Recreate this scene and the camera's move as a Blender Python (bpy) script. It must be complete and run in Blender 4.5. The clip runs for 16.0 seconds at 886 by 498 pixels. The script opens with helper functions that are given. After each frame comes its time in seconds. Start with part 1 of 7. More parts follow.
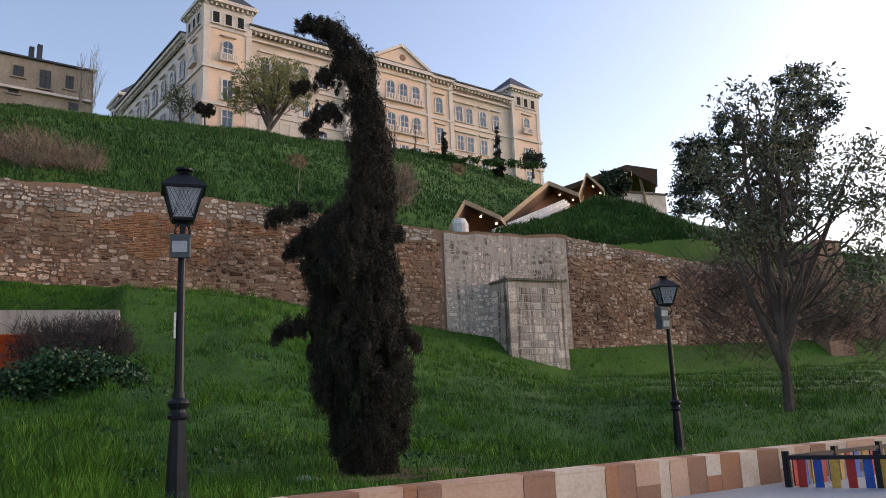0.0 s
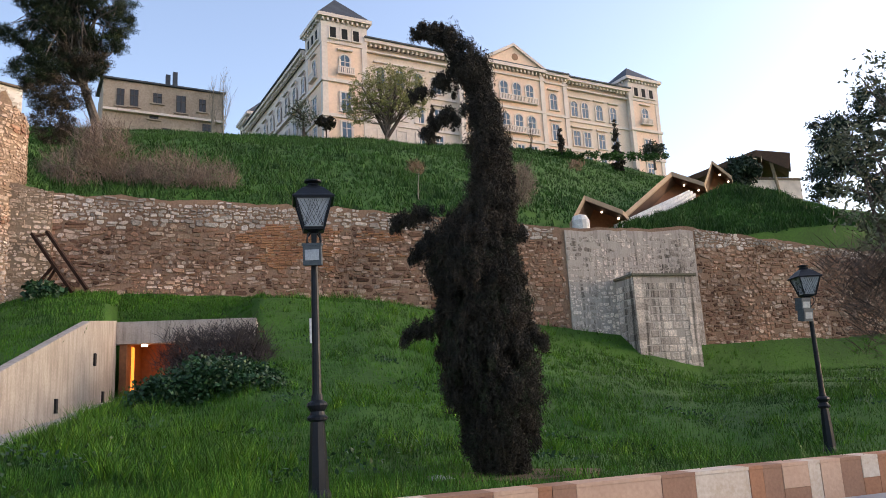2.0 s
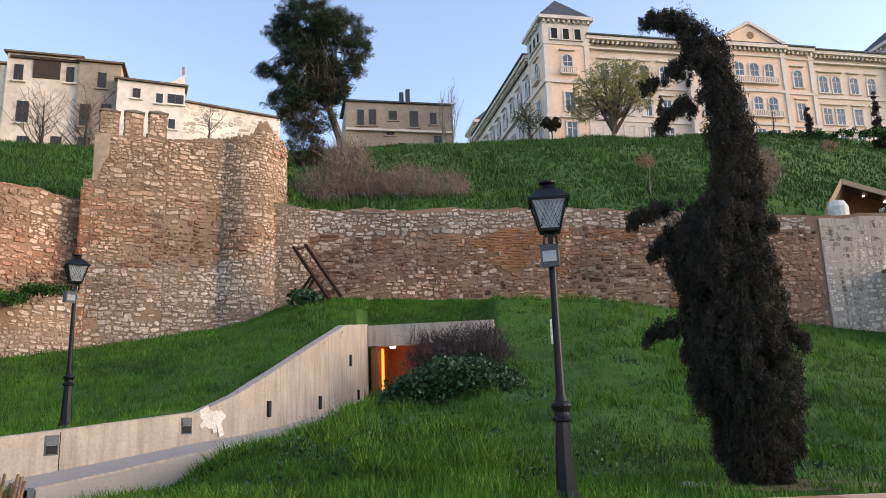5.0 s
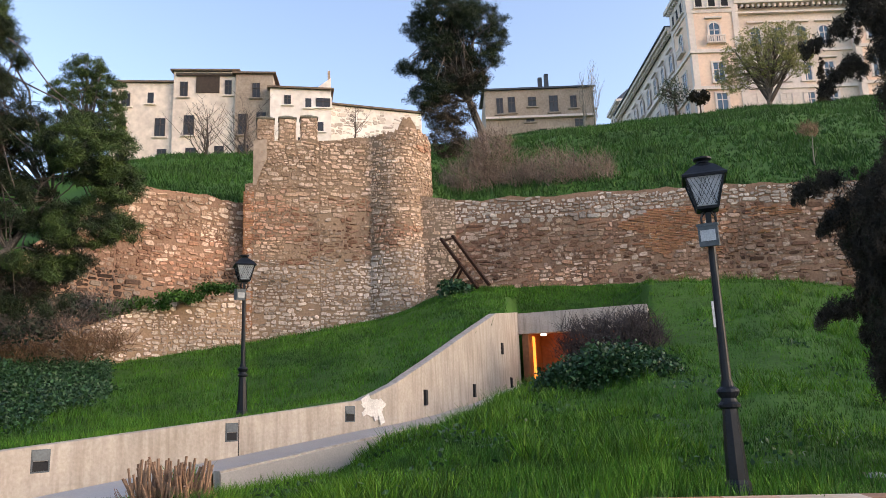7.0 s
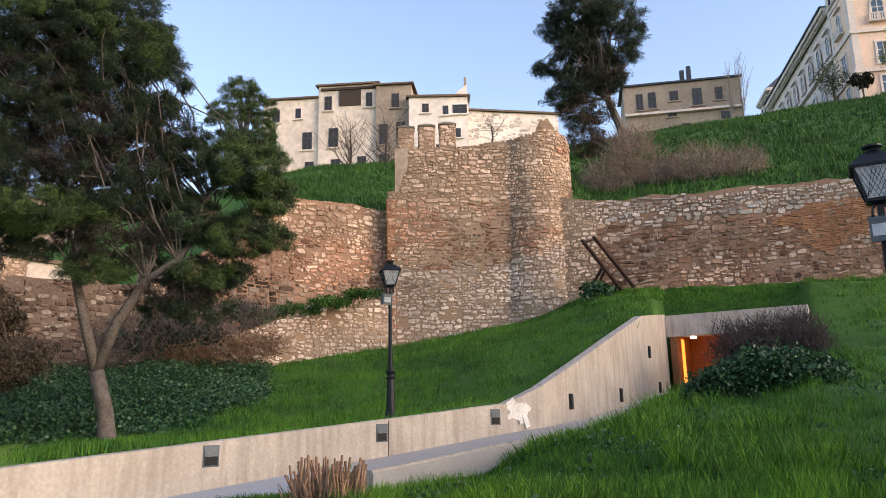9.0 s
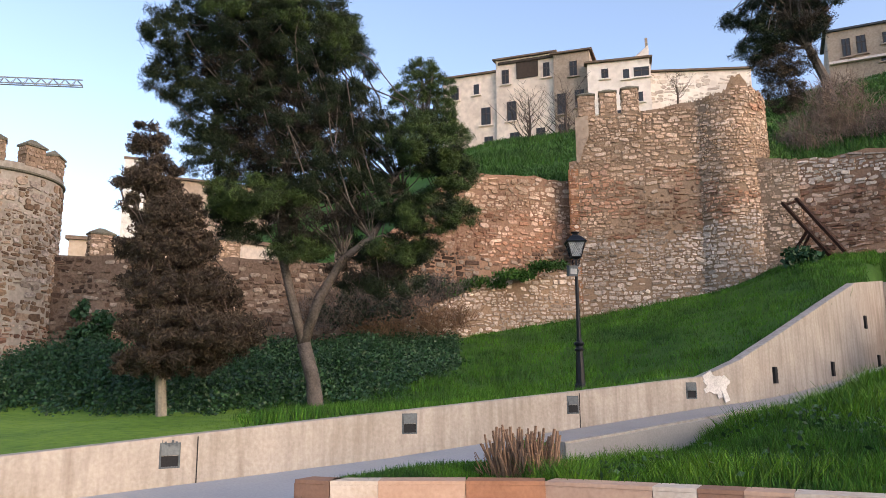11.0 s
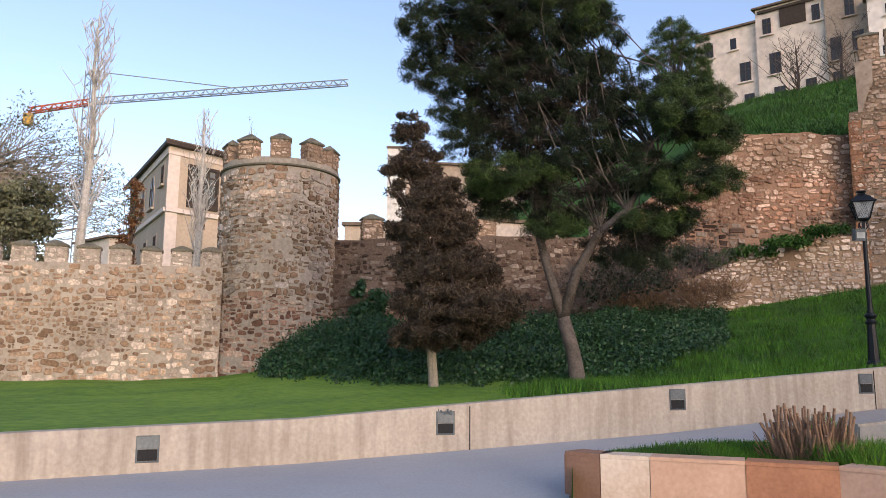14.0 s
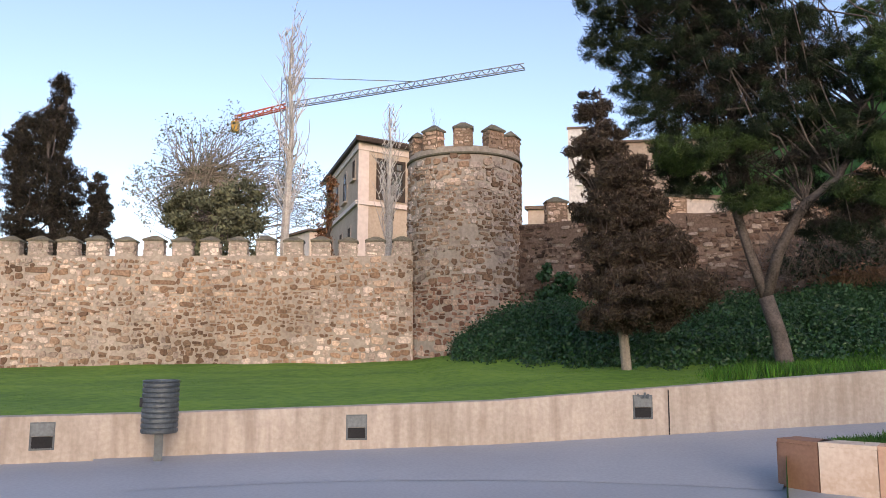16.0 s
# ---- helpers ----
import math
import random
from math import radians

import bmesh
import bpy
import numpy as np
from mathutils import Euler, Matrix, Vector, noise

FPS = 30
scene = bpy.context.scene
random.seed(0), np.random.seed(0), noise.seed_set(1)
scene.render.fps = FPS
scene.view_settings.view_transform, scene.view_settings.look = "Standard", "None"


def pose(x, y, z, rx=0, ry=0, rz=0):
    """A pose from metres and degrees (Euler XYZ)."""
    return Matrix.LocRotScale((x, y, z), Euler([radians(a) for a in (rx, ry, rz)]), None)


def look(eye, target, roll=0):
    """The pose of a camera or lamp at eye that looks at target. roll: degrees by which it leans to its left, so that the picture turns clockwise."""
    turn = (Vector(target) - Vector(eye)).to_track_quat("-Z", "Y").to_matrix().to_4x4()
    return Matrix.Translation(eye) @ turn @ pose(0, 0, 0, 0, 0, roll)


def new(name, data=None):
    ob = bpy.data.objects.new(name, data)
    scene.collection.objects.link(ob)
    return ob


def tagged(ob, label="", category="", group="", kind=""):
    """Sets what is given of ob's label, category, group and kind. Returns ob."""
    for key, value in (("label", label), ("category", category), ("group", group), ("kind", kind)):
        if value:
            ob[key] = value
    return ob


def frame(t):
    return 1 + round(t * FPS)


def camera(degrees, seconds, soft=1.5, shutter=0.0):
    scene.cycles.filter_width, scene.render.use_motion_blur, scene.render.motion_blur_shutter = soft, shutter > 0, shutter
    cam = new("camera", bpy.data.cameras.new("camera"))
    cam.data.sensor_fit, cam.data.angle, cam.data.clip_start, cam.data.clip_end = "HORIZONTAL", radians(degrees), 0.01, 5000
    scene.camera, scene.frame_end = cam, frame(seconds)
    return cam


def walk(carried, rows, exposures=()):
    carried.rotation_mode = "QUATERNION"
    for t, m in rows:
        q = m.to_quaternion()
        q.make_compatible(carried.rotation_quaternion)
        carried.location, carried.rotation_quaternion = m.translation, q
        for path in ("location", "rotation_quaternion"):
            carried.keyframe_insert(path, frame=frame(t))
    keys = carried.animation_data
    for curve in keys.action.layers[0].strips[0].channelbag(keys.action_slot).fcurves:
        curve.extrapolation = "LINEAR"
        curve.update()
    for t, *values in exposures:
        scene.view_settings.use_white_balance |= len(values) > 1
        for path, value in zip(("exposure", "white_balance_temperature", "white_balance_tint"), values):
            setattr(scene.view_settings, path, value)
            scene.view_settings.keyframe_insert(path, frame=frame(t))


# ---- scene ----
cam = camera(60.1, 16.0, soft=0.8)
ROWS = [
    (0.0, 0.000, 0.000, 1.500, -0.10, 11.15, 2.43),
    (0.5, -0.011, -0.003, 1.499, 1.95, 11.22, 2.60),
    (1.0, -0.023, -0.007, 1.497, 3.83, 11.38, 2.79),
    (1.5, -0.036, -0.010, 1.496, 6.55, 11.32, 3.05),
    (2.0, -0.049, -0.014, 1.496, 9.17, 11.63, 3.06),
    (2.5, -0.063, -0.018, 1.495, 11.49, 11.80, 2.86),
    (3.0, -0.077, -0.022, 1.495, 14.16, 11.71, 2.45),
    (3.5, -0.091, -0.027, 1.495, 17.10, 11.77, 2.26),
    (4.0, -0.105, -0.032, 1.495, 19.84, 12.23, 2.39),
    (4.5, -0.120, -0.037, 1.495, 23.19, 12.53, 2.11),
    (7.0, -0.191, -0.070, 1.496, 37.51, 11.95, 2.13),
    (7.5, -0.204, -0.078, 1.497, 40.40, 12.49, 2.05),
    (8.0, -0.217, -0.087, 1.497, 42.87, 12.59, 1.82),
    (10.5, -0.268, -0.143, 1.497, 57.82, 11.28, 0.37),
    (11.0, -0.276, -0.156, 1.496, 61.59, 10.64, 0.38),
    (11.5, -0.282, -0.171, 1.496, 64.12, 10.74, 0.57),
    (12.0, -0.287, -0.186, 1.495, 67.77, 10.16, 0.24),
    (12.5, -0.290, -0.203, 1.494, 70.69, 10.37, 0.33),
    (13.0, -0.292, -0.220, 1.493, 73.90, 10.12, 0.07),
    (13.5, -0.292, -0.239, 1.491, 76.99, 9.85, -0.21),
    (14.0, -0.291, -0.258, 1.489, 80.39, 8.76, -0.39),
    (14.5, -0.288, -0.279, 1.487, 83.71, 8.21, -0.29),
    (15.0, -0.283, -0.301, 1.484, 87.25, 8.34, -0.28),
    (15.5, -0.276, -0.324, 1.481, 90.48, 7.69, -0.31),
    (16.0, -0.268, -0.348, 1.478, 94.17, 7.50, -0.18),
]
walk(cam, [(t, pose(x, y, z, 90 + pitch, roll, yaw)) for t, x, y, z, yaw, pitch, roll in ROWS], [(0.0, 0.98, 6950, 20), (2.0, 1.34, 6850, 18), (4.5, 1.42, 6750, 17), (8.0, 1.48, 6750, 17), (12.0, 1.2, 6550, 19), (16.0, 0.98, 6450, 21)])

# ---- light ----
SUN_AZ, SUN_EL = 70.0, 20.0
world = bpy.data.worlds.new("world")
scene.world = world
world.use_nodes = True
_n = world.node_tree.nodes
_sky = _n.new("ShaderNodeTexSky")
_sky.sky_type = "NISHITA"
_sky.sun_disc = False
_sky.sun_elevation, _sky.sun_rotation = radians(SUN_EL), radians(SUN_AZ)
_sky.dust_density, _sky.air_density, _sky.ozone_density = 1.5, 0.92, 0.6
_n["Background"].inputs["Strength"].default_value = 0.15
world.node_tree.links.new(_sky.outputs["Color"], _n["Background"].inputs["Color"])
sun = new("sun", bpy.data.lights.new("sun", "SUN"))
sun.data.energy, sun.data.angle, sun.data.color = 0.2, radians(30), (1.0, 0.93, 0.86)
_e, _a = radians(SUN_EL), radians(SUN_AZ)
sun.matrix_world = look((math.sin(_a) * math.cos(_e) * 50, math.cos(_a) * math.cos(_e) * 50, math.sin(_e) * 50), (0, 0, 0))

# ---- materials ----


def mat(name, base, rough=0.8, metal=0.0, dark=None, scale=3.0, fine=40.0, bump=0.3, island=0.0, rnd=0.0, detail_mix=0.5, emit=None, strength=0.0, sub=0.0):
    """A surface of two tones mixed by coarse and fine noise, with relief; island and rnd vary the value piece by piece."""
    m = bpy.data.materials.new(name)
    m.use_nodes = True
    nt = m.node_tree
    N, L = nt.nodes, nt.links
    b = N["Principled BSDF"]
    b.inputs["Roughness"].default_value, b.inputs["Metallic"].default_value = rough, metal
    b.inputs["Specular IOR Level"].default_value = 0.25
    dark = dark or tuple(c * 0.6 for c in base)
    tc = N.new("ShaderNodeTexCoord")
    n1, n2 = N.new("ShaderNodeTexNoise"), N.new("ShaderNodeTexNoise")
    n1.inputs["Scale"].default_value, n1.inputs["Detail"].default_value = scale, 4
    n2.inputs["Scale"].default_value, n2.inputs["Detail"].default_value = fine, 3
    geo = N.new("ShaderNodeNewGeometry")
    for n in (n1, n2):
        L.new(geo.outputs["Position"], n.inputs["Vector"])
    mx = N.new("ShaderNodeMix")
    mx.inputs["Factor"].default_value = detail_mix
    L.new(n1.outputs["Fac"], mx.inputs["A"])
    L.new(n2.outputs["Fac"], mx.inputs["B"])
    fac = mx.outputs["Result"]
    ramp = N.new("ShaderNodeValToRGB")
    ramp.color_ramp.elements[0].position, ramp.color_ramp.elements[1].position = 0.36, 0.64
    ramp.color_ramp.elements[0].color, ramp.color_ramp.elements[1].color = (*dark, 1), (*base, 1)
    L.new(fac, ramp.inputs["Fac"])
    col = ramp.outputs["Color"]
    if island or rnd:
        hsv = N.new("ShaderNodeHueSaturation")
        mr = N.new("ShaderNodeMapRange")
        if island:
            L.new(geo.outputs["Random Per Island"], mr.inputs["Value"])
        else:
            oi = N.new("ShaderNodeObjectInfo")
            L.new(oi.outputs["Random"], mr.inputs["Value"])
        k = island or rnd
        mr.inputs["To Min"].default_value, mr.inputs["To Max"].default_value = 1 - k, 1 + k
        L.new(mr.outputs["Result"], hsv.inputs["Value"])
        mr2 = N.new("ShaderNodeMapRange")
        mr2.inputs["To Min"].default_value, mr2.inputs["To Max"].default_value = 0.5 - k * 0.03, 0.5 + k * 0.03
        mul = N.new("ShaderNodeMath")
        mul.operation = "MULTIPLY"
        mul.inputs[1].default_value = 7.31
        fr = N.new("ShaderNodeMath")
        fr.operation = "FRACT"
        L.new((geo.outputs["Random Per Island"] if island else oi.outputs["Random"]), mul.inputs[0])
        L.new(mul.outputs[0], fr.inputs[0])
        L.new(fr.outputs[0], mr2.inputs["Value"])
        L.new(mr2.outputs["Result"], hsv.inputs["Hue"])
        L.new(col, hsv.inputs["Color"])
        col = hsv.outputs["Color"]
    L.new(col, b.inputs["Base Color"])
    if bump:
        bp = N.new("ShaderNodeBump")
        bp.inputs["Strength"].default_value, bp.inputs["Distance"].default_value = bump, 0.03
        L.new(fac, bp.inputs["Height"])
        L.new(bp.outputs["Normal"], b.inputs["Normal"])
    if emit:
        b.inputs["Emission Color"].default_value, b.inputs["Emission Strength"].default_value = (*emit, 1), strength
    if sub:
        b.inputs["Subsurface Weight"].default_value = sub
    return m


def stones(name, tones, island=True, run=0.45, streak=False, wash=None):
    """Stones that each take one of several tones, with broad patches of damp and dust, grain and relief."""
    m = bpy.data.materials.new(name)
    m.use_nodes = True
    N, L = m.node_tree.nodes, m.node_tree.links
    b = N["Principled BSDF"]
    b.inputs["Roughness"].default_value, b.inputs["Specular IOR Level"].default_value = 0.92, 0.2
    geo = N.new("ShaderNodeNewGeometry")
    oi = N.new("ShaderNodeObjectInfo")
    r = N.new("ShaderNodeValToRGB")
    r.color_ramp.interpolation = "LINEAR"
    e = r.color_ramp.elements
    for k, c in enumerate(tones):
        el = e[k] if k < 2 else e.new(0.5)
        el.position = (0.0, 0.25, 0.5, 0.7, 0.88, 1.0)[k]
        el.color = (*c, 1)
    L.new(geo.outputs["Random Per Island"] if island else oi.outputs["Random"], r.inputs["Fac"])
    n1, n2 = N.new("ShaderNodeTexNoise"), N.new("ShaderNodeTexNoise")
    n1.inputs["Scale"].default_value, n1.inputs["Detail"].default_value = 0.3, 5
    n2.inputs["Scale"].default_value, n2.inputs["Detail"].default_value = 11, 4
    L.new(geo.outputs["Position"], n1.inputs["Vector"])
    L.new(geo.outputs["Position"], n2.inputs["Vector"])
    v1, v2 = N.new("ShaderNodeMapRange"), N.new("ShaderNodeMapRange")
    for v, n, k in ((v1, n1, run), (v2, n2, 0.3)):
        v.inputs["From Min"].default_value, v.inputs["From Max"].default_value = 0.32, 0.68
        v.inputs["To Min"].default_value, v.inputs["To Max"].default_value = 1 - k, 1 + k
        L.new(n.outputs["Fac"], v.inputs["Value"])
    mu = N.new("ShaderNodeMath")
    mu.operation = "MULTIPLY"
    L.new(v1.outputs["Result"], mu.inputs[0])
    L.new(v2.outputs["Result"], mu.inputs[1])
    if streak:
        sc = N.new("ShaderNodeVectorMath")
        sc.operation = "MULTIPLY"
        sc.inputs[1].default_value = (2.6, 2.6, 0.16)
        n3, v3, m3 = N.new("ShaderNodeTexNoise"), N.new("ShaderNodeMapRange"), N.new("ShaderNodeMath")
        n3.inputs["Scale"].default_value, n3.inputs["Detail"].default_value = 1.2, 4
        v3.inputs["From Min"].default_value, v3.inputs["From Max"].default_value = 0.52, 0.66
        v3.inputs["To Min"].default_value, v3.inputs["To Max"].default_value = 1.0, 0.3
        m3.operation = "MULTIPLY"
        L.new(geo.outputs["Position"], sc.inputs[0])
        L.new(sc.outputs["Vector"], n3.inputs["Vector"])
        L.new(n3.outputs["Fac"], v3.inputs["Value"])
        L.new(v3.outputs["Result"], m3.inputs[0])
        L.new(mu.outputs[0], m3.inputs[1])
        mu = m3
    tone = r.outputs["Color"]
    if wash:
        n4, v4, x4 = N.new("ShaderNodeTexNoise"), N.new("ShaderNodeMapRange"), N.new("ShaderNodeMix")
        n4.inputs["Scale"].default_value, n4.inputs["Detail"].default_value = 0.45, 5
        v4.inputs["From Min"].default_value, v4.inputs["From Max"].default_value = 0.42, 0.62
        v4.inputs["To Max"].default_value = 0.55
        x4.data_type = "RGBA"
        L.new(geo.outputs["Position"], n4.inputs["Vector"])
        L.new(n4.outputs["Fac"], v4.inputs["Value"])
        L.new(v4.outputs["Result"], x4.inputs["Factor"])
        L.new(tone, x4.inputs["A"])
        x4.inputs["B"].default_value = (*wash, 1)
        tone = x4.outputs["Result"]
    h = N.new("ShaderNodeHueSaturation")
    L.new(mu.outputs[0], h.inputs["Value"])
    L.new(tone, h.inputs["Color"])
    L.new(h.outputs["Color"], b.inputs["Base Color"])
    bp = N.new("ShaderNodeBump")
    bp.inputs["Strength"].default_value, bp.inputs["Distance"].default_value = 0.8, 0.03
    L.new(n2.outputs["Fac"], bp.inputs["Height"])
    L.new(bp.outputs["Normal"], b.inputs["Normal"])
    return m


def glass(name, tint, rough=0.08, ior=1.5):
    m = bpy.data.materials.new(name)
    m.use_nodes = True
    b = m.node_tree.nodes["Principled BSDF"]
    b.inputs["Base Color"].default_value = (*tint, 1)
    b.inputs["Roughness"].default_value = rough
    b.inputs["Specular IOR Level"].default_value, b.inputs["IOR"].default_value = 0.5, ior
    return m


def streaked(name, base, dark, stain, lo=0.5, hi=0.8):
    """Cast concrete with runs of dirt down its face and blotches."""
    m = mat(name, base, 0.85, dark=dark, scale=1.3, fine=17, bump=0.35)
    N, L = m.node_tree.nodes, m.node_tree.links
    geo = N.new("ShaderNodeNewGeometry")
    mp = N.new("ShaderNodeVectorMath")
    mp.operation = "MULTIPLY"
    mp.inputs[1].default_value = (5.2, 5.2, 0.55)
    n = N.new("ShaderNodeTexNoise")
    n.inputs["Scale"].default_value, n.inputs["Detail"].default_value = 1.3, 5
    r = N.new("ShaderNodeValToRGB")
    r.color_ramp.elements[0].position, r.color_ramp.elements[1].position = lo, hi
    r.color_ramp.elements[1].color = (0.7, 0.7, 0.7, 1)
    r.color_ramp.elements[0].color = (0, 0, 0, 1)
    mx = N.new("ShaderNodeMix")
    mx.data_type = "RGBA"
    L.new(geo.outputs["Position"], mp.inputs[0])
    L.new(mp.outputs["Vector"], n.inputs["Vector"])
    L.new(n.outputs["Fac"], r.inputs["Fac"])
    L.new(r.outputs["Color"], mx.inputs["Factor"])
    old = N["Principled BSDF"].inputs["Base Color"].links[0].from_socket
    L.new(old, mx.inputs["A"])
    mx.inputs["B"].default_value = (*stain, 1)
    L.new(mx.outputs["Result"], N["Principled BSDF"].inputs["Base Color"])
    return m


M_GRASS = mat("grass_ground", (0.0514, 0.127, 0.0121), 0.9, dark=(0.0243, 0.0655, 0.00842), scale=0.35, fine=9, bump=0.6)
M_LAWN = mat("mown_lawn", (0.159, 0.26, 0.0283), 0.9, dark=(0.0649, 0.147, 0.0153), scale=0.5, fine=5, bump=0.5)
M_BLADE = mat("grass_blade", (0.0678, 0.179, 0.00941), 0.7, dark=(0.0113, 0.0517, 0.00753), scale=0.3, fine=1.3, bump=0, island=0.5)
M_BLADE_LIGHT = mat("bright_grass_blade", (0.0924, 0.207, 0.0106), 0.7, dark=(0.0264, 0.088, 0.0088), scale=0.4, fine=1.6, bump=0, island=0.5)
M_WEED = mat("weed_leaf", (0.0432, 0.117, 0.0153), 0.75, dark=(0.018, 0.054, 0.0108), scale=0.25, fine=1.2, bump=0, island=0.35)
M_IVY = mat("ivy_leaf", (0.0298, 0.0808, 0.0298), 0.45, dark=(0.017, 0.051, 0.0187), scale=0.6, fine=3, bump=0, island=0.4)
M_PINE = mat("pine_needle", (0.027, 0.044, 0.017), 0.75, dark=(0.010, 0.015, 0.008), scale=0.45, fine=2, bump=0, island=0.4)
M_PINE_NEW = mat("green_pine_needle", (0.06, 0.098, 0.022), 0.65, dark=(0.024, 0.042, 0.012), scale=0.5, fine=2, bump=0, island=0.4)
M_CYP = mat("cypress_foliage", (0.0552, 0.0456, 0.0324), 0.85, dark=(0.0156, 0.0144, 0.012), scale=1.2, fine=5, bump=0, island=0.5)
M_CYP_NEW = mat("dull_green_cypress_foliage", (0.038, 0.046, 0.024), 0.85, dark=(0.014, 0.017, 0.011), scale=1.0, fine=5, bump=0, island=0.5)
M_CEDAR = mat("browned_foliage", (0.078, 0.058, 0.041), 0.85, dark=(0.03, 0.023, 0.016), scale=0.5, fine=3, bump=0, island=0.45)
M_DEAD = mat("dead_pine_spray", (0.045, 0.036, 0.027), 0.85, dark=(0.016, 0.013, 0.010), scale=0.5, fine=3, bump=0, island=0.45)
M_PALE = mat("pale_spring_leaf", (0.30, 0.29, 0.10), 0.7, dark=(0.18, 0.175, 0.06), scale=0.6, fine=3, bump=0, island=0.35)
M_WHITEBARK = mat("white_bark", (0.58, 0.55, 0.50), 0.85, dark=(0.32, 0.29, 0.26), scale=3, fine=14, bump=0.3)
M_RUSTLEAF = mat("rust_leaf", (0.24, 0.115, 0.05), 0.8, dark=(0.12, 0.055, 0.028), scale=0.6, fine=3, bump=0, island=0.4)
M_GREY_LEAF = mat("olive_leaf", (0.16, 0.165, 0.095), 0.7, dark=(0.08, 0.085, 0.05), scale=0.5, fine=3, bump=0, island=0.4)
M_DARKLEAF = mat("evergreen_leaf", (0.035, 0.055, 0.03), 0.6, dark=(0.015, 0.024, 0.015), scale=0.5, fine=3, bump=0, island=0.4)
M_TWIG = mat("bare_twig", (0.115, 0.085, 0.068), 0.9, dark=(0.055, 0.042, 0.034), scale=2, fine=20, bump=0, island=0.3)
M_BRUSH = mat("dry_brush_twig", (0.24, 0.175, 0.14), 0.9, dark=(0.13, 0.095, 0.075), scale=2, fine=20, bump=0, island=0.35)
M_THORN = mat("dark_thorn_twig", (0.07, 0.058, 0.056), 0.9, dark=(0.03, 0.025, 0.025), scale=2, fine=20, bump=0, island=0.4)
M_PALETWIG = mat("pale_twig", (0.30, 0.26, 0.21), 0.9, dark=(0.17, 0.15, 0.12), scale=2, fine=20, bump=0.2)
M_BARK = mat("pine_bark", (0.15, 0.125, 0.108), 0.9, dark=(0.055, 0.045, 0.038), scale=4, fine=22, bump=0.9)
M_DRY = mat("dry_stalk", (0.27, 0.175, 0.11), 0.9, dark=(0.115, 0.07, 0.045), scale=3, fine=30, bump=0.3, island=0.35)
M_MORTAR = mat("wall_mortar", (0.42, 0.365, 0.305), 0.95, dark=(0.26, 0.22, 0.18), scale=0.6, fine=7, bump=0.9)
M_MORTAR_RED = mat("red_mortar", (0.325, 0.202, 0.137), 0.95, dark=(0.169, 0.101, 0.0676), scale=0.4, fine=12, bump=0.8)
TAN = ((0.123, 0.0784, 0.0526), (0.202, 0.129, 0.0851), (0.291, 0.196, 0.132), (0.381, 0.269, 0.188), (0.258, 0.179, 0.127), (0.515, 0.403, 0.314))
M_MORTAR_B = mat("eroded_mortar", (0.325, 0.227, 0.156), 0.95, dark=(0.182, 0.124, 0.0845), scale=0.5, fine=12, bump=0.8)
M_STONE = stones("rubble_stone", TAN, wash=(0.27, 0.175, 0.11))
M_STONE_TAN = stones("warm_tan_rubble", ((0.23, 0.155, 0.108), (0.34, 0.238, 0.168), (0.42, 0.305, 0.225), (0.47, 0.352, 0.267), (0.31, 0.205, 0.142), (0.53, 0.42, 0.335)), wash=(0.40, 0.27, 0.185))
M_STONE_DARKRED = stones("dark_red_rubble", ((0.10, 0.054, 0.037), (0.18, 0.096, 0.064), (0.26, 0.145, 0.098), (0.21, 0.118, 0.08), (0.33, 0.21, 0.148), (0.46, 0.345, 0.27)))
M_STONE_P = stones("rubble_stone_piece", TAN, False, wash=(0.27, 0.175, 0.11))
M_STONE_PALE = stones("pale_repair_rubble", ((0.28, 0.222, 0.182), (0.38, 0.308, 0.257), (0.46, 0.382, 0.325), (0.41, 0.332, 0.277), (0.34, 0.262, 0.207), (0.54, 0.455, 0.39)))
M_STONE_RED = stones("reddish_rubble", ((0.16, 0.088, 0.058), (0.27, 0.148, 0.096), (0.36, 0.21, 0.142), (0.32, 0.178, 0.115), (0.43, 0.28, 0.2), (0.55, 0.42, 0.33)), wash=(0.31, 0.162, 0.1))
# dark rubble and mortar tones with the pine's shade on the wall put in
M_STONE_DARK = stones("pine_shaded_rubble", ((0.055, 0.036, 0.027), (0.10, 0.062, 0.044), (0.155, 0.10, 0.07), (0.125, 0.09, 0.066), (0.19, 0.135, 0.098), (0.32, 0.26, 0.21)))
M_MORTAR_DARK = mat("pine_shaded_mortar", (0.20, 0.145, 0.11), 0.95, dark=(0.105, 0.072, 0.053), scale=0.5, fine=12, bump=0.8)
M_STONE_GREY = stones("grey_ashlar", ((0.34, 0.272, 0.228), (0.41, 0.335, 0.282), (0.46, 0.38, 0.322), (0.50, 0.42, 0.36), (0.43, 0.348, 0.29), (0.58, 0.49, 0.42)), run=0.5, streak=True)
M_BRICK = mat("old_brick", (0.38, 0.18, 0.095), 0.9, dark=(0.24, 0.115, 0.06), scale=1, fine=14, bump=0.5, island=0.25)
M_CAP = mat("weathered_cap", (0.20, 0.18, 0.13), 0.95, dark=(0.10, 0.09, 0.065), scale=2, fine=16, bump=0.7)
M_CONC = streaked("cast_concrete", (0.445, 0.392, 0.338), (0.33, 0.285, 0.24), (0.205, 0.167, 0.135), 0.44, 0.76)
M_CONC_GREY = streaked("grey_concrete", (0.50, 0.42, 0.365), (0.38, 0.315, 0.268), (0.15, 0.12, 0.10), 0.5, 0.74)
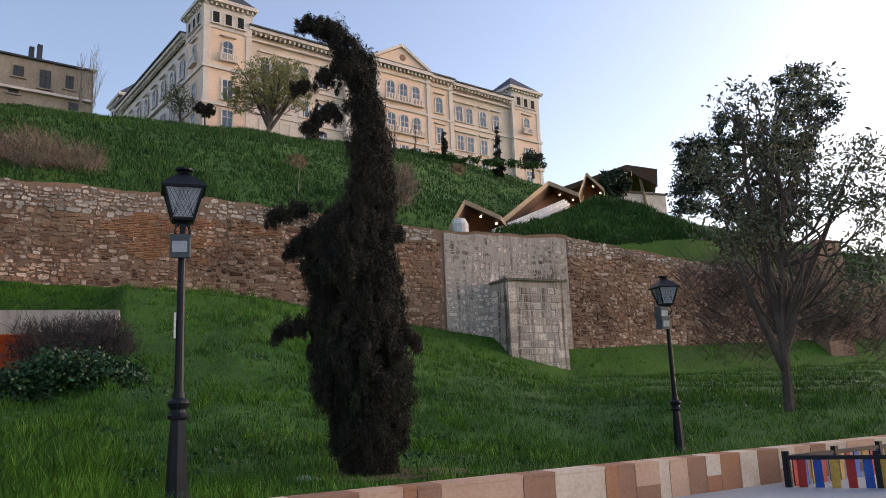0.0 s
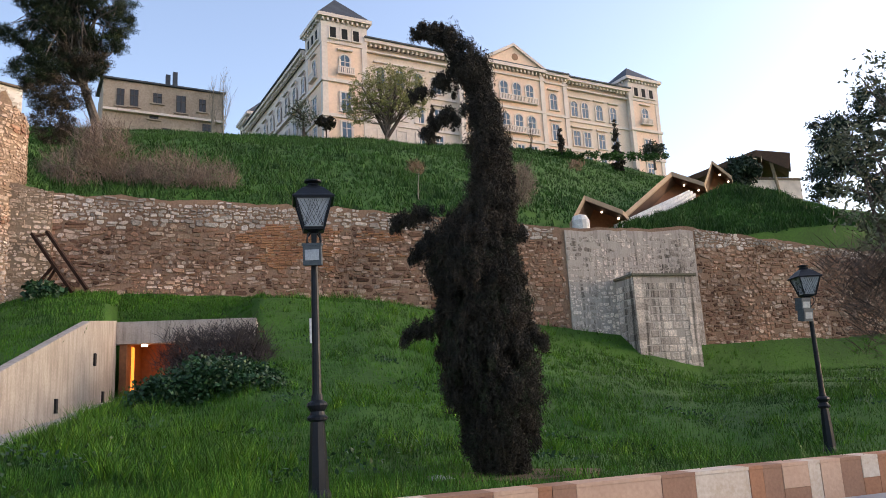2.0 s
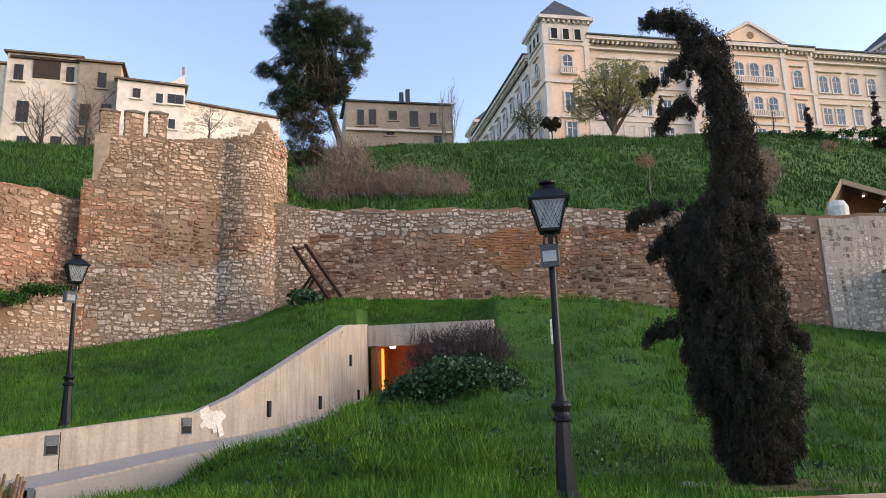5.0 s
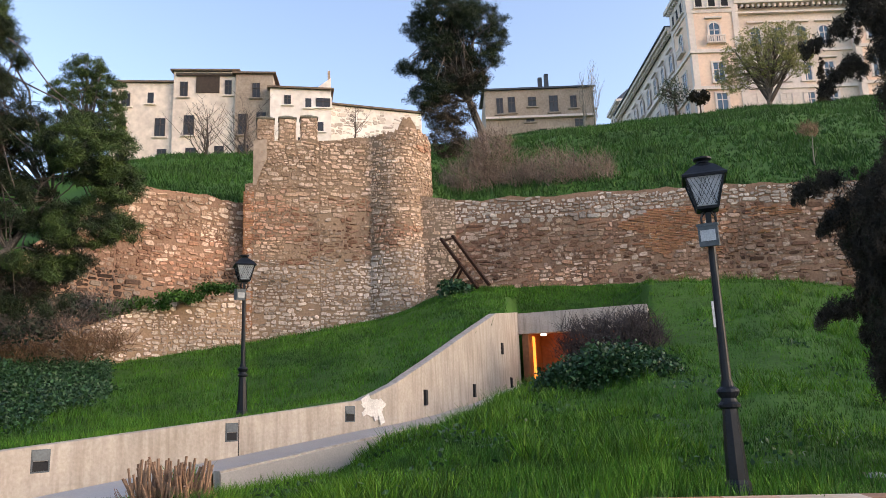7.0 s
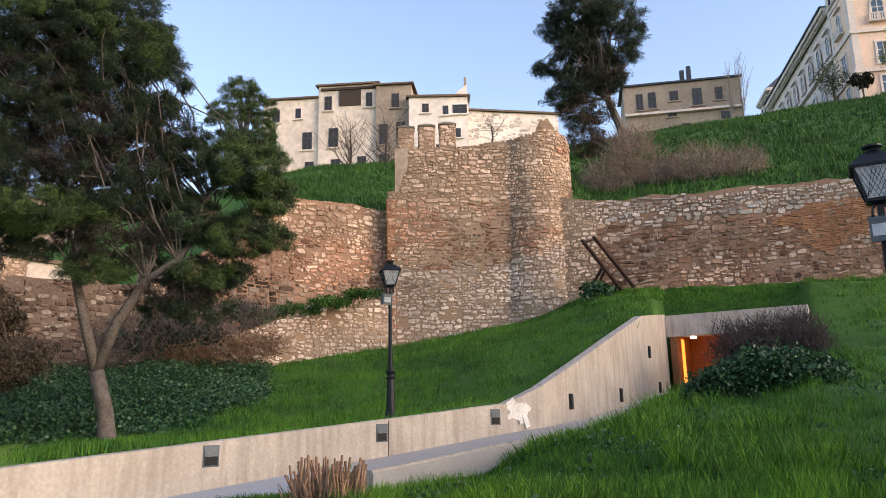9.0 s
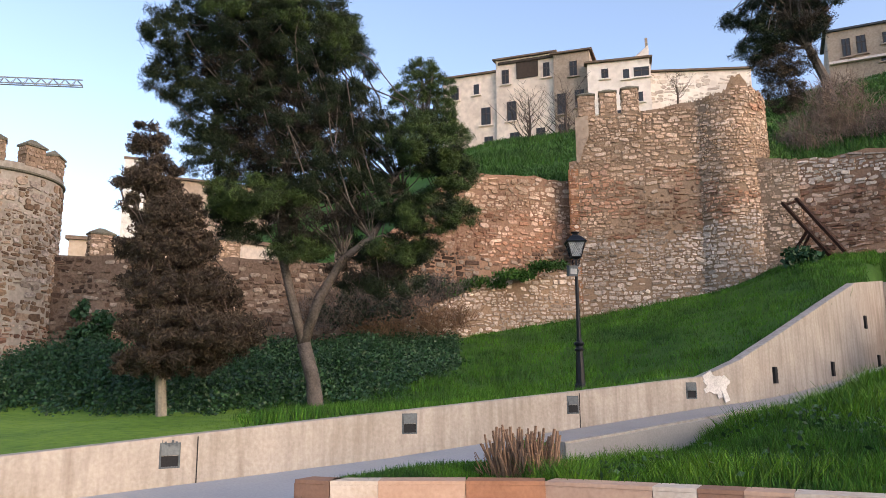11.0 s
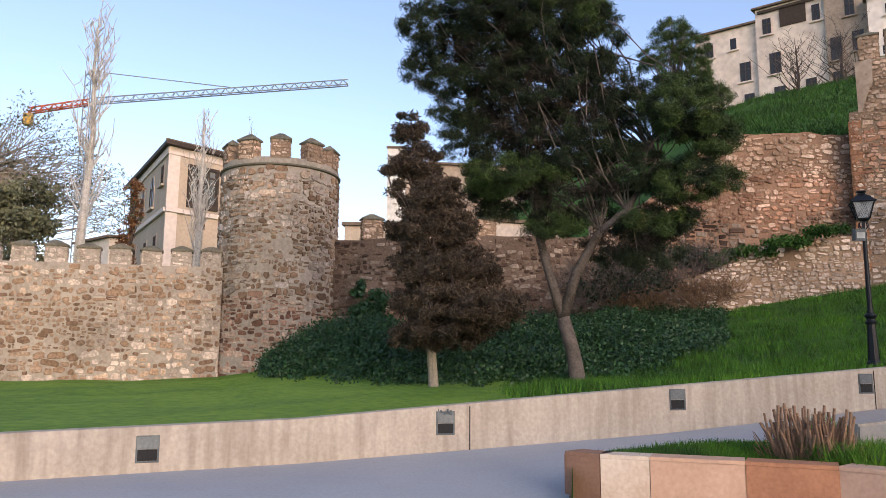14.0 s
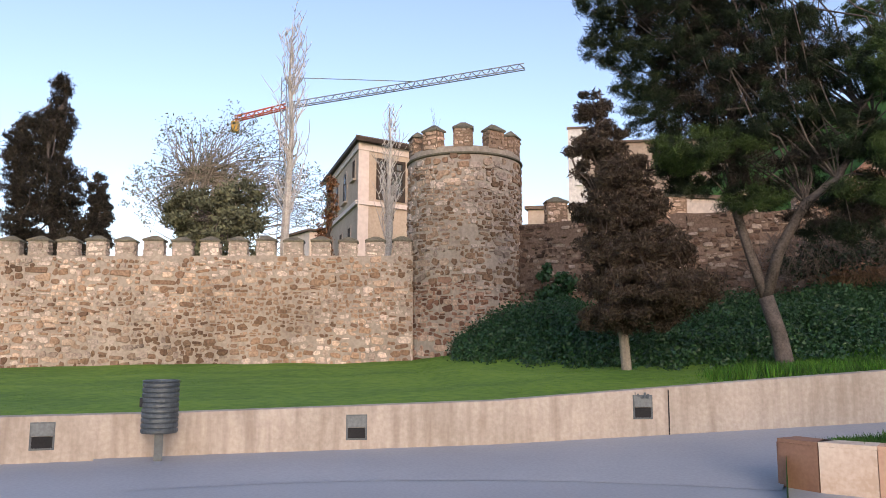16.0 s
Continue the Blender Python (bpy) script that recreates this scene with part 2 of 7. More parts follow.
M_PATH = mat("path_paving", (0.36, 0.335, 0.31), 0.8, dark=(0.29, 0.27, 0.25), scale=0.7, fine=30, bump=0.15)
M_BLUEPAVE = mat("smooth_paving", (0.36, 0.375, 0.39), 0.6, dark=(0.29, 0.305, 0.325), scale=0.5, fine=25, bump=0.1)
M_IRON = mat("painted_iron", (0.012, 0.015, 0.02), 0.45, 0.2, scale=3, fine=30, bump=0.1)
M_GREYMETAL = mat("grey_painted_metal", (0.10, 0.12, 0.135), 0.45, 0.3, scale=3, fine=25, bump=0.05)
M_LANTERN = mat("frosted_lantern_glass", (0.42, 0.45, 0.47), 0.35, scale=8, fine=60, bump=0.05)
M_WHITE = mat("white_paint", (0.74, 0.71, 0.67), 0.7, scale=3, fine=25, bump=0.1)
M_PLASTER = mat("cream_plaster", (0.821, 0.702, 0.599), 0.9, dark=(0.562, 0.464, 0.389), scale=0.3, fine=1.6, bump=0.2)
M_PLASTER_W = mat("white_plaster", (0.848, 0.768, 0.7), 0.9, dark=(0.636, 0.562, 0.503), scale=0.3, fine=1.6, bump=0.2)
M_WORN = mat("worn_pale_masonry", (0.62, 0.53, 0.455), 0.9, dark=(0.42, 0.355, 0.30), scale=0.5, fine=4, bump=0.4, island=0.2)
M_PLASTER_B = mat("brown_plaster", (0.42, 0.335, 0.265), 0.9, dark=(0.26, 0.2, 0.155), scale=0.3, fine=4, bump=0.3)
M_ASHLAR = mat("tan_ashlar_facing", (0.52, 0.42, 0.325), 0.9, dark=(0.40, 0.315, 0.24), scale=0.4, fine=5, bump=0.3)
M_OCHRE = mat("ochre_render", (0.85, 0.622, 0.479), 0.9, dark=(0.714, 0.51, 0.388), scale=0.2, fine=3, bump=0.15)
M_TRIM = mat("pale_stone_trim", (0.73, 0.63, 0.575), 0.9, dark=(0.60, 0.51, 0.455), scale=0.3, fine=3, bump=0.2)
M_PALEST = mat("warm_stone_facing", (0.74, 0.60, 0.495), 0.9, dark=(0.60, 0.48, 0.39), scale=0.3, fine=4, bump=0.2)
M_SLATE = mat("slate_roof", (0.075, 0.085, 0.1), 0.7, dark=(0.045, 0.05, 0.06), scale=1, fine=10, bump=0.4)
M_TILE = mat("clay_roof_tile", (0.20, 0.145, 0.105), 0.9, dark=(0.11, 0.08, 0.06), scale=1, fine=8, bump=0.6)
M_WOODDARK = mat("dark_joinery", (0.07, 0.05, 0.038), 0.7, scale=3, fine=20, bump=0.2)
M_PANE = glass("window_glass", (0.05, 0.09, 0.135), 0.06, 1.62)
M_PANE_SKY = glass("sky_lit_glass", (0.10, 0.12, 0.13), 0.03, 3.2)
M_PANE_DARK = glass("dim_window_glass", (0.03, 0.028, 0.028), 0.25)
M_BLACK = mat("dark_recess", (0.02, 0.02, 0.022), 0.8, bump=0)
M_TERRA = mat("terracotta_block", (0.42, 0.20, 0.11), 0.85, dark=(0.31, 0.145, 0.08), scale=2, fine=25, bump=0.25)
M_PINKBLK = mat("pink_block", (0.56, 0.37, 0.26), 0.85, dark=(0.46, 0.29, 0.20), scale=1.5, fine=20, bump=0.3)
M_BROWNBLK = mat("brown_block", (0.33, 0.185, 0.12), 0.85, dark=(0.26, 0.14, 0.09), scale=2, fine=25, bump=0.25)
M_WHITEBLK = mat("whitewashed_block", (0.64, 0.54, 0.44), 0.85, dark=(0.50, 0.38, 0.28), scale=3, fine=20, bump=0.3)
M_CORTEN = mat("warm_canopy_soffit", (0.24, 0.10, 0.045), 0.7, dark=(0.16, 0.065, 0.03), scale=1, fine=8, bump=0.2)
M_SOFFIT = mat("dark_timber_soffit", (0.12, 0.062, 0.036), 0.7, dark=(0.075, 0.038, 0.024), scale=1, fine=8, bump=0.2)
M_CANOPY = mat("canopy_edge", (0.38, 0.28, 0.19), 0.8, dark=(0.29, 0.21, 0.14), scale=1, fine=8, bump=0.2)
M_CRANE_R = mat("red_crane_paint", (0.50, 0.11, 0.04), 0.6, scale=1, fine=8, bump=0)
M_CRANE_W = mat("grey_crane_lattice", (0.23, 0.26, 0.29), 0.6, scale=1, fine=8, bump=0)
# emission that stands for lamplight on the tunnel's inner wall
M_AMBER = mat("amber_wall_glow", (0.9, 0.4, 0.1), 0.5, bump=0, emit=(1.0, 0.24, 0.03), strength=0.9)
M_SPOT = mat("small_lamp", (1, 0.95, 0.85), 0.5, bump=0, emit=(1.0, 0.85, 0.65), strength=4)
M_SOIL = mat("bare_soil", (0.12, 0.075, 0.045), 0.95, scale=2, fine=15, bump=0.6)
M_ROCK = mat("pale_rock", (0.40, 0.38, 0.35), 0.9, scale=4, fine=30, bump=0.6)
M_RUST = mat("rusted_steel", (0.06, 0.028, 0.018), 0.8, 0.3, scale=3, fine=30, bump=0.2)
M_RED = mat("red_board", (0.42, 0.035, 0.03), 0.5, bump=0.05)
M_YELLOW = mat("yellow_board", (0.60, 0.36, 0.07), 0.5, bump=0.05)
M_BLUE = mat("blue_board", (0.02, 0.10, 0.42), 0.5, bump=0.05)

# ---- building helpers ----


class MB:
    """Gathers vertices and faces of one mesh."""

    def __init__(self):
        self.v, self.f, self.sm = [], [], False

    def add(self, vs, fs):
        o = len(self.v)
        self.v.extend(tuple(p) for p in vs)
        self.f.extend([o + i for i in f] for f in fs)
        return self

    def box(self, a, b, m=None):
        (x0, y0, z0), (x1, y1, z1) = a, b
        vs = [Vector(p) for p in ((x0, y0, z0), (x1, y0, z0), (x1, y1, z0), (x0, y1, z0), (x0, y0, z1), (x1, y0, z1), (x1, y1, z1), (x0, y1, z1))]
        if m:
            vs = [m @ p for p in vs]
        return self.add(vs, [(0, 3, 2, 1), (4, 5, 6, 7), (0, 1, 5, 4), (1, 2, 6, 5), (2, 3, 7, 6), (3, 0, 4, 7)])

    def prism(self, poly, z0, z1, m=None):
        n = len(poly)
        vs = [Vector((x, y, z0)) for x, y in poly] + [Vector((x, y, z1)) for x, y in poly]
        if m:
            vs = [m @ p for p in vs]
        return self.add(vs, [tuple(range(n))[::-1], tuple(range(n, 2 * n))] + [(i, (i + 1) % n, n + (i + 1) % n, n + i) for i in range(n)])

    def lathe(self, prof, seg=16, m=None, a0=0.0, a1=2 * math.pi):
        """prof: (radius, z) from bottom to top."""
        vs, fs = [], []
        for r, z in prof:
            for k in range(seg):
                a = a0 + (a1 - a0) * k / seg
                p = Vector((r * math.cos(a), r * math.sin(a), z))
                vs.append(m @ p if m else p)
        for j in range(len(prof) - 1):
            for k in range(seg):
                k2 = (k + 1) % seg
                fs.append((j * seg + k, j * seg + k2, (j + 1) * seg + k2, (j + 1) * seg + k))
        fs.append(tuple(range(seg))[::-1])
        fs.append(tuple((len(prof) - 1) * seg + k for k in range(seg)))
        return self.add(vs, fs)

    def tube(self, pts, rads, seg=6):
        vs, fs = [], []
        pts = [Vector(p) for p in pts]
        for i, p in enumerate(pts):
            d = (pts[min(i + 1, len(pts) - 1)] - pts[max(i - 1, 0)]).normalized()
            u = d.orthogonal().normalized()
            w = d.cross(u)
            if i and u.dot(last) < 0.3:
                u = (last - d * last.dot(d)).normalized()
                w = d.cross(u)
            last = u
            for k in range(seg):
                a = 2 * math.pi * k / seg
                vs.append(p + (u * math.cos(a) + w * math.sin(a)) * rads[i])
        for i in range(len(pts) - 1):
            for k in range(seg):
                k2 = (k + 1) % seg
                fs.append((i * seg + k, i * seg + k2, (i + 1) * seg + k2, (i + 1) * seg + k))
        fs.append(tuple(range(seg))[::-1])
        fs.append(tuple((len(pts) - 1) * seg + k for k in range(seg)))
        return self.add(vs, fs)

    def mesh(self, name, material, smooth=False):
        me = bpy.data.meshes.new(name)
        me.from_pydata([tuple(p) for p in self.v], [], self.f)
        me.materials.append(material)
        if smooth:
            me.polygons.foreach_set("use_smooth", [True] * len(me.polygons))
        me.validate()
        return me


def part(name, mb, material, parent=None, label="", smooth=False):
    ob = new(name, mb.mesh(name, material, smooth) if isinstance(mb, MB) else mb)
    if parent:
        ob.parent = parent
    if label:
        ob["label"] = label
    return ob


def thing(name, m, label, category, group="", kind=""):
    e = new(name)
    e.matrix_world = m
    return tagged(e, label, category, group, kind)


def tri_mesh(name, V, material, per=3):
    """A mesh of loose faces, V: (n, per, 3)."""
    n = len(V)
    me = bpy.data.meshes.new(name)
    me.vertices.add(n * per)
    me.vertices.foreach_set("co", np.ascontiguousarray(V, dtype=np.float32).ravel())
    me.loops.add(n * per)
    me.loops.foreach_set("vertex_index", np.arange(n * per, dtype=np.int32))
    me.polygons.add(n)
    me.polygons.foreach_set("loop_start", np.arange(0, n * per, per, dtype=np.int32))
    me.update()
    me.materials.append(material)
    return me


def leaves(centres, size, flat=0.5, stretch=1.0, up=0.0, seed=1):
    """Quads of random turn at the given centres; stretch lengthens them, up tilts them upright."""
    g = np.random.default_rng(seed)
    n = len(centres)
    d = g.normal(size=(n, 3))
    d[:, 2] += up
    d /= np.linalg.norm(d, axis=1)[:, None]
    e = g.normal(size=(n, 3))
    e -= d * (e * d).sum(1)[:, None]
    e /= np.linalg.norm(e, axis=1)[:, None]
    s = size * g.uniform(0.6, 1.4, (n, 1))
    a, b = d * s * stretch, e * s * flat
    c = np.asarray(centres)
    return np.stack([c - a, c + b, c + a, c - b], 1)


def blobs(centres, radii, count, seed=1, shell=0.5):
    """Points in ellipsoids: centres (n,3), radii (n,3), denser to the outside."""
    g = np.random.default_rng(seed)
    k = g.integers(0, len(centres), count)
    d = g.normal(size=(count, 3))
    d /= np.linalg.norm(d, axis=1)[:, None]
    r = g.uniform(0, 1, (count, 1)) ** shell
    return np.asarray(centres)[k] + d * r * np.asarray(radii)[k]


def polar(az, d, z=0.0):
    """A place at a bearing (degrees to the left of +y) and distance."""
    a = radians(az)
    return Vector((-d * math.sin(a), d * math.cos(a), z))


# ---- plan lines: x, y, foot, top ----
LOW = [(-9.25, 2.76), (-8.87, 3.04), (-7.7, 5.0), (-5.0, 6.85), (-1.42, 8.79), (2.87, 11.24), (7.63, 13.9), (22.0, 22.0), (60.0, 43.0)]
LOW_TOP = 0.52
BENCH = [(-2.0, -26.0, 0, 0.6), (-10.0, -6.6, 0.02, 0.6), (-10.86, -4.6, 0.02, 0.61), (-11.9, -0.4, 0.09, 0.73), (-12.35, 2.5, 0.23, 0.95), (-12.85, 5.56, 0.38, 1.17), (-13.05, 10.1, 0.78, 1.53), (-12.88, 13.3, 1.12, 1.82),
         (-12.8, 14.5, 1.22, 2.22), (-13.3, 16.6, 1.38, 2.92), (-14.1, 19.6, 1.68, 3.92), (-15.0, 22.5, 2.05, 4.8), (-15.9, 25.4, 2.4, 5.16)]
PORTAL_R = (-11.4, 26.9)
WALL_W = [(-20.0, -62.0, 0.6, 5.2), (-30.0, -20.5, 0.7, 5.25), (-32.7, -4.0, 0.96, 5.47)]
WALL_MID = [(-33.75, -1.2, 1.5, 6.85), (-32.2, 7.4, 2.9, 7.1), (-31.2, 12.6, 3.6, 7.1), (-31.2, 12.61, 3.6, 7.4), (-30.5, 16.9, 4.1, 11.7), (-29.0, 23.6, 5.2, 11.7)]
WALL_SQ = [(-28.5, 22.08, 5.2, 12.3), (-28.26, 22.37, 5.2, 12.4), (-28.25, 22.38, 5.2, 14.5), (-26.3, 24.8, 5.6, 14.72), (-24.6, 26.9, 5.9, 14.9)]
WALL_E = [(-21.7, 29.4, 7.3, 11.6), (-9.9, 35.7, 6.8, 11.35), (0.35, 40.7, 5.2, 10.55), (7.73, 44.3, 4.2, 10.72), (11.4, 46.1, 4.25, 10.2), (15.5, 48.1, 4.3, 9.7), (28.6, 54.5, 4.6, 8.8), (60.0, 70.0, 4.6, 8.6)]
CITY = WALL_W + [WALL_MID[0], WALL_MID[1], WALL_MID[2], WALL_MID[4], WALL_MID[5], WALL_SQ[-1]] + WALL_E
RIDGE = [(-40, -75, 1.5), (-77, -20, 2.0), (-70, 6, 9.0), (-73, 27, 22.0), (-67.0, 43.6, 28.3), (-54.6, 65, 31.5), (-37.7, 77.3, 33.1), (-23.1, 82.8, 32.8), (2.9, 104, 35.2), (23.3, 92, 23.6), (45, 78, 14.0), (64, 64, 10.0)]


def cross(line, az):
    """Where the ray at bearing az meets a plan line: distance and the other values, or None."""
    dx, dy = -math.sin(radians(az)), math.cos(radians(az))
    for p, q in zip(line, line[1:]):
        ex, ey = q[0] - p[0], q[1] - p[1]
        det = dx * -ey + ex * dy
        if abs(det) < 1e-9:
            continue
        d = (p[0] * -ey + ex * p[1]) / det
        s = (dx * p[1] - dy * p[0]) / det
        if d > 0 and -1e-6 <= s <= 1 + 1e-6:
            return [d] + [a + (b - a) * s for a, b in zip(p[2:], q[2:])]
    return None


def profile(az):
    """The ground's section along a bearing: knots of distance and height."""
    low, ben, city, rid = cross(LOW, az), cross(BENCH, az), cross(CITY, az), cross(RIDGE, az)
    if not city or not rid:
        return None
    cd, cb, ct = city
    portal = 22.5 < az < 32.1 and not (ben and ben[0] > 26)
    k = [(0.0, -0.04)]
    if low and az < 73.3:
        k += [(low[0] + 0.12, -0.04), (low[0] + 0.2, LOW_TOP - 0.1)]
    elif ben:
        k += [(ben[0] * 0.6, -0.04), (ben[0] * 0.61, -0.04)]
    if ben and 73.3 <= az < 101:
        k += [(9.3, -0.06), (ben[0] - 0.4, ben[1] * max(0.0, (ben[0] - 9.7) / (ben[0] - 9.3)) - 0.06), (ben[0] + 0.1, ben[1] - 0.06), (ben[0] + 0.16, ben[2] - 0.1), (ben[0] + 0.6, ben[2] - 0.06)]
    if ben and 56 < az < 73.3 and low:
        e = low[0] + 0.3 + (ben[0] - 1.9 - low[0] - 0.3) * (73.3 - az) / 17.3
        fl = lambda d: ben[1] * max(0.0, (d - 9.3) / (ben[0] - 9.3)) - 0.06
        k += [(e, LOW_TOP - 0.1), (e + 0.05, min(LOW_TOP - 0.1, fl(e))), (ben[0] - 0.4, fl(ben[0])), (ben[0] + 0.1, fl(ben[0])), (ben[0] + 0.16, ben[2] - 0.1), (ben[0] + 0.6, ben[2] - 0.06)]
    elif ben and 73.3 <= az < 101:
        pass
    elif ben and az > 32:
        f = min(1.0, max(0.0, (70 - az) / 6.0))
        lo = ben[1] - 0.28 - 0.28 * min(1.0, max(0.0, (az - 42) / 4.0))
        w = 2.1 + 4.5 * min(1.0, max(0.0, (44 - az) / 6.0))
        k += [(ben[0] - w - 0.5, lo - 0.1), (ben[0] + 0.1, lo), (ben[0] + 0.16, ben[2] - 0.1), (ben[0] + 0.6, ben[2] - 0.06)]
    elif portal:
        k += [(14, 0.8), (20, 1.55 + 0.35 * max(0.0, (27 - az) / 4.5)), (29.0, 2.35 + 2.1 * max(0.0, (27 - az) / 4.5)), (33.4, 2.4 + 3.7 * max(0.0, (27 - az) / 4.5)), (33.45, 5.1 + max(0.0, 25 - az) * 0.45), (33.6, 5.15)]
        k = k[:-1]
    else:
        t = min(1.0, max(0.0, (az + 10) / 25.0))
        k += [(12.5, 0.34 + 0.1 * t), (16.0, 0.1 + 0.95 * t), (18.5, 0.12 + 1.4 * t), (22.0, 0.6 + 1.7 * t), (28.0, 1.2 + 2.85 * t), (cd - 3.0, cb - 1.9 + 1.4 * t)]
    flat = min(1.0, max(0.0, (az - 43) / 7.0)) * min(1.0, max(0.0, (94 - az) / 4.0))
    if ben and flat > 0:
        z0 = ben[2] - 0.06 + (cb - ben[2] + 0.06) * (20.3 - ben[0]) / (cd - ben[0])
        k += [(20.3, z0 + flat * (max(ben[2] - 0.04, 1.16 - 0.0162 * (az - 70.5)) - z0))]
    back = ct - 0.5 if az < 62 else max(ct - 3.4, cb + 0.3)
    k += [(cd + 0.1, cb), (cd + 0.9, cb), (cd + 1.0, back)]
    k += [(cd + (rid[0] - cd) * 0.5, back + (rid[1] - back) * (0.55 - 0.15 * min(1.0, max(0.0, (2 - az) / 7)) if az < 62 else 0.4)), (rid[0], rid[1]), (rid[0] + 9, rid[1] + 1.6), (600, rid[1] + 1.6), (2500, 0)]
    return k


_prof = {}
MOUND = [(polar(-5.0, 47.6), 11.6), (polar(-7.9, 50.0), 12.7), (polar(-11.1, 54.0), 14.5), (polar(-12.7, 56.0), 15.4), (polar(-14.6, 56.5), 15.0), (polar(-16.7, 56.5), 13.9), (polar(-19.0, 56.5), 11.6), (polar(-25.0, 58.0), 10.8)]
DIP = (polar(-2.0, 44.5), polar(-12.5, 64.0))


def relief(x, y, z):
    """Bumps of the ground, and the cutting in which the escalators climb."""
    r = 0.16 * noise.noise((x * 0.35, y * 0.35, 0)) * min(1, max(0, z)) + 0.5 * noise.noise((x * 0.09, y * 0.09, 3)) * min(1, max(0, (z - 12) / 6))
    p, v = Vector((x, y, 0)) - DIP[0], DIP[1] - DIP[0]
    s_ = max(0.0, min(1.0, p.dot(v) / v.dot(v)))
    dd = (p - v * s_).length
    if dd < 9 and z > 9.5:
        r -= 2.2 * math.exp(-(dd / 3.0) ** 2)
    if x > 0 and y > 30 and z > 8.5:
        for (p0, z0), (p1, z1) in zip(MOUND, MOUND[1:]):
            q, v = Vector((x, y, 0)) - p0, p1 - p0
            s_ = max(0.0, min(1.0, q.dot(v) / v.dot(v)))
            dd = (q - v * s_).length
            r = max(r, z0 + (z1 - z0) * s_ - dd * dd / (dd + 1.2) * 0.8 - z + 0.25 * noise.noise((x * 0.5, y * 0.5, 9)))
    return r


def ground(x, y):
    az = math.degrees(math.atan2(-x, y))
    key = round(az * 4)
    if key not in _prof:
        _prof[key] = profile(key / 4)
    k = _prof[key]
    if not k:
        return -0.04
    d = math.hypot(x, y)
    z = float(np.interp(d, [a for a, b in k], [b for a, b in k]))
    return z + relief(x, y, z)

# ---- ground ----


def build_ground():
    azs = [a * 0.5 for a in range(-92, 306)]
    rows = []
    for az in azs:
        k = profile(az)
        row = []
        if not k:
            k = [(0, -0.04), (2500, -0.04)]
        kd = [q for q, _ in k]
        lo, be, ci, ri = cross(LOW, az), cross(BENCH, az), cross(CITY, az), cross(RIDGE, az)
        l0 = lo[0] if lo and az < 73.3 else 8.0
        if be and az > 32.05:
            b0, b1 = be[0] + 0.1, be[0] + 0.16
        elif 22.5 < az < 32.1:
            b0, b1 = 33.4, 33.45
        else:
            b0, b1 = 28.0, 28.05
        c0 = ci[0] if ci else 60.0
        r0 = ri[0] if ri else 110.0
        anchors = [(0.5, 1), (l0 + 0.12, 10), (l0 + 0.2, 1), (b0, 50), (b1, 1), (c0 + 0.1, 60), (c0 + 0.9, 1), (c0 + 1.0, 1), (r0, 60), (r0 + 9, 8), (600, 8), (2500, 3)]
        ds, last_d = [], 0.0
        for q, n_ in anchors:
            q = max(q, last_d + 0.01)
            ds += [last_d + (q - last_d) * (i + 1) / n_ for i in range(n_)]
            last_d = q
        for d in ds:
            z = float(np.interp(d, kd, [b_ for _, b_ in k]))
            p = polar(az, d)
            if not (be and az > 32 and be[0] - 6 < d < be[0] + 0.4):
                z += relief(p.x, p.y, z)
            row.append((p.x, p.y, z))
        rows.append(row)
    mb = MB()
    n = len(rows[0])
    for r in rows:
        mb.v.extend(r)
    for i in range(len(rows) - 1):
        for j in range(n - 1):
            a = i * n + j
            mb.f.append([a, a + 1, a + n + 1, a + n])
    # flat country behind, and the middle
    o = len(mb.v)
    m = 40
    for i in range(m + 1):
        az = azs[-1] + (360 - (azs[-1] - azs[0])) * i / m
        for d in (1.0, 30.0, 2500.0):
            p = polar(az, d, -0.04)
            mb.v.append(tuple(p))
    for i in range(m):
        for j in range(2):
            a = o + i * 3 + j
            mb.f.append([a, a + 1, a + 4, a + 3])
    ob = part("ground", mb, M_GRASS, smooth=True)
    tagged(ob, "green grassy slope rising to the old town walls", "ground", kind="structure")


build_ground()

# paving in front of the benches
mb = MB()
edge = []
for az in range(-60, 301, 2):
    lo, be = cross(LOW, az), cross(BENCH, az)
    d = 30.0
    if lo and az < 73.3:
        d = lo[0] + 0.05
    elif be:
        d = be[0] + 0.05
    edge.append(polar(az, min(d, 40.0), 0.0))
c = len(edge)
mb.add(edge + [Vector((0, 0, 0))], [(i, (i + 1), c) for i in range(c - 1)] + [(c - 1, 0, c)])
tagged(part("pavement", mb, M_BLUEPAVE), "smooth blue-grey paved square before the low walls", "pavement", kind="structure")


# apron of paving that climbs to the ramp
mb = MB()
az = 56.0
while az <= 119:
    lo, be = cross(LOW, az), cross(BENCH, az)
    e = lo[0] + 0.3 + (be[0] - 1.9 - lo[0] - 0.3) * (73.3 - az) / 17.3 if lo and az < 73.3 else 9.3
    for k in range(7):
        d = e + (be[0] + 0.03 - e) * k / 6
        z = be[1] * max(0.0, (d - 9.3) / (be[0] - 9.3)) + 0.004
        mb.v.append(tuple(polar(az, d, z)))
    az += 0.5
for i in range(len(mb.v) // 7 - 1):
    for k in range(6):
        a = i * 7 + k
        mb.f.append([a, a + 1, a + 8, a + 7])
tagged(part("pavement_apron", mb, M_BLUEPAVE, smooth=True), "smooth blue-grey paving climbing to the ramp", "pavement", kind="structure")


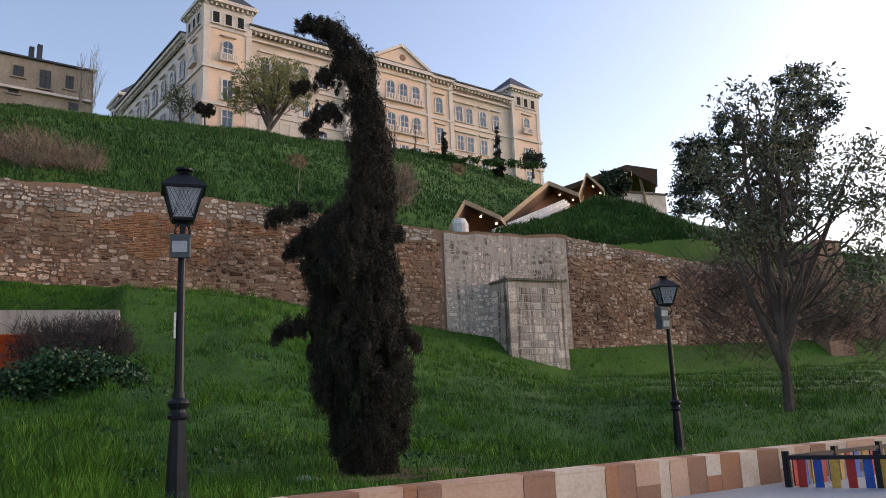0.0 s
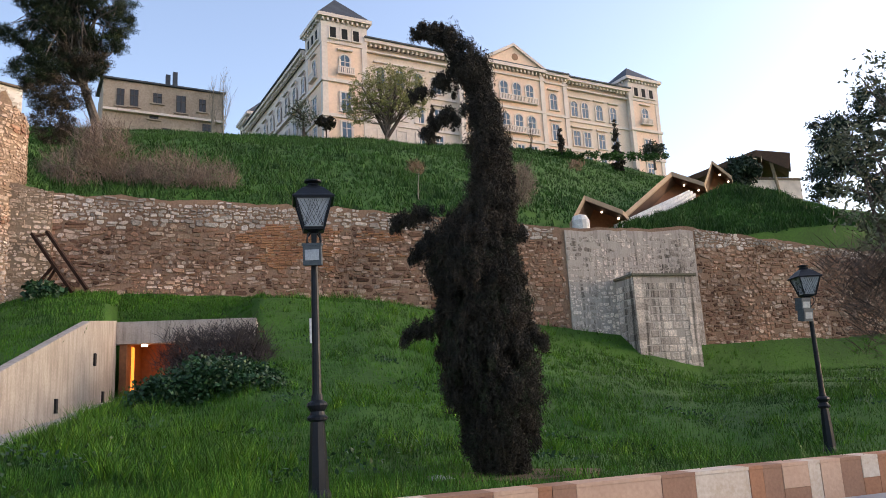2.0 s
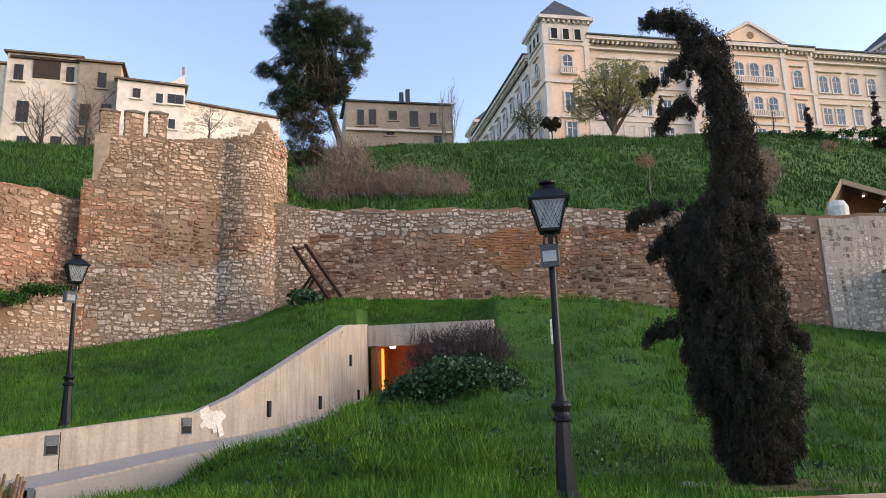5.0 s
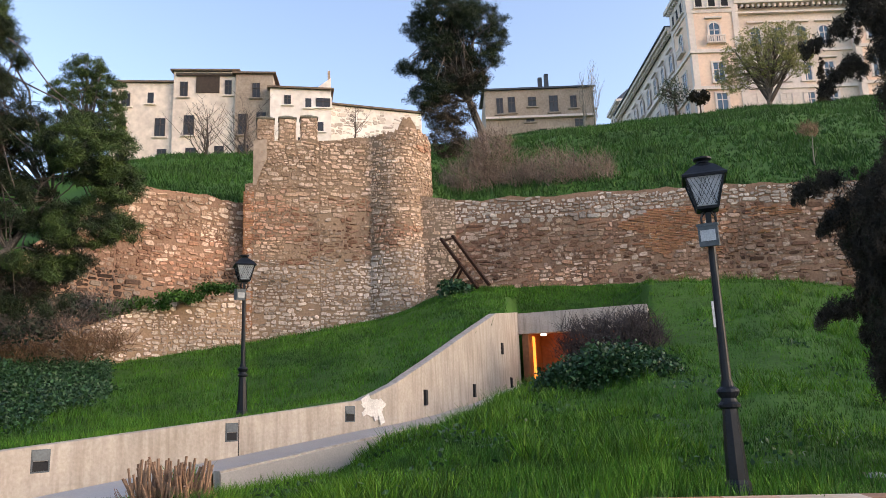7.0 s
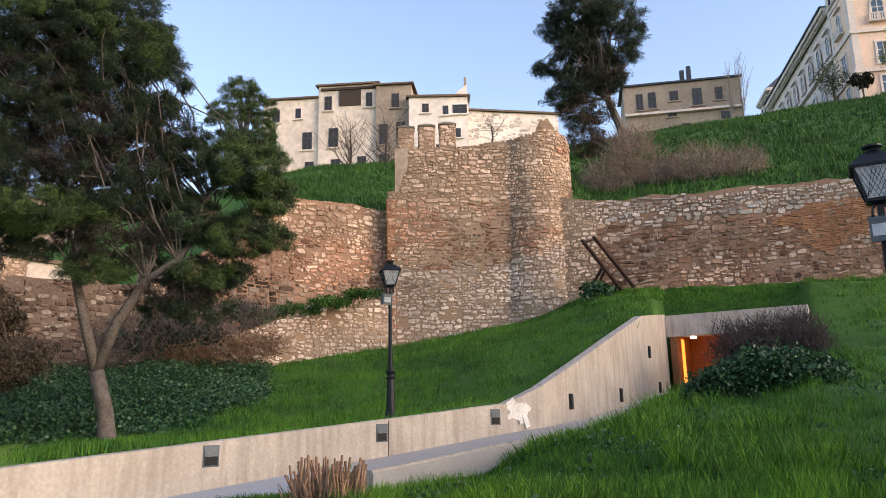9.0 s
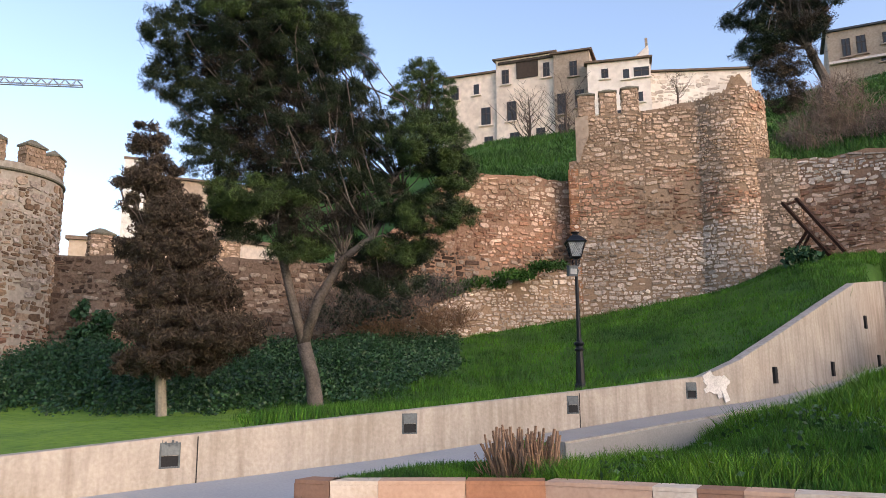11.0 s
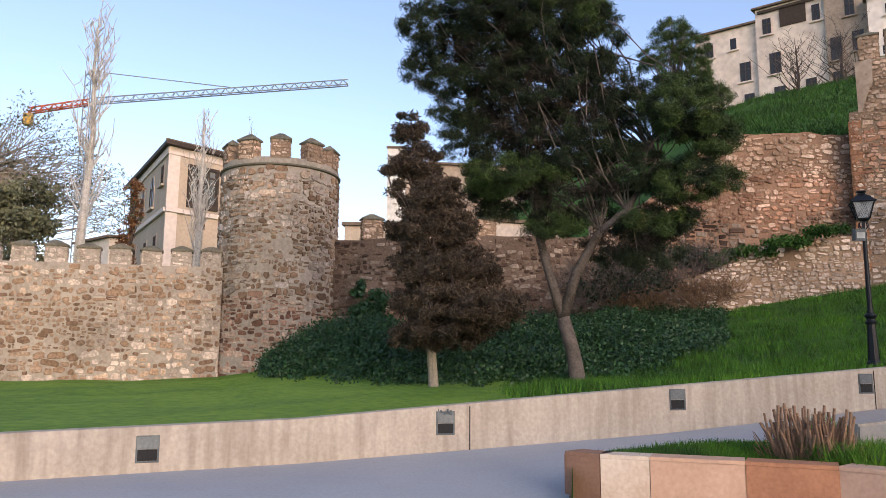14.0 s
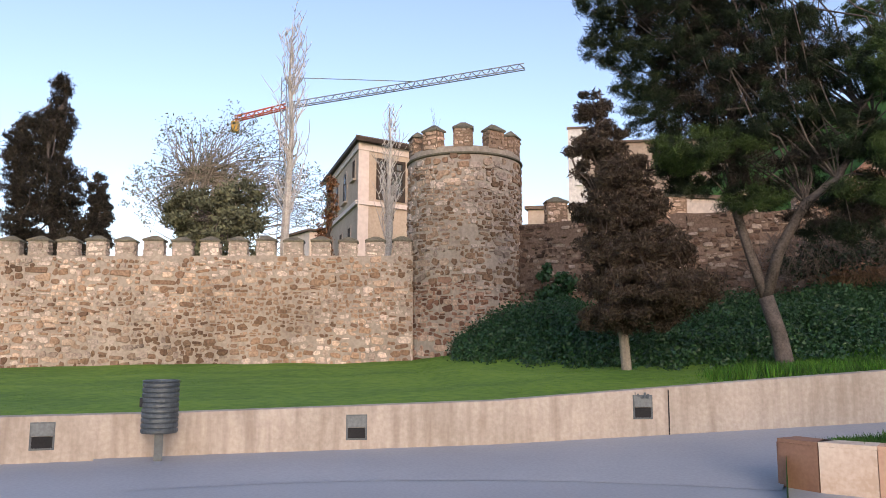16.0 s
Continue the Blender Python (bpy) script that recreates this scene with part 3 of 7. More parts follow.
def offset(line, d):
    """The plan line moved sideways by d (to the right of its run)."""
    out = []
    for i, p in enumerate(line):
        a, b = Vector(line[max(i - 1, 0)][:2]), Vector(line[min(i + 1, len(line) - 1)][:2])
        t = (b - a).normalized()
        out.append((p[0] + t.y * d, p[1] - t.x * d) + tuple(p[2:]))
    return out


def dense(line, step):
    out = []
    for p, q in zip(line, line[1:]):
        n = max(1, int(math.hypot(q[0] - p[0], q[1] - p[1]) / step))
        for i in range(n):
            out.append(tuple(a + (b - a) * i / n for a, b in zip(p, q)))
    out.append(tuple(line[-1]))
    return out


def ribbon(line, thick, sink=0.5, wob=0.0, cham=0.0):
    """A wall along a plan line of x, y, foot, top; its thickness lies to the left of the run."""
    mb = MB()
    back = offset(line, -thick)
    n = len(line)
    for p, q in zip(line, back):
        w = wob * noise.noise((p[0] * 0.9, p[1] * 0.9, 5.0)) + 0.6 * wob * noise.noise((p[0] * 3.1, p[1] * 3.1, 2.0))
        cx, cy = (q[0] - p[0]) * cham, (q[1] - p[1]) * cham
        mb.v += [(p[0], p[1], p[2] - sink), (p[0], p[1], p[3] + w - cham * 0.1), (p[0] + cx, p[1] + cy, p[3] + w), (q[0] - cx, q[1] - cy, p[3] + w), (q[0], q[1], p[3] + w - cham * 0.1), (q[0], q[1], p[2] - sink)]
    for i in range(n - 1):
        for k in range(5):
            a = i * 6 + k
            mb.f.append([a, a + 1, a + 7, a + 6])
        mb.f.append([i * 6 + 5, i * 6, i * 6 + 6, i * 6 + 11])
    mb.f.append([0, 1, 2, 3, 4, 5][::-1])
    mb.f.append([(n - 1) * 6 + k for k in range(6)])
    return mb


def lay(surf, u0, u1, zb, zt, course, aspect, g, gap=0.016, depth=0.045, skip=0.06, jit=0.42, smear=0.42):
    """Roughly coursed rubble on surf(u, z) -> point, tangent, normal; zb, zt: foot and top by u. Yields each stone."""
    us = [u0 + (u1 - u0) * k / 4 for k in range(5)]
    z, z1 = min(zb(u) for u in us) - 0.3, max(zt(u) for u in us)
    rough = jit > 0.2
    off = g.uniform(0, 50)
    wave = lambda u, zz: zz + (course * (0.8 * noise.noise((u * 0.45 + off, zz * 0.5, 3.0)) + 0.45 * noise.noise((u * 1.7 + off, zz * 0.8, 5.0))) if rough else 0.0)
    while z < z1:
        h = course * (g.uniform(0.66, 1.4) if rough else g.uniform(0.9, 1.12))
        u = u0 - g.uniform(0, 0.8) * course * aspect
        while u < u1:
            w = h * aspect * math.exp(g.gauss(0, 0.36 if rough else 0.1))
            w = min(w, 3.6 * h)
            r = g.random()
            if rough and r < 0.2:
                m_ = g.uniform(0.4, 0.6)
                cells = [(u, u + w, z, z + h * m_), (u, u + w, z + h * m_, z + h)]
            elif rough and r < 0.3 and w > h:
                cells = [(u, u + w * 0.55, z, z + h), (u + w * 0.55, u + w, z, z + h * 0.55), (u + w * 0.55, u + w, z + h * 0.55, z + h)]
            else:
                cells = [(u, u + w, z, z + h)]
            u += w
            for a0, a1, b0, b1 in cells:
                a0, a1 = max(a0, u0), min(a1, u1)
                uc, zc = (a0 + a1) / 2, wave((a0 + a1) / 2, (b0 + b1) / 2)
                if a1 - a0 < 0.05 or not zb(uc) - 0.3 < zc < zt(uc) - (b1 - b0) * 0.55:
                    continue
                bare_ = noise.noise((uc * 0.5 + off, zc * 0.7, 8.0)) + 0.5 * noise.noise((uc * 1.9, zc * 1.9 + off, 1.0))
                if g.random() < skip or (rough and bare_ > smear and g.random() < 0.6):
                    continue
                hw, hh = (a1 - a0) / 2 - gap * g.uniform(0.5, 1.3), (b1 - b0) / 2 - gap * g.uniform(0.5, 1.3)
                if hw < 0.02 or hh < 0.015:
                    continue
                c0 = 0.95 if rough else 0.08
                an = g.gauss(0, 0.13) if rough else 0.0
                if rough:
                    hw, hh = hw * g.uniform(0.78, 1.1), hh * g.uniform(0.78, 1.12)
                    uc, zc = uc + g.uniform(-0.16, 0.16) * h, zc + g.uniform(-0.2, 0.2) * h
                sn, cs = math.sin(an), math.cos(an)
                ring = []
                for sx, sz in ((1, 1), (-1, 1), (-1, -1), (1, -1)):
                    ca, cb_ = g.uniform(0.12, c0) * min(hw, hh * 1.4), g.uniform(0.12, c0) * hh
                    q0, q1 = (sx * hw, sz * (hh - cb_)), (sx * (hw - ca), sz * hh)
                    ring += [q0, q1] if sx * sz > 0 else [q1, q0]
                j = 0.17 * hh if rough else 0.0
                dep = depth * g.uniform(0.45, 1.5)
                tu, tz = g.uniform(-0.4, 0.4) * depth, g.uniform(-0.4, 0.4) * depth
                out, inn = [], []
                kk = g.uniform(0.78, 0.9)
                for x, y in ring:
                    x, y = x + g.uniform(-j, j), y + g.uniform(-j, j)
                    x, y = x * cs - y * sn, x * sn + y * cs
                    u_ = min(max(uc + x, u0), u1)
                    pt, _, nn = surf(u_, zc + y)
                    out.append(pt - nn * 0.02)
                    pt, _, nn = surf(uc + (u_ - uc) * kk, zc + y * kk)
                    inn.append(pt + nn * max(0.006, dep + tu * x / hw + tz * y / hh))
                n = 8
                yield out + inn, [(k, (k + 1) % n, n + (k + 1) % n, n + k) for k in range(n)] + [tuple(range(n, 2 * n))]
        z += h


def line_surf(p, q):
    """The face of a straight wall piece that looks to the right of its run."""
    a, b = Vector((p[0], p[1], 0)), Vector((q[0], q[1], 0))
    t = (b - a).normalized()
    n = Vector((t.y, -t.x, 0))
    L = (b - a).length
    return (lambda u, z: (a + t * u + Vector((0, 0, z)), t, n)), L, (lambda u: p[2] + (q[2] - p[2]) * u / L), (lambda u: p[3] + (q[3] - p[3]) * u / L)


def round_surf(cx, cy, r, taper=0.0, z0=0.0):
    def f(u, z):
        a = u / r
        n = Vector((math.cos(a), math.sin(a), 0))
        rr = r - taper * (z - z0)
        return Vector((cx, cy, z)) + n * rr, Vector((-math.sin(a), math.cos(a), 0)), n
    return f


# ---- old town walls ----
g = random.Random(3)


def wall_piece(name, line, thick, mortar, label, wob=0.12):
    ob = part(name, ribbon(dense(line, 0.35), thick, 1.5, wob), mortar)
    return tagged(ob, label, "town wall", kind="structure")


wall_west = wall_piece("wall_west", WALL_W[::-1], -0.9, M_MORTAR, "crenellated tan rubble-stone town wall on the lawn", 0.02)
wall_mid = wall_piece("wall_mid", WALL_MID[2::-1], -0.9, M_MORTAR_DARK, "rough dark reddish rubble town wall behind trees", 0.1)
wall_mid_high = wall_piece("wall_mid_high", WALL_MID[:2:-1], -0.9, M_MORTAR_RED, "tall weathered rubble town wall with a broken top", 0.16)
wall_square = wall_piece("wall_square", WALL_SQ, 2.0, M_MORTAR_B, "tall flat bastion of tan rubble stone", 0.12)
wall_east = wall_piece("wall_east", WALL_E, 1.0, M_MORTAR_RED, "long reddish rubble and brick town wall on the slope", 0.14)


def stones_on(owner, line, course, aspect, material, flip=False, skip=0.1, name="rubble_stones", depth=0.03, test=None, pick=None, jit=0.42, gap=0.014, smear=0.42):
    """Lays rubble along a wall line; pick names the sort of stone by its place. One joined part a sort."""
    sorts = {}
    for p, q in zip(line, line[1:]):
        f, L, zb, zt = line_surf(p, q) if not flip else line_surf(q, p)
        if L < 0.1:
            continue
        for vs, fs in lay(f, 0, L, zb, zt, course, aspect, g, skip=skip, depth=depth, jit=jit, gap=gap, smear=smear):
            if test is None or test(vs[0]):
                m_ = pick(vs[0]) if pick else material
                sorts.setdefault(m_.name, (m_, MB()))[1].add(vs, fs)
    for m_, mb in sorts.values():
        ob = part(name, mb, m_, owner)
        ob["kind"] = "stuff"
    return ob


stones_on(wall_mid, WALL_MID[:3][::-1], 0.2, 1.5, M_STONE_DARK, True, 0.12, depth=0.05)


def patchy(p, k, seed):
    return noise.noise((p.x * k, p.y * k, p.z * k * 1.6 + seed)) + 0.5 * noise.noise((p.x * k * 3, p.y * k * 3, p.z * k * 4 + seed))


def bastion_sort(p):
    """Pale repaired foot, a red middle and a tan top, with ragged borders."""
    w = 0.9 * patchy(p, 0.35, 2)
    if p.z < 8.7 + w:
        return M_STONE_PALE
    if p.z < 11.6 + 1.2 * w:
        return M_STONE_RED if patchy(p, 0.5, 7) > -0.1 else M_STONE_TAN
    return M_STONE_TAN


def east_sort(p):
    """Pale top courses, a redder body, dark damp patches."""
    if p.z > 10.35 - 0.045 * max(0.0, p.x + 10) + 0.5 * patchy(p, 0.3, 4):
        return M_STONE_PALE
    v = patchy(p, 0.22, 11)
    return M_STONE_DARKRED if v > 0.02 else M_STONE_TAN if v < -0.5 else M_STONE_RED


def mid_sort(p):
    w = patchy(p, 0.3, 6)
    # the lowest stones take the tone darkened for the pine's shade
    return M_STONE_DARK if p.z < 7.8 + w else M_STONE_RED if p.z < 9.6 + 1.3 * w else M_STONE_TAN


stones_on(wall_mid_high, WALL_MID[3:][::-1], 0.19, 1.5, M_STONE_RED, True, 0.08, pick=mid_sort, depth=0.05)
stones_on(wall_square, WALL_SQ, 0.17, 1.7, M_STONE, False, 0.05, pick=bastion_sort, depth=0.045, smear=0.5)


def band(p):
    """The rendered stretch of the east wall has no rubble."""
    return not 0.3 < p.x < 7.75


stones_on(wall_east, WALL_E[:-1], 0.2, 1.6, M_STONE_RED, False, 0.05, test=band, pick=east_sort, depth=0.05, smear=0.55)

# brick patch and brick strips of the east wall
mb = MB()
for p, q in zip(WALL_E, WALL_E[1:]):
    f, L, zb, zt = line_surf(p, q)
    z = 4.4
    while z < 10.6:
        u = g.uniform(0, 0.2)
        while u < L:
            c_, t_, n_ = f(u, z)
            patch = -14.2 + 0.6 * math.sin(z * 5) < c_.x < -10.9 + 0.5 * math.sin(z * 7) and 8.5 + 0.3 * math.sin(c_.x * 3) < z < 10.45
            strips = -11 < c_.x < -4 and (9.75 < z < 10.2 or 8.9 < z < 9.1) and math.sin(c_.x * 2) > -0.5
            if (patch and g.random() < 0.85 or strips and g.random() < 0.7) and zb(u) < z < zt(u) - 0.2:
                mb.box((-0.13, -0.01, -0.03), (0.13, 0.07 + 0.015 * g.random(), 0.03), Matrix((( t_.x, n_.x, 0, c_.x), (t_.y, n_.y, 0, c_.y), (0, 0, 1, c_.z), (0, 0, 0, 1))))
            u += 0.29
        z += 0.08
ob = part("brick_courses", mb, M_BRICK, wall_east, "thin worn red brick courses")
ob["kind"] = "stuff"

# grey rendered stretch and the buttress of ashlar
_f, _L, _zb, _zt = line_surf(WALL_E[2], WALL_E[3])
mb = ribbon(dense([(*(_f(0.1, 0)[0] + _f(0, 0)[2] * 0.09)[:2], 4.0, 10.4), (*(_f(_L - 0.1, 0)[0] + _f(0, 0)[2] * 0.09)[:2], 4.0, 10.5)], 0.4), 0.3, 0.5, 0.1)
ob = part("rendered_face", mb, M_CONC_GREY, wall_east, "grey patched render with dark runs")
_a, _b = _f(0.1, 0)[0] + _f(0, 0)[2] * 0.09, _f(_L - 0.1, 0)[0] + _f(0, 0)[2] * 0.09
stones_on(ob, [(_a.x, _a.y, 4.0, 10.3), (_b.x, _b.y, 4.0, 10.4)], 0.23, 1.5, M_STONE_GREY, False, 0.12, depth=0.014, smear=0.45)
BUT = Matrix.Translation((3.74, 40.3, 0)) @ pose(0, 0, 0, 0, 0, 26.1)
buttress = thing("buttress", Matrix(), "square grey ashlar buttress with dark water stains", "buttress", kind="structure")
mb = MB()
mb.box((0, 0, 0.8), (3.64, 2.6, 7.6), BUT)
part("core", mb, M_CONC_GREY, buttress)
_p, _q = BUT @ Vector((0, 0, 0)), BUT @ Vector((3.64, 0, 0))
ob = stones_on(buttress, [(_p.x, _p.y, 1.0, 7.6), (_q.x, _q.y, 1.0, 7.6)], 0.4, 1.3, M_STONE_GREY, False, 0.02, "ashlar_blocks", 0.02, jit=0.12)
_q = BUT @ Vector((0, 2.4, 0))
ob = stones_on(buttress, [(_q.x, _q.y, 1.0, 7.6), (_p.x, _p.y, 1.0, 7.6)], 0.4, 1.3, M_STONE_GREY, False, 0.02, "ashlar_blocks", 0.02, jit=0.12)
mb = MB()
z = 1.2
while z < 7.6:
    h = g.uniform(0.3, 0.42)
    for a, b, ax in ((0, 3.64, 0), (0, 2.2, 1)):
        for (s0, s1) in ((a, a + g.uniform(0.4, 0.75)), (b - g.uniform(0.4, 0.75), b)) if ax == 0 else ((0, g.uniform(0.4, 0.8)),):
            if ax == 0:
                mb.box((s0, -0.05, z), (s1, 0.02, z + h - 0.03), BUT)
            else:
                mb.box((-0.045, s0 + 0.03, z), (0.02, s1, z + h - 0.03), BUT)
    z += h
part("quoin_blocks", mb, M_STONE_GREY, buttress, "pale squared corner blocks")
mb = MB()
mb.box((-0.12, -0.14, 7.6), (3.76, 2.6, 7.72), BUT)
part("coping", mb, M_CAP, buttress, "blackened top course")

# round towers


def round_tower(name, cx, cy, r, zb, zt, mortar, stone_mat, label, taper=0.0, ragged=0.0, course=0.3, pick=None, top=None):
    e = thing(name, Matrix(), label, "tower", kind="structure")
    mb = MB()
    prof = [(r, zb - 1.5)] + [(r - taper * (z - zb), z) for z in np.linspace(zb, zt, 8)]
    seg = 40
    mb.lathe(prof, seg, Matrix.Translation((cx, cy, 0)))
    if ragged:
        for k in range(seg):
            i = (len(prof) - 1) * seg + k
            x, y, z = mb.v[i]
            mb.v[i] = (x, y, z + ragged * (noise.noise((x * 0.8, y * 0.8, 1)) + 0.5 * noise.noise((x * 2.3, y * 2.3, 7))))
    part("shaft", mb, mortar, e)
    toward = math.atan2(-cy, -cx)
    u0, u1 = (toward - 1.75) * r, (toward + 1.75) * r
    sorts = {}
    for vs, fs in lay(round_surf(cx, cy, r, taper, zb), u0, u1, lambda u: zb - 0.6, top or (lambda u: zt - 0.05), course, 1.4, g, gap=0.013, skip=0.04, depth=0.045, smear=0.5):
        m_ = pick(vs[0]) if pick else stone_mat
        sorts.setdefault(m_.name, (m_, MB()))[1].add(vs, fs)
    for m_, mb in sorts.values():
        part("rubble_stones", mb, m_, e)["kind"] = "stuff"
    return e


T2 = polar(93.13, 34.28)
T2 = (T2.x, T2.y)


def west_sort(p):
    return M_STONE_DARKRED if p.z < 4.2 + 0.8 * patchy(p, 0.4, 3) else M_STONE_PALE if math.sin(p.x * 91.7 + p.y * 57.3 + p.z * 73.1) > 0.55 else M_STONE


tower_west = round_tower("tower_west", T2[0], T2[1], 2.53, 1.1, 9.75, M_MORTAR, M_STONE, "round crenellated rubble-stone tower", 0.0, course=0.23, pick=west_sort)
T1 = polar(41.0, 38.0)
T1A = math.atan2(-T1.y, -T1.x)


def tower_sort(p):
    w = 0.9 * patchy(p, 0.35, 2)
    return M_STONE_PALE if p.z < 9.4 + w else M_STONE_RED if patchy(p, 0.4, 13) > 0.32 else M_STONE_TAN


def crest(a):
    """Height of the broken top by the angle round the tower."""
    a = a - T1A
    h = float(np.interp(a, (-1.6, -0.3, 0.0, 0.14, 0.22, 0.32, 0.4, 0.48, 0.6, 0.72, 1.6), (0.0, 0.03, 0.12, 0.3, 0.65, 1.0, 0.85, 1.05, 0.7, 0.35, 0.22)))
    return 15.0 + h + 0.22 * noise.noise((a * 7, 0, 1)) + 0.24 * noise.noise((a * 23, 0, 4))


tower_east = round_tower("tower_east", T1.x, T1.y, 2.02, 6.0, 14.6, M_MORTAR_B, M_STONE_TAN, "ruined round rubble tower with a broken top", 0.012, course=0.17, pick=tower_sort, top=lambda u: crest(u / 2.02) - 0.02)
mb = MB()
n = 90
for k in range(n + 1):
    a = T1A - 1.7 + 3.4 * k / n
    for rr, zz in ((1.915, 14.0), (1.91, crest(a)), (1.42, crest(a) - 0.12), (1.4, 14.0)):
        mb.v.append((T1.x + rr * math.cos(a), T1.y + rr * math.sin(a), zz))
for k in range(n):
    for j in range(3):
        a = k * 4 + j
        mb.f.append([a, a + 4, a + 5, a + 1])
part("broken_crest", mb, M_MORTAR_B, tower_east, "jagged broken masonry at the top")
mb = MB().lathe([(2.5, 9.66), (2.62, 9.69), (2.63, 9.75), (2.55, 9.79)], 40, Matrix.Translation((*T2, 0)))
part("string_course", mb, M_CAP, tower_west, "thin projecting stone ring")


def merlon(parent, m, w, d, h, cap=0.3, mortar=None, stone=None):
    mb = MB()
    mb.box((-w / 2, -d / 2, 0), (w / 2, d / 2, h), m)
    body = part("merlon", mb, mortar or M_MORTAR_B, parent)
    mb = MB()
    for ax, half, out_ in (("x", w / 2, d / 2), ("y", d / 2, w / 2)):
        for sgn in (-1, 1):
            t_ = Vector((-sgn, 0, 0)) if ax == "x" else Vector((0, sgn, 0))
            n_ = Vector((0, sgn, 0)) if ax == "x" else Vector((sgn, 0, 0))
            fn = lambda u, z, t_=t_, n_=n_, out_=out_: (n_ * out_ + t_ * u + Vector((0, 0, z)), t_, n_)
            for vs, fs in lay(fn, -half, half, lambda u: 0.3, lambda u: h + 0.06, 0.17, 1.5, g, gap=0.011, skip=0.03, depth=0.03, smear=2.0):
                mb.add([m @ p for p in vs], fs)
    part("stones", mb, stone or M_STONE_TAN, body)
    o = 0.06
    mb = MB().add([m @ Vector(p) for p in ((-w / 2 - o, -d / 2 - o, h), (w / 2 + o, -d / 2 - o, h), (w / 2 + o, d / 2 + o, h), (-w / 2 - o, d / 2 + o, h), (-w / 2 - o, -d / 2 - o, h + 0.07), (w / 2 + o, -d / 2 - o, h + 0.07), (w / 2 + o, d / 2 + o, h + 0.07), (-w / 2 - o, d / 2 + o, h + 0.07), (-0.1, 0, h + cap), (0.1, 0, h + cap))],
                  [(3, 2, 1, 0), (0, 1, 5, 4), (1, 2, 6, 5), (2, 3, 7, 6), (3, 0, 4, 7), (4, 5, 9, 8), (5, 6, 9), (6, 7, 8, 9), (7, 4, 8)])
    part("cap", mb, M_CAP, body, "mossy pyramid cap")


part("parapet", MB().lathe([(2.5, 9.8), (2.5, 10.05)], 40, Matrix.Translation((*T2, 0))), M_MORTAR, tower_west)
for k in range(10):
    a = math.degrees(math.atan2(-T2[1], -T2[0])) + 35 * (k - 5) - 2
    merlon(tower_west, Matrix.Translation((*T2, 10.0)) @ pose(0, 0, 0, 0, 0, a + 90) @ pose(0, -2.25, 0), 0.78, 0.5, 0.78, 0.34)
p, q = WALL_W[1], WALL_W[2]
rz = math.degrees(math.atan2(q[1] - p[1], q[0] - p[0]))
for i in range(21):
    y = -4.47 - 1.139 * i
    s = (y - p[1]) / (q[1] - p[1])
    merlon(wall_west, Matrix.Translation((p[0] + (q[0] - p[0]) * s, y, p[3] + (q[3] - p[3]) * s)) @ pose(0, 0, 0, 0, 0, rz) @ pose(0, 0.3, 0), 0.74 + 0.05 * g.random(), 0.5, 0.58 + 0.06 * g.random(), 0.26, M_MORTAR, M_STONE_PALE)
for s in (0.1, 0.3, 0.52, 0.74, 0.95):
    p, q = (-33.4, 1.0), WALL_MID[2]
    x, y = p[0] + (q[0] - p[0]) * s, p[1] + (q[1] - p[1]) * s
    merlon(wall_mid, Matrix.Translation((x - 0.4, y, 6.95)) @ pose(0, 0, 0, 0, 0, 100), 0.9, 0.5, 0.9)
for az in (50.77, 49.14, 47.5):
    p = polar(az, 36.9)
    merlon(wall_square, Matrix.Translation((p.x, p.y, 14.62 + (51.3 - az) * 0.05)) @ pose(0, 0, 0, 0, 0, 51), 0.78, 0.6, 1.22, 0.28)
# raised end pier of the bastion and its stepped shoulder
_r = Matrix.Translation((-28.5, 22.08, 0)) @ pose(0, 0, 0, 0, 0, 51.2)
part("shoulder", MB().prism([(0.36, 14.5), (0.36, 12.3), (0.5, 12.3), (0.72, 13.0), (0.98, 13.6), (1.0, 14.62)], 0.0, 1.5, _r @ Matrix.Translation((0, 1.42, 0)) @ pose(0, 0, 0, 90, 0, 0)), M_PLASTER_B, wall_square, "plastered shoulder of the bastion")
mb = MB()
for k in range(80):
    z = 5.2 + k * 0.085
    mb.box((-0.06, -0.02, z), (0.26 + 0.16 * (k // 4 % 2), 1.7, z + 0.062), _r)
ob = part("brick_quoins", mb, M_BRICK, wall_square, "worn brick corner courses")
ob["kind"] = "stuff"
# low footing of the walls
foot = [(-28.1, 21.9, 4.5, 7.0), (-29.0, 18.6, 3.6, 6.8), (-29.9, 14.0, 2.8, 4.6)]
ob = part("footing", ribbon(dense(foot, 0.4), -1.2, 1.0, 0.35), M_MORTAR_B, wall_mid_high, "projecting pale footing overgrown with grass")
stones_on(ob, foot, 0.17, 1.6, M_STONE_PALE, True, 0.05, depth=0.05)
stones_on(tower_east, [(-28.55, 22.0, 5.0, 5.3), (-28.5, 22.1, 5, 5.2)], 0.3, 1.2, M_STONE, name="foot_stones")
# corner stub where the bastion's round tower meets the east wall
JUN = [(-23.0, 28.43, 6.5, 11.9), (-21.55, 29.32, 7.2, 11.65)]
ob = part("junction", ribbon(dense(JUN, 0.3), 1.0, 1.0, 0.25), M_MORTAR_B, tower_east)
stones_on(ob, JUN, 0.17, 1.4, M_STONE_TAN, False, 0.1)
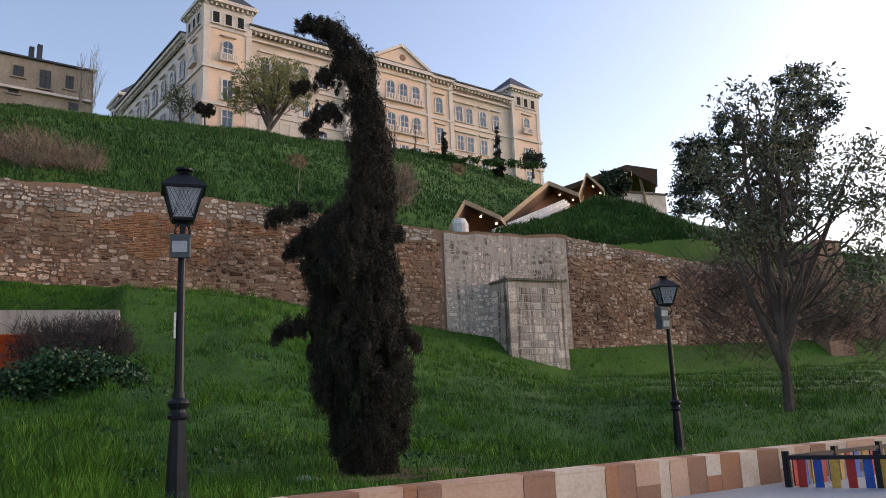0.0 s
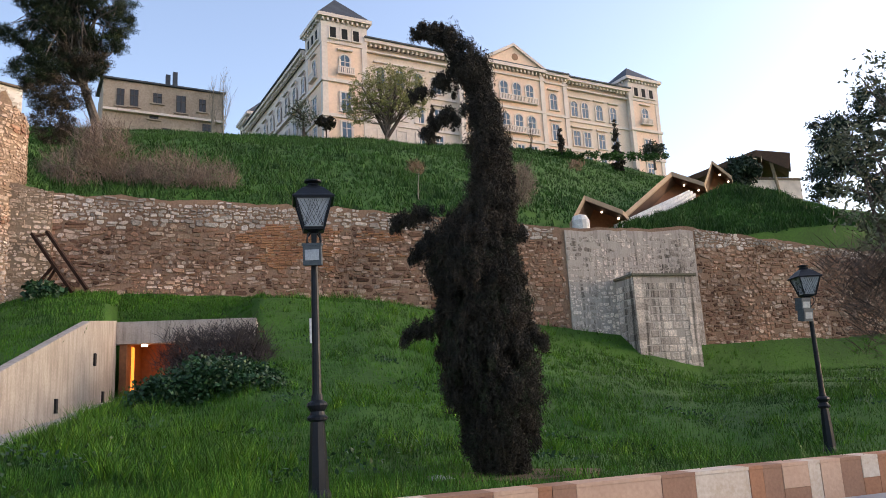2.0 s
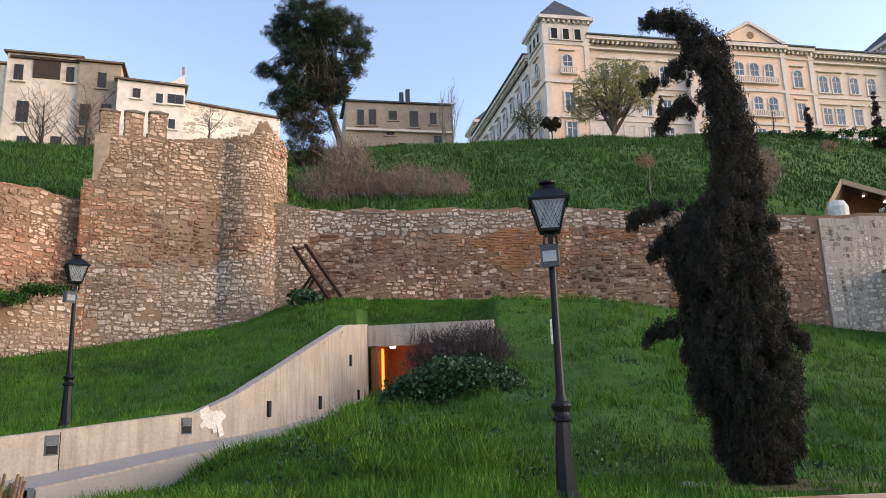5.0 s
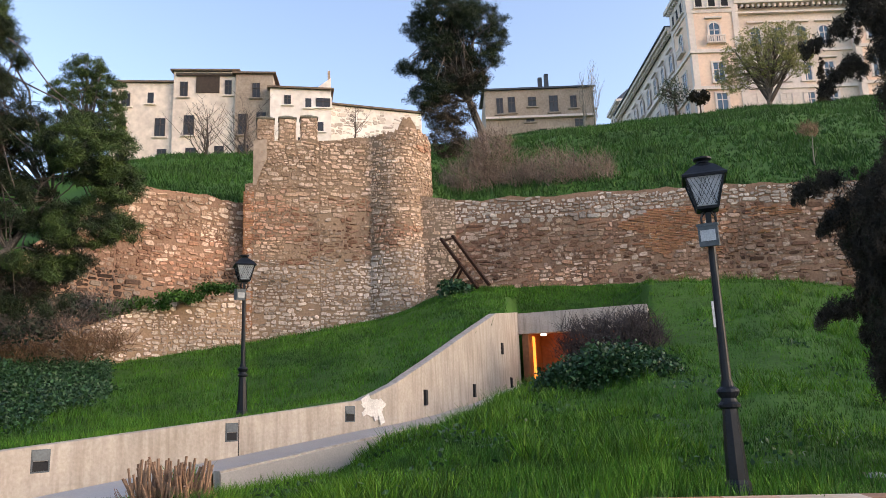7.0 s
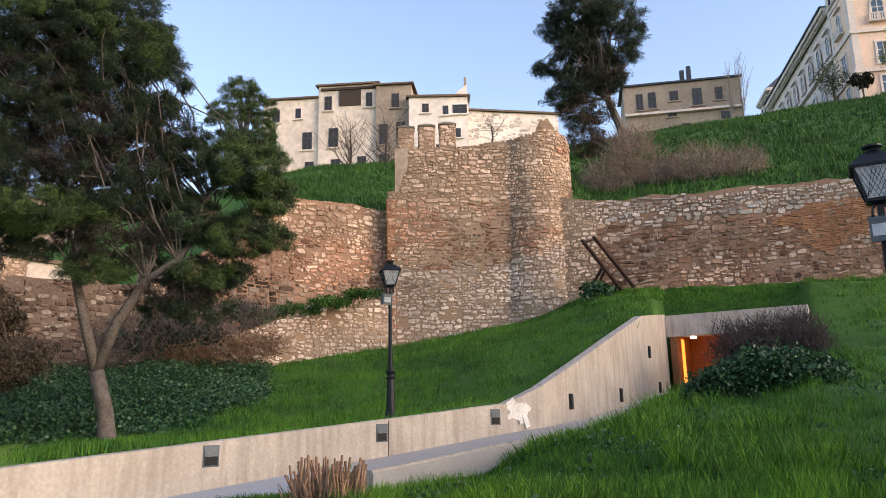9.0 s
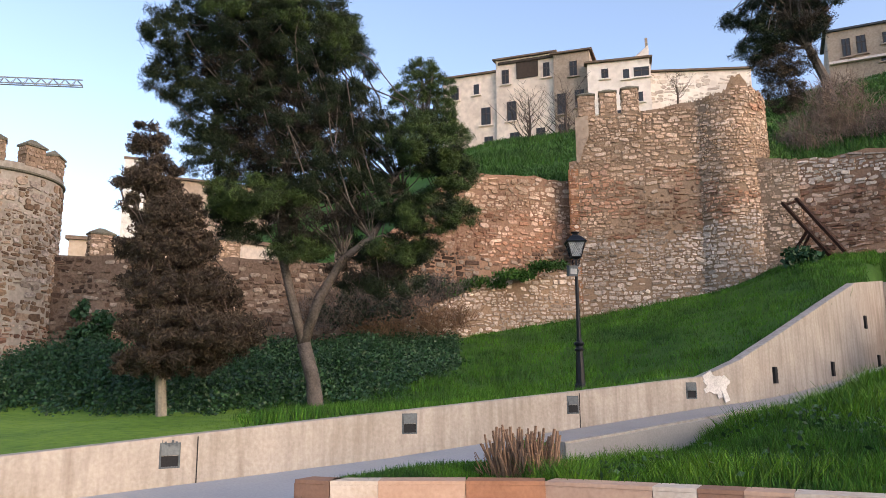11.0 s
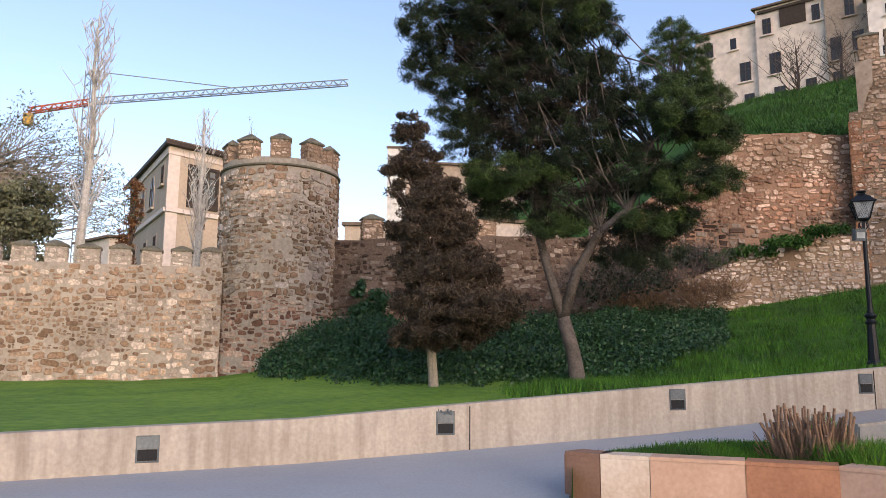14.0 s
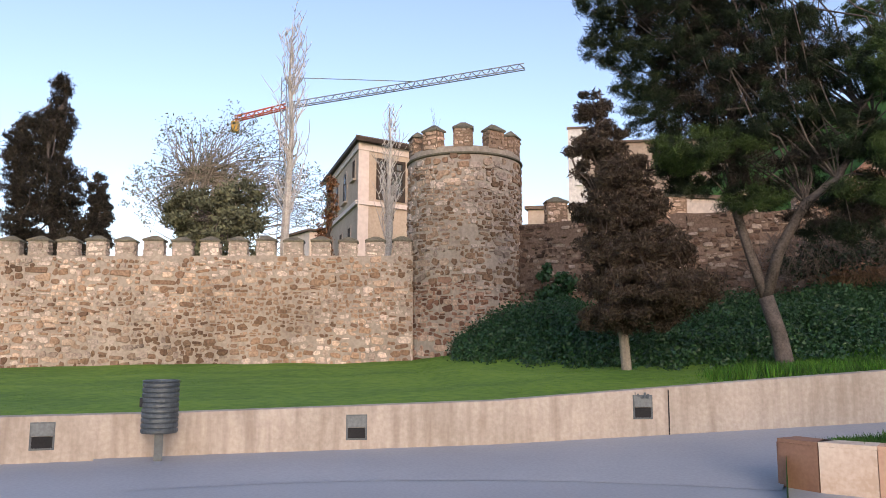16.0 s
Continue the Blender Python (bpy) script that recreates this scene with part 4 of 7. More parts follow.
# far square tower at the east end of the wall
far_tower = thing("far_tower", Matrix(), "distant square crenellated tower on the wall", "tower", kind="structure")
_m = Matrix.Translation(polar(-26.9, 60)) @ pose(0, 0, 0, 0, 0, 26)
part("shaft", MB().box((-1.3, -1, 3), (1.3, 2, 10.6), _m), M_MORTAR_RED, far_tower)
for x in (-0.95, 0, 0.95):
    part("merlon", MB().box((x - 0.3, -1, 10.6), (x + 0.3, -0.5, 11.3), _m).box((x - 0.34, -1.04, 11.3), (x + 0.34, -0.46, 11.38), _m), M_MORTAR_RED, far_tower)

# ---- low walls ----
BW = dense(BENCH, 0.6)
bench_wall = part("bench_wall", ribbon(BW, 0.28, 0.5, 0.0, 0.08), M_CONC)
tagged(bench_wall, "long low wall of stained cast concrete along the path", "low wall", kind="structure")
mb = MB()
RAMP = [p for p in dense(BENCH, 0.5) if p[1] > 7.6]
inner = offset(RAMP, 1.75)
for i, (p, q) in enumerate(zip(RAMP, inner)):
    mb.v += [(p[0], p[1], p[2] + 0.012), (q[0], q[1], p[2] + 0.012), (q[0], q[1], p[2] - 0.9)]
for i in range(len(RAMP) - 1):
    a = i * 3
    mb.f += [[a, a + 1, a + 4, a + 3], [a + 1, a + 2, a + 5, a + 4]]
tagged(part("ramp_path", mb, M_PATH), "pale concrete path climbing beside the wall to the tunnel", "path", kind="structure")
ker = [(*p[:2], p[2] - 0.6, p[2] + 0.05) for p in offset(RAMP, 1.72)]
tagged(part("path_kerb", ribbon(dense(ker, 0.6), 0.16, 0.2, 0.0, 0.05), M_CONC), "narrow concrete kerb edging the climbing path", "kerb", kind="structure")
LW = dense(LOW, 0.5)
gt0 = random.Random(14)
low_wall = part("planter_wall", ribbon([(*p, 0.0, LOW_TOP - 0.05) for p in LW], 0.3, 0.3), M_PINKBLK)
tagged(low_wall, "low planter wall faced with pink, terracotta and white blocks", "low wall", kind="structure")

# ---- buildings ----


def window(owner, m, x, z0, z1, w, arched=False, balcony=False, hood=False, frame_mat=M_TRIM, bars=True, pane_mat=M_PANE, proud=0.12):
    """A window on the face y=0 (outside is -y): surround, recessed pane with glazing bars, sill."""
    e = new("window")
    e.parent = owner
    h = z1 - z0
    f = 0.2
    n = 7
    arc = [(x + w / 2 * math.cos(math.pi * k / n), z1 - w / 2 + w / 2 * math.sin(math.pi * k / n)) for k in range(n + 1)] if arched else [(x + w / 2, z1), (x - w / 2, z1)]
    arc_o = [(x + (w / 2 + f) * math.cos(math.pi * k / n), z1 - w / 2 + (w / 2 + f) * math.sin(math.pi * k / n)) for k in range(n + 1)] if arched else [(x + w / 2 + f, z1 + f), (x - w / 2 - f, z1 + f)]
    inner = [(x + w / 2, z0)] + arc + [(x - w / 2, z0)]
    outer = [(x + w / 2 + f, z0)] + arc_o + [(x - w / 2 - f, z0)]
    mb = MB()
    k = len(inner)
    mb.add([m @ Vector((a, -proud, b)) for a, b in outer] + [m @ Vector((a, -proud, b)) for a, b in inner] + [m @ Vector((a, 0.05, b)) for a, b in outer] + [m @ Vector((a, -0.03, b)) for a, b in inner],
           [(i, i + 1, k + i + 1, k + i) for i in range(k - 1)] + [(i, 2 * k + i, 2 * k + i + 1, i + 1) for i in range(k - 1)] + [(k + i, k + i + 1, 3 * k + i + 1, 3 * k + i) for i in range(k - 1)])
    part("window_frame", mb, frame_mat, e)
    part("pane", MB().add([m @ Vector((a, -0.035, b)) for a, b in inner], [tuple(range(k))]), pane_mat, e)
    mb = MB()
    if bars:
        mb.box((x - 0.05, -0.08, z0), (x + 0.05, -0.03, z1), m)
        mb.box((x - w / 2, -0.08, z0 + h * 0.62), (x + w / 2, -0.03, z0 + h * 0.62 + 0.08), m)
        for s in (-1, 1):
            mb.box((x + s * (w / 2 - 0.04) - 0.04, -0.08, z0), (x + s * (w / 2 - 0.04) + 0.04, -0.03, z1 - (w / 2 if arched else 0)), m)
        part("glazing_bar", mb, M_WOODDARK if frame_mat is not M_TRIM else M_TRIM, e)
    part("sill", MB().box((x - w / 2 - f - 0.1, -0.26, z0 - 0.16), (x + w / 2 + f + 0.1, 0.02, z0), m), frame_mat, e)
    if hood:
        part("hood", MB().box((x - w / 2 - f - 0.2, -0.35, z1 + f + 0.35), (x + w / 2 + f + 0.2, 0.02, z1 + f + 0.55), m), frame_mat, e)
    if balcony:
        mb = MB()
        mb.box((x - w / 2 - 0.5, -0.55, z0 - 0.2), (x + w / 2 + 0.5, 0.0, z0 - 0.02), m)
        mb.box((x - w / 2 - 0.5, -0.55, z0 + 0.7), (x + w / 2 + 0.5, -0.4, z0 + 0.85), m)
        q = x - w / 2 - 0.42
        while q < x + w / 2 + 0.45:
            mb.box((q - 0.07, -0.53, z0), (q + 0.07, -0.42, z0 + 0.72), m)
            q += 0.27
        part("balcony", mb, M_TRIM, e, "stone balustrade")


def corbels(mb, m, x0, x1, z, out, step=0.7):
    x = x0 + step / 2
    while x < x1:
        mb.box((x - 0.14, -out, z), (x + 0.14, 0.02, z + 0.4), m)
        x += step




def palace():
    e = thing("palace_building", Matrix(), "long ochre and stone palace building with corner towers on the hilltop", "building")
    F = Matrix.Translation((-28.5, 90.5, 0)) @ pose(0, 0, 0, 0, 0, 37.4)
    S = F @ Matrix.Translation((0, 43, 0)) @ pose(0, 0, 0, 0, 0, -90)  # side face: x runs toward the front corner
    B = F @ Matrix.Translation((53.0, 0, 0))
    mb = MB()
    mb.box((0.5, 0.3, 28), (59, 14, 50.4), F)
    mb.box((0.5, 10, 28), (14, 43, 50.4), F)
    part("main_wall", mb, M_OCHRE, e, "ochre render between stone bands")
    part("wing_facing", MB().box((6, 0.24, 28), (20.7, 0.3, 50.3), F), M_PALEST, e)
    part("wing_facing", MB().box((39.9, 0.24, 28), (53.2, 0.3, 50.3), F), M_PALEST, e)
    mb = MB().box((0.2, 0.2, 28), (14.2, 42.8, 44.0), F)
    part("side_wall", mb.box((0.25, 6, 44.0), (14, 42.8, 50.3), F), M_TRIM, e)
    # pavilion with a pediment
    part("pavilion", MB().box((20.6, -0.5, 28), (40, 2, 50.9), F), M_OCHRE, e)
    part("centre_bay", MB().box((25.6, -0.8, 28), (35.3, 1, 51.0), F), M_OCHRE, e)
    mb = MB()
    mb.prism([(25.3, 51.4), (35.6, 51.4), (30.45, 54.3)], -1, 0.9, F @ pose(0, 0, 0, 90, 0, 0))
    ped = part("pediment", mb, M_OCHRE, e)
    mb = MB()
    for a, b in (((25.0, 51.4), (30.45, 54.5)), ((35.9, 51.4), (30.45, 54.5))):
        dx, dz = b[0] - a[0], b[1] - a[1]
        L = math.hypot(dx, dz)
        mm = F @ Matrix.Translation((a[0], -1.2, a[1])) @ pose(0, 0, 0, 0, -math.degrees(math.atan2(dz, dx)), 0)
        mb.box((0, 0, -0.1), (L, 1.9, 0.32), mm)
    part("raking_cornice", mb, M_TRIM, ped)
    part("oculus", MB().lathe([(0.55, 0), (0.55, 0.1)], 16, F @ Matrix.Translation((30.45, -0.86, 52.6)) @ pose(0, 0, 0, 90, 0, 0)), M_BROWNBLK, ped)
    mb = MB()
    for x0, x1, y in ((6, 20.8, 0), (20.4, 40.2, -0.5), (25.2, 35.7, -0.8), (39.8, 53.2, 0)):
        mm = F @ Matrix.Translation((0, y, 0))
        mb.box((x0, -0.75, 50.6), (x1, 0.3, 51.1), mm)
        mb.box((x0, -0.25, 49.4), (x1, 0.2, 49.65), mm)
        corbels(mb, mm, x0, x1, 50.15, 0.5)
    mm = S
    mb.box((5, -0.75, 50.6), (37, 0.3, 51.1), mm)
    corbels(mb, mm, 5, 37, 50.15, 0.5)
    part("main_cornice", mb, M_TRIM, e, "bracketed stone cornice")
    mb = MB()
    for x0, x1, y in ((6, 20.8, 0), (20.4, 40.2, -0.5), (39.8, 53.2, 0)):
        mb.box((x0, -0.95, 51.1), (x1, 0.3, 51.32), F @ Matrix.Translation((0, y, 0)))
    mb.box((5, -0.95, 51.1), (37, 0.3, 51.32), S)
    part("roof_edge", mb, M_SLATE, e, "dark overhanging roof edge")
    for x0, x1, y in ((6, 20.7, 0.24), (20.5, 40.1, -0.5), (25.5, 35.4, -0.8), (39.9, 53.1, 0.24)):
        for z in (44.1, 39.2):
            part("string_band", MB().box((x0, -0.22, z), (x1, 0.1, z + 0.4), F @ Matrix.Translation((0, y, 0))), M_TRIM, e)
    for z in (44.1, 39.2):
        part("string_band", MB().box((5.6, -0.25, z), (37.4, 0.1, z + 0.4), S), M_TRIM, e)
    for x in (20.5, 25.5, 34.7, 39.3):
        part("pilaster", MB().box((x, -0.98 if 25 < x < 35 else -0.66, 28), (x + 0.75, 0, 50.6), F), M_TRIM, e)
    mb = MB()
    mb.add([F @ Vector(p) for p in ((5, 0, 51.05), (54, 0, 51.05), (54, 14, 51.05), (5, 14, 51.05), (9, 7, 53.0), (50, 7, 53.0))], [(0, 1, 5, 4), (1, 2, 5), (2, 3, 4, 5), (3, 0, 4)])
    mb.add([F @ Vector(p) for p in ((0, 5, 51.05), (14, 5, 51.05), (14, 39, 51.05), (0, 39, 51.05), (7, 8, 53.0), (7, 36, 53.0))], [(0, 1, 4), (1, 2, 5, 4), (2, 3, 5), (3, 0, 4, 5)])
    part("roof", mb, M_SLATE, e)

    def corner_tower(m, zc, faces, apex):
        t = part("corner_tower", MB().box((0, -0.45, 28), (6.3, 5.9, zc), m), M_OCHRE, e)
        mb = MB()
        for x in (-0.06, 5.6):
            for y0, y1 in ((-0.55, 0.2), (5.3, 6.0)):
                mb.box((x, y0, 28), (x + 0.76, y1, zc), m)
        mb.box((-0.12, -0.58, zc - 3.6), (6.42, 6.02, zc - 0.4), m)
        for z in (44.0, 39.1):
            mb.box((-0.25, -0.72, z), (6.55, 6.15, z + 0.45), m)
        mb.box((-0.7, -1.15, zc - 0.1), (7.0, 6.6, zc + 0.4), m)
        corbels(mb, m @ Matrix.Translation((0, -0.5, 0)), -0.3, 6.7, zc - 0.55, 0.45)
        corbels(mb, m @ pose(-0.1, 0, 0, 0, 0, -90) @ Matrix.Translation((-6.2, 0, 0)), 0, 6.6, zc - 0.55, 0.45)
        part("stone_dressing", mb, M_TRIM, t)
        c = [m @ Vector(p) for p in ((-0.6, -1.0, zc + 0.4), (6.9, -1.0, zc + 0.4), (6.9, 6.5, zc + 0.4), (-0.6, 6.5, zc + 0.4), (3.15, 2.7, apex))]
        part("tower_roof", MB().add(c, [(0, 1, 4), (1, 2, 4), (2, 3, 4), (3, 0, 4)]), M_SLATE, t)
        for fm in faces:
            for x in (1.5, 3.15, 4.8):
                window(t, fm @ Matrix.Translation((0, -0.14, 0)), x, zc - 2.9, zc - 1.3, 0.85, bars=False, pane_mat=M_BLACK, proud=0.08)
            window(t, fm, 3.15, 45.4, 48.1, 1.35, True, True, True)
            window(t, fm, 3.15, 40.1, 42.7, 1.4)
            window(t, fm, 3.15, 36.3, 38.6, 1.4)

    corner_tower(F, 53.1, (F @ Matrix.Translation((0, -0.45, 0)), F @ Matrix.Translation((0, 5.9, 0)) @ pose(0, 0, 0, 0, 0, -90)), 57.9)
    corner_tower(B, 52.9, (B @ Matrix.Translation((0, -0.45, 0)),), 56.8)
    corner_tower(F @ Matrix.Translation((0, 37.2, 0)), 53.2, (F @ Matrix.Translation((0, 43.1, 0)) @ pose(0, 0, 0, 0, 0, -90),), 57.5)
    W = F @ Matrix.Translation((0, 0.24, 0))
    for x in (8.6, 11.5, 14.4, 17.3, 41.9, 44.0, 46.9, 49.8):
        window(e, W, x, 45.0, 47.6, 1.3, True, False, True)
        window(e, W, x, 40.2, 42.6, 1.3, False, False, True)
        window(e, W, x, 36.3, 38.6, 1.3)
    P = F @ Matrix.Translation((0, -0.5, 0))
    for x in (23.0, 37.3):
        window(e, P, x, 45.2, 47.8, 1.3, True, False, True)
        window(e, P, x, 40.2, 42.8, 1.3, False, False, True)
        window(e, P, x, 36.3, 38.6, 1.3)
    C = F @ Matrix.Translation((0, -0.8, 0))
    for x in (28.1, 30.4, 32.7):
        window(e, C, x, 45.4, 48.4, 1.35, True, True)
        window(e, C, x, 40.5, 43.4, 1.35, True, True)
        window(e, C, x, 36.3, 38.6, 1.3)
    SS = S @ Matrix.Translation((0, 0.05, 0))
    for k in range(8):
        x = 8.0 + 3.9 * k
        window(e, SS, x, 45.2, 47.8, 1.3, True, False, True)
        window(e, SS, x, 40.2, 42.6, 1.3)
        window(e, SS, x, 36.3, 38.6, 1.3)
    return e


palace()


def block_house(name, m, w, d, z0, z1, material, label, wins, roof=M_TILE, eave=0.35, pitch=1.2, fm=M_WOODDARK):
    """A plain house: walls, an overhanging roof, windows (x, z0, z1, width)."""
    e = thing(name, Matrix(), label, "house", "houses on the hill")
    part("wall", MB().box((0, 0, z0), (w, d, z1), m), material, e)
    c = [m @ Vector(p) for p in ((-eave, -eave, z1), (w + eave, -eave, z1), (w + eave, d + eave, z1 + pitch), (-eave, d + eave, z1 + pitch))]
    up = [p + Vector((0, 0, 0.22)) for p in c]
    part("roof", MB().add(c + up, [(3, 2, 1, 0), (4, 5, 6, 7), (0, 1, 5, 4), (1, 2, 6, 5), (2, 3, 7, 6), (3, 0, 4, 7)]), roof, e)
    mb = MB().box((0.0, -0.06, z0), (w, 0.0, z0 + 1.1), m)
    part("plinth", mb, M_PLASTER_B, e)
    for x, a, b, ww in wins:
        window(e, m, x, a, b, ww, frame_mat=material, proud=0.025, bars=ww > 0.7, pane_mat=M_PANE_DARK)
    return e


def face(az0, d0, az1, d1):
    """A face between two bearings: its local frame (x along the face, -y toward the viewer) and its length."""
    p, q = polar(az0, d0), polar(az1, d1)
    v = q - p
    return Matrix.Translation((p.x, p.y, 0)) @ pose(0, 0, 0, 0, 0, math.degrees(math.atan2(v.y, v.x))), v.length


# cream houses above the bastion
m, L = face(61.6, 92, 57.4, 90)
block_house("house", m, L, 10, 24, 40.6, M_PLASTER, "cream rendered townhouse with scattered shuttered windows", [(1.6, 37.6, 39.3, 1.0), (4.4, 38.0, 39.4, 0.7), (1.2, 33.6, 36.0, 1.1), (5.6, 33.9, 36.2, 1.2), (1.2, 30.8, 32.0, 1.0), (5.9, 30.6, 32.4, 1.1)])
m, L = face(57.4, 89.6, 52.8, 88)
h = block_house("house", m, L, 10, 24, 41.9, M_PLASTER, "cream rendered house with an open loggia under its eaves", [(1.2, 38.7, 40.6, 0.9), (1.9, 33.9, 36.4, 1.2), (2.2, 30.4, 32.4, 1.2), (5.4, 30.8, 32.6, 1.1), (6.3, 38.9, 40.8, 0.8)])
part("loggia", MB().box((2.6, -0.12, 39.2), (5.3, 0.06, 41.3), m), M_WOODDARK, h, "dark glazed loggia")
part("loggia_beam", MB().box((0.3, -0.25, 41.3), (7.2, 0.02, 41.6), m), M_WOODDARK, h)
m, L = face(52.9, 87.6, 50.1, 87)
block_house("house", m, L, 10, 24, 41.4, M_PLASTER_B, "brown weathered masonry house", [(2.4, 38.4, 40.3, 0.9), (0.9, 33.8, 36.4, 1.1), (3.0, 34.4, 36.6, 1.1), (1.0, 30.2, 32.6, 1.2), (3.2, 28.4, 30.0, 1.0)])
m, L = face(50.3, 86, 45.6, 86)
h = block_house("house", m, L, 10, 24, 39.2, M_PLASTER_W, "white plastered house with square windows", [(2.0, 37.2, 38.4, 0.8), (4.4, 36.9, 38.1, 0.7), (6.1, 37.0, 38.2, 1.7), (4.3, 34.2, 35.4, 0.7), (5.8, 34.0, 35.2, 0.7), (2.1, 34.4, 35.6, 0.7), (3.6, 31.0, 33.2, 0.8), (1.4, 33.0, 34.0, 0.6)])
part("gable", MB().prism([(4.9, 39.2), (7.05, 39.2), (7.05, 40.9)], -6, -0.2, m @ pose(0, 0, 0, 90, 0, 0)), M_PLASTER_W, h)
part("stack", MB().box((6.7, 0.6, 39.2), (7.0, 1.0, 42.0), m), M_PLASTER_B, h)
m, L = face(45.7, 87, 38.5, 90)
h = block_house("garden_wall_house", m, L, 4, 24, 37.8, M_PLASTER_W, "low whitewashed wall with peeling stone courses", [(2.0, 31.0, 32.0, 0.7)], pitch=0.3)
_p, _q = m @ Vector((0, 0, 0)), m @ Vector((L, 0, 0))
stones_on(h, [(_p.x, _p.y, 34.4, 37.7), (_q.x, _q.y, 34.4, 37.7)], 0.4, 1.7, M_WORN, False, 0.3, "worn_masonry", 0.03, smear=0.2)
# brick house
m, L = face(33.4, 98, 25.0, 100)
h = block_house("brick_house", m, L, 9, 26, 43.9, M_PLASTER_B, "brown stone and brick house with grey frames", [(3.6, 40.6, 42.9, 1.0), (6.4, 41.4, 42.8, 1.1), (9.3, 40.5, 42.9, 1.2), (12.0, 41.0, 42.8, 0.9), (6.0, 39.2, 39.9, 1.1), (2.0, 40.5, 42.8, 0.9), (7.6, 36.6, 38.2, 1.1), (12.6, 38.3, 39.4, 1.2)], roof=M_SLATE)
part("ledge", MB().box((0, -0.5, 39.7), (L, 0, 40.0), m), M_TRIM, h)
for x in (7.6, 8.5):
    part("flue", MB().box((x, 1.5, 44), (x + 0.55, 2.1, 46.3 + 0.5 * (x > 8)), m), M_SLATE, h)
# palace beside the west tower
m, L = face(100.9, 61, 93.5, 66)
sm, SL = face(103.2, 77.3, 100.9, 61)
h = thing("corner_mansion", Matrix(), "tan ashlar mansion with a large barred corner window", "house", "houses on the hill")
_c = [polar(103.2, 77.3), polar(100.9, 61), polar(93.5, 66), polar(96.5, 82)]
part("wall", MB().prism([(v.x, v.y) for v in _c], 0, 18.1), M_ASHLAR, h)
_o = [v + (v - sum(_c, Vector()) / 4).normalized() * 0.9 for v in _c]
part("eave_board", MB().prism([(v.x, v.y) for v in _o], 18.1, 18.4), M_WOODDARK, h, "dark overhanging eaves")
_t = sum(_c, Vector()) / 4
part("mansion_roof", MB().add([Vector((v.x, v.y, 18.4)) for v in _o] + [Vector((*_c[0].lerp(_t, 0.6)[:2], 20.3)), Vector((*_c[1].lerp(_t, 0.75)[:2], 20.3))], [(0, 1, 5, 4), (1, 2, 5), (2, 3, 4, 5), (3, 0, 4)]), M_TILE, h, "low hipped tiled roof")
mb = MB()
for k in range(44):
    a = k / 43
    p0, p1 = _o[1].lerp(_o[2], a), Vector((*_c[1].lerp(_t, 0.75)[:2], 0)).lerp(_o[2], a * 0.75)
    mb.tube([Vector((p0.x, p0.y, 18.42)), Vector((p1.x, p1.y, 18.42 + 1.88 * (1 - a * 0.75)))], [0.09, 0.09], 4)
part("roof_tile_ridges", mb, M_TILE, h)
for mm, ll in ((m, L), (sm, SL)):
    part("band", MB().box((-0.1, -0.22, 13.0), (ll, 0, 13.35), mm), M_TRIM, h)
    part("band", MB().box((-0.1, -0.12, 17.5), (ll, 0, 18.1), mm), M_TRIM, h)
part("corner_pier", MB().box((-0.06, -0.06, 0), (0.9, 0.0, 18.1), m), M_TRIM, h)
w_ = new("window")
w_.parent = h
part("pane", MB().box((1.75, -0.05, 13.7), (4.15, -0.02, 16.9), m), M_PANE_SKY, w_, "glass bright with sky")
mb = MB()
for a, b, t_ in ((1.62, 1.86, 0), (4.04, 4.28, 0)):
    mb.box((a, -0.2, 13.6), (b, 0.0, 17.0), m)
mb.box((1.86, -0.2, 16.78), (4.04, 0.0, 17.0), m).box((1.86, -0.2, 13.6), (4.04, 0.0, 14.1), m)
part("window_frame", mb, M_WOODDARK, w_, "heavy dark timber frame")
for x in (2.5, 2.95, 3.4):
    part("window_bar", MB().box((x - 0.06, -0.14, 14.1), (x + 0.06, -0.05, 16.78), m), M_WOODDARK, w_)
for z in (14.9, 15.7, 16.2):
    part("window_bar", MB().box((1.86, -0.12, z - 0.05), (4.04, -0.055, z + 0.05), m), M_WOODDARK, w_)
part("wall_vent", MB().box((2.4, -0.06, 12.0), (3.3, 0.0, 12.5), m), M_WOODDARK, h)
for x, a, b, ww, ar in ((14.6, 15.4, 17.0, 0.9, False), (10.6, 14.2, 16.8, 1.5, True), (6.6, 14.2, 16.6, 1.4, True), (3.0, 14.2, 16.4, 1.2, True), (13.0, 10.2, 11.6, 1.0, False), (9.0, 10.0, 11.6, 1.0, False), (4.0, 10.0, 11.6, 1.0, False)):
    window(h, sm, x, a, b, ww, arched=ar, frame_mat=M_ASHLAR, pane_mat=M_PANE_DARK, proud=0.06)
m2, L2 = face(106.4, 82, 104.4, 76)
block_house("low_wing", m2, L2, 8, 0, 13.0, M_PLASTER, "low tan wing with a dark roof", [(3, 9, 11, 1.2), (8, 9, 11, 1.2)], pitch=0.6)
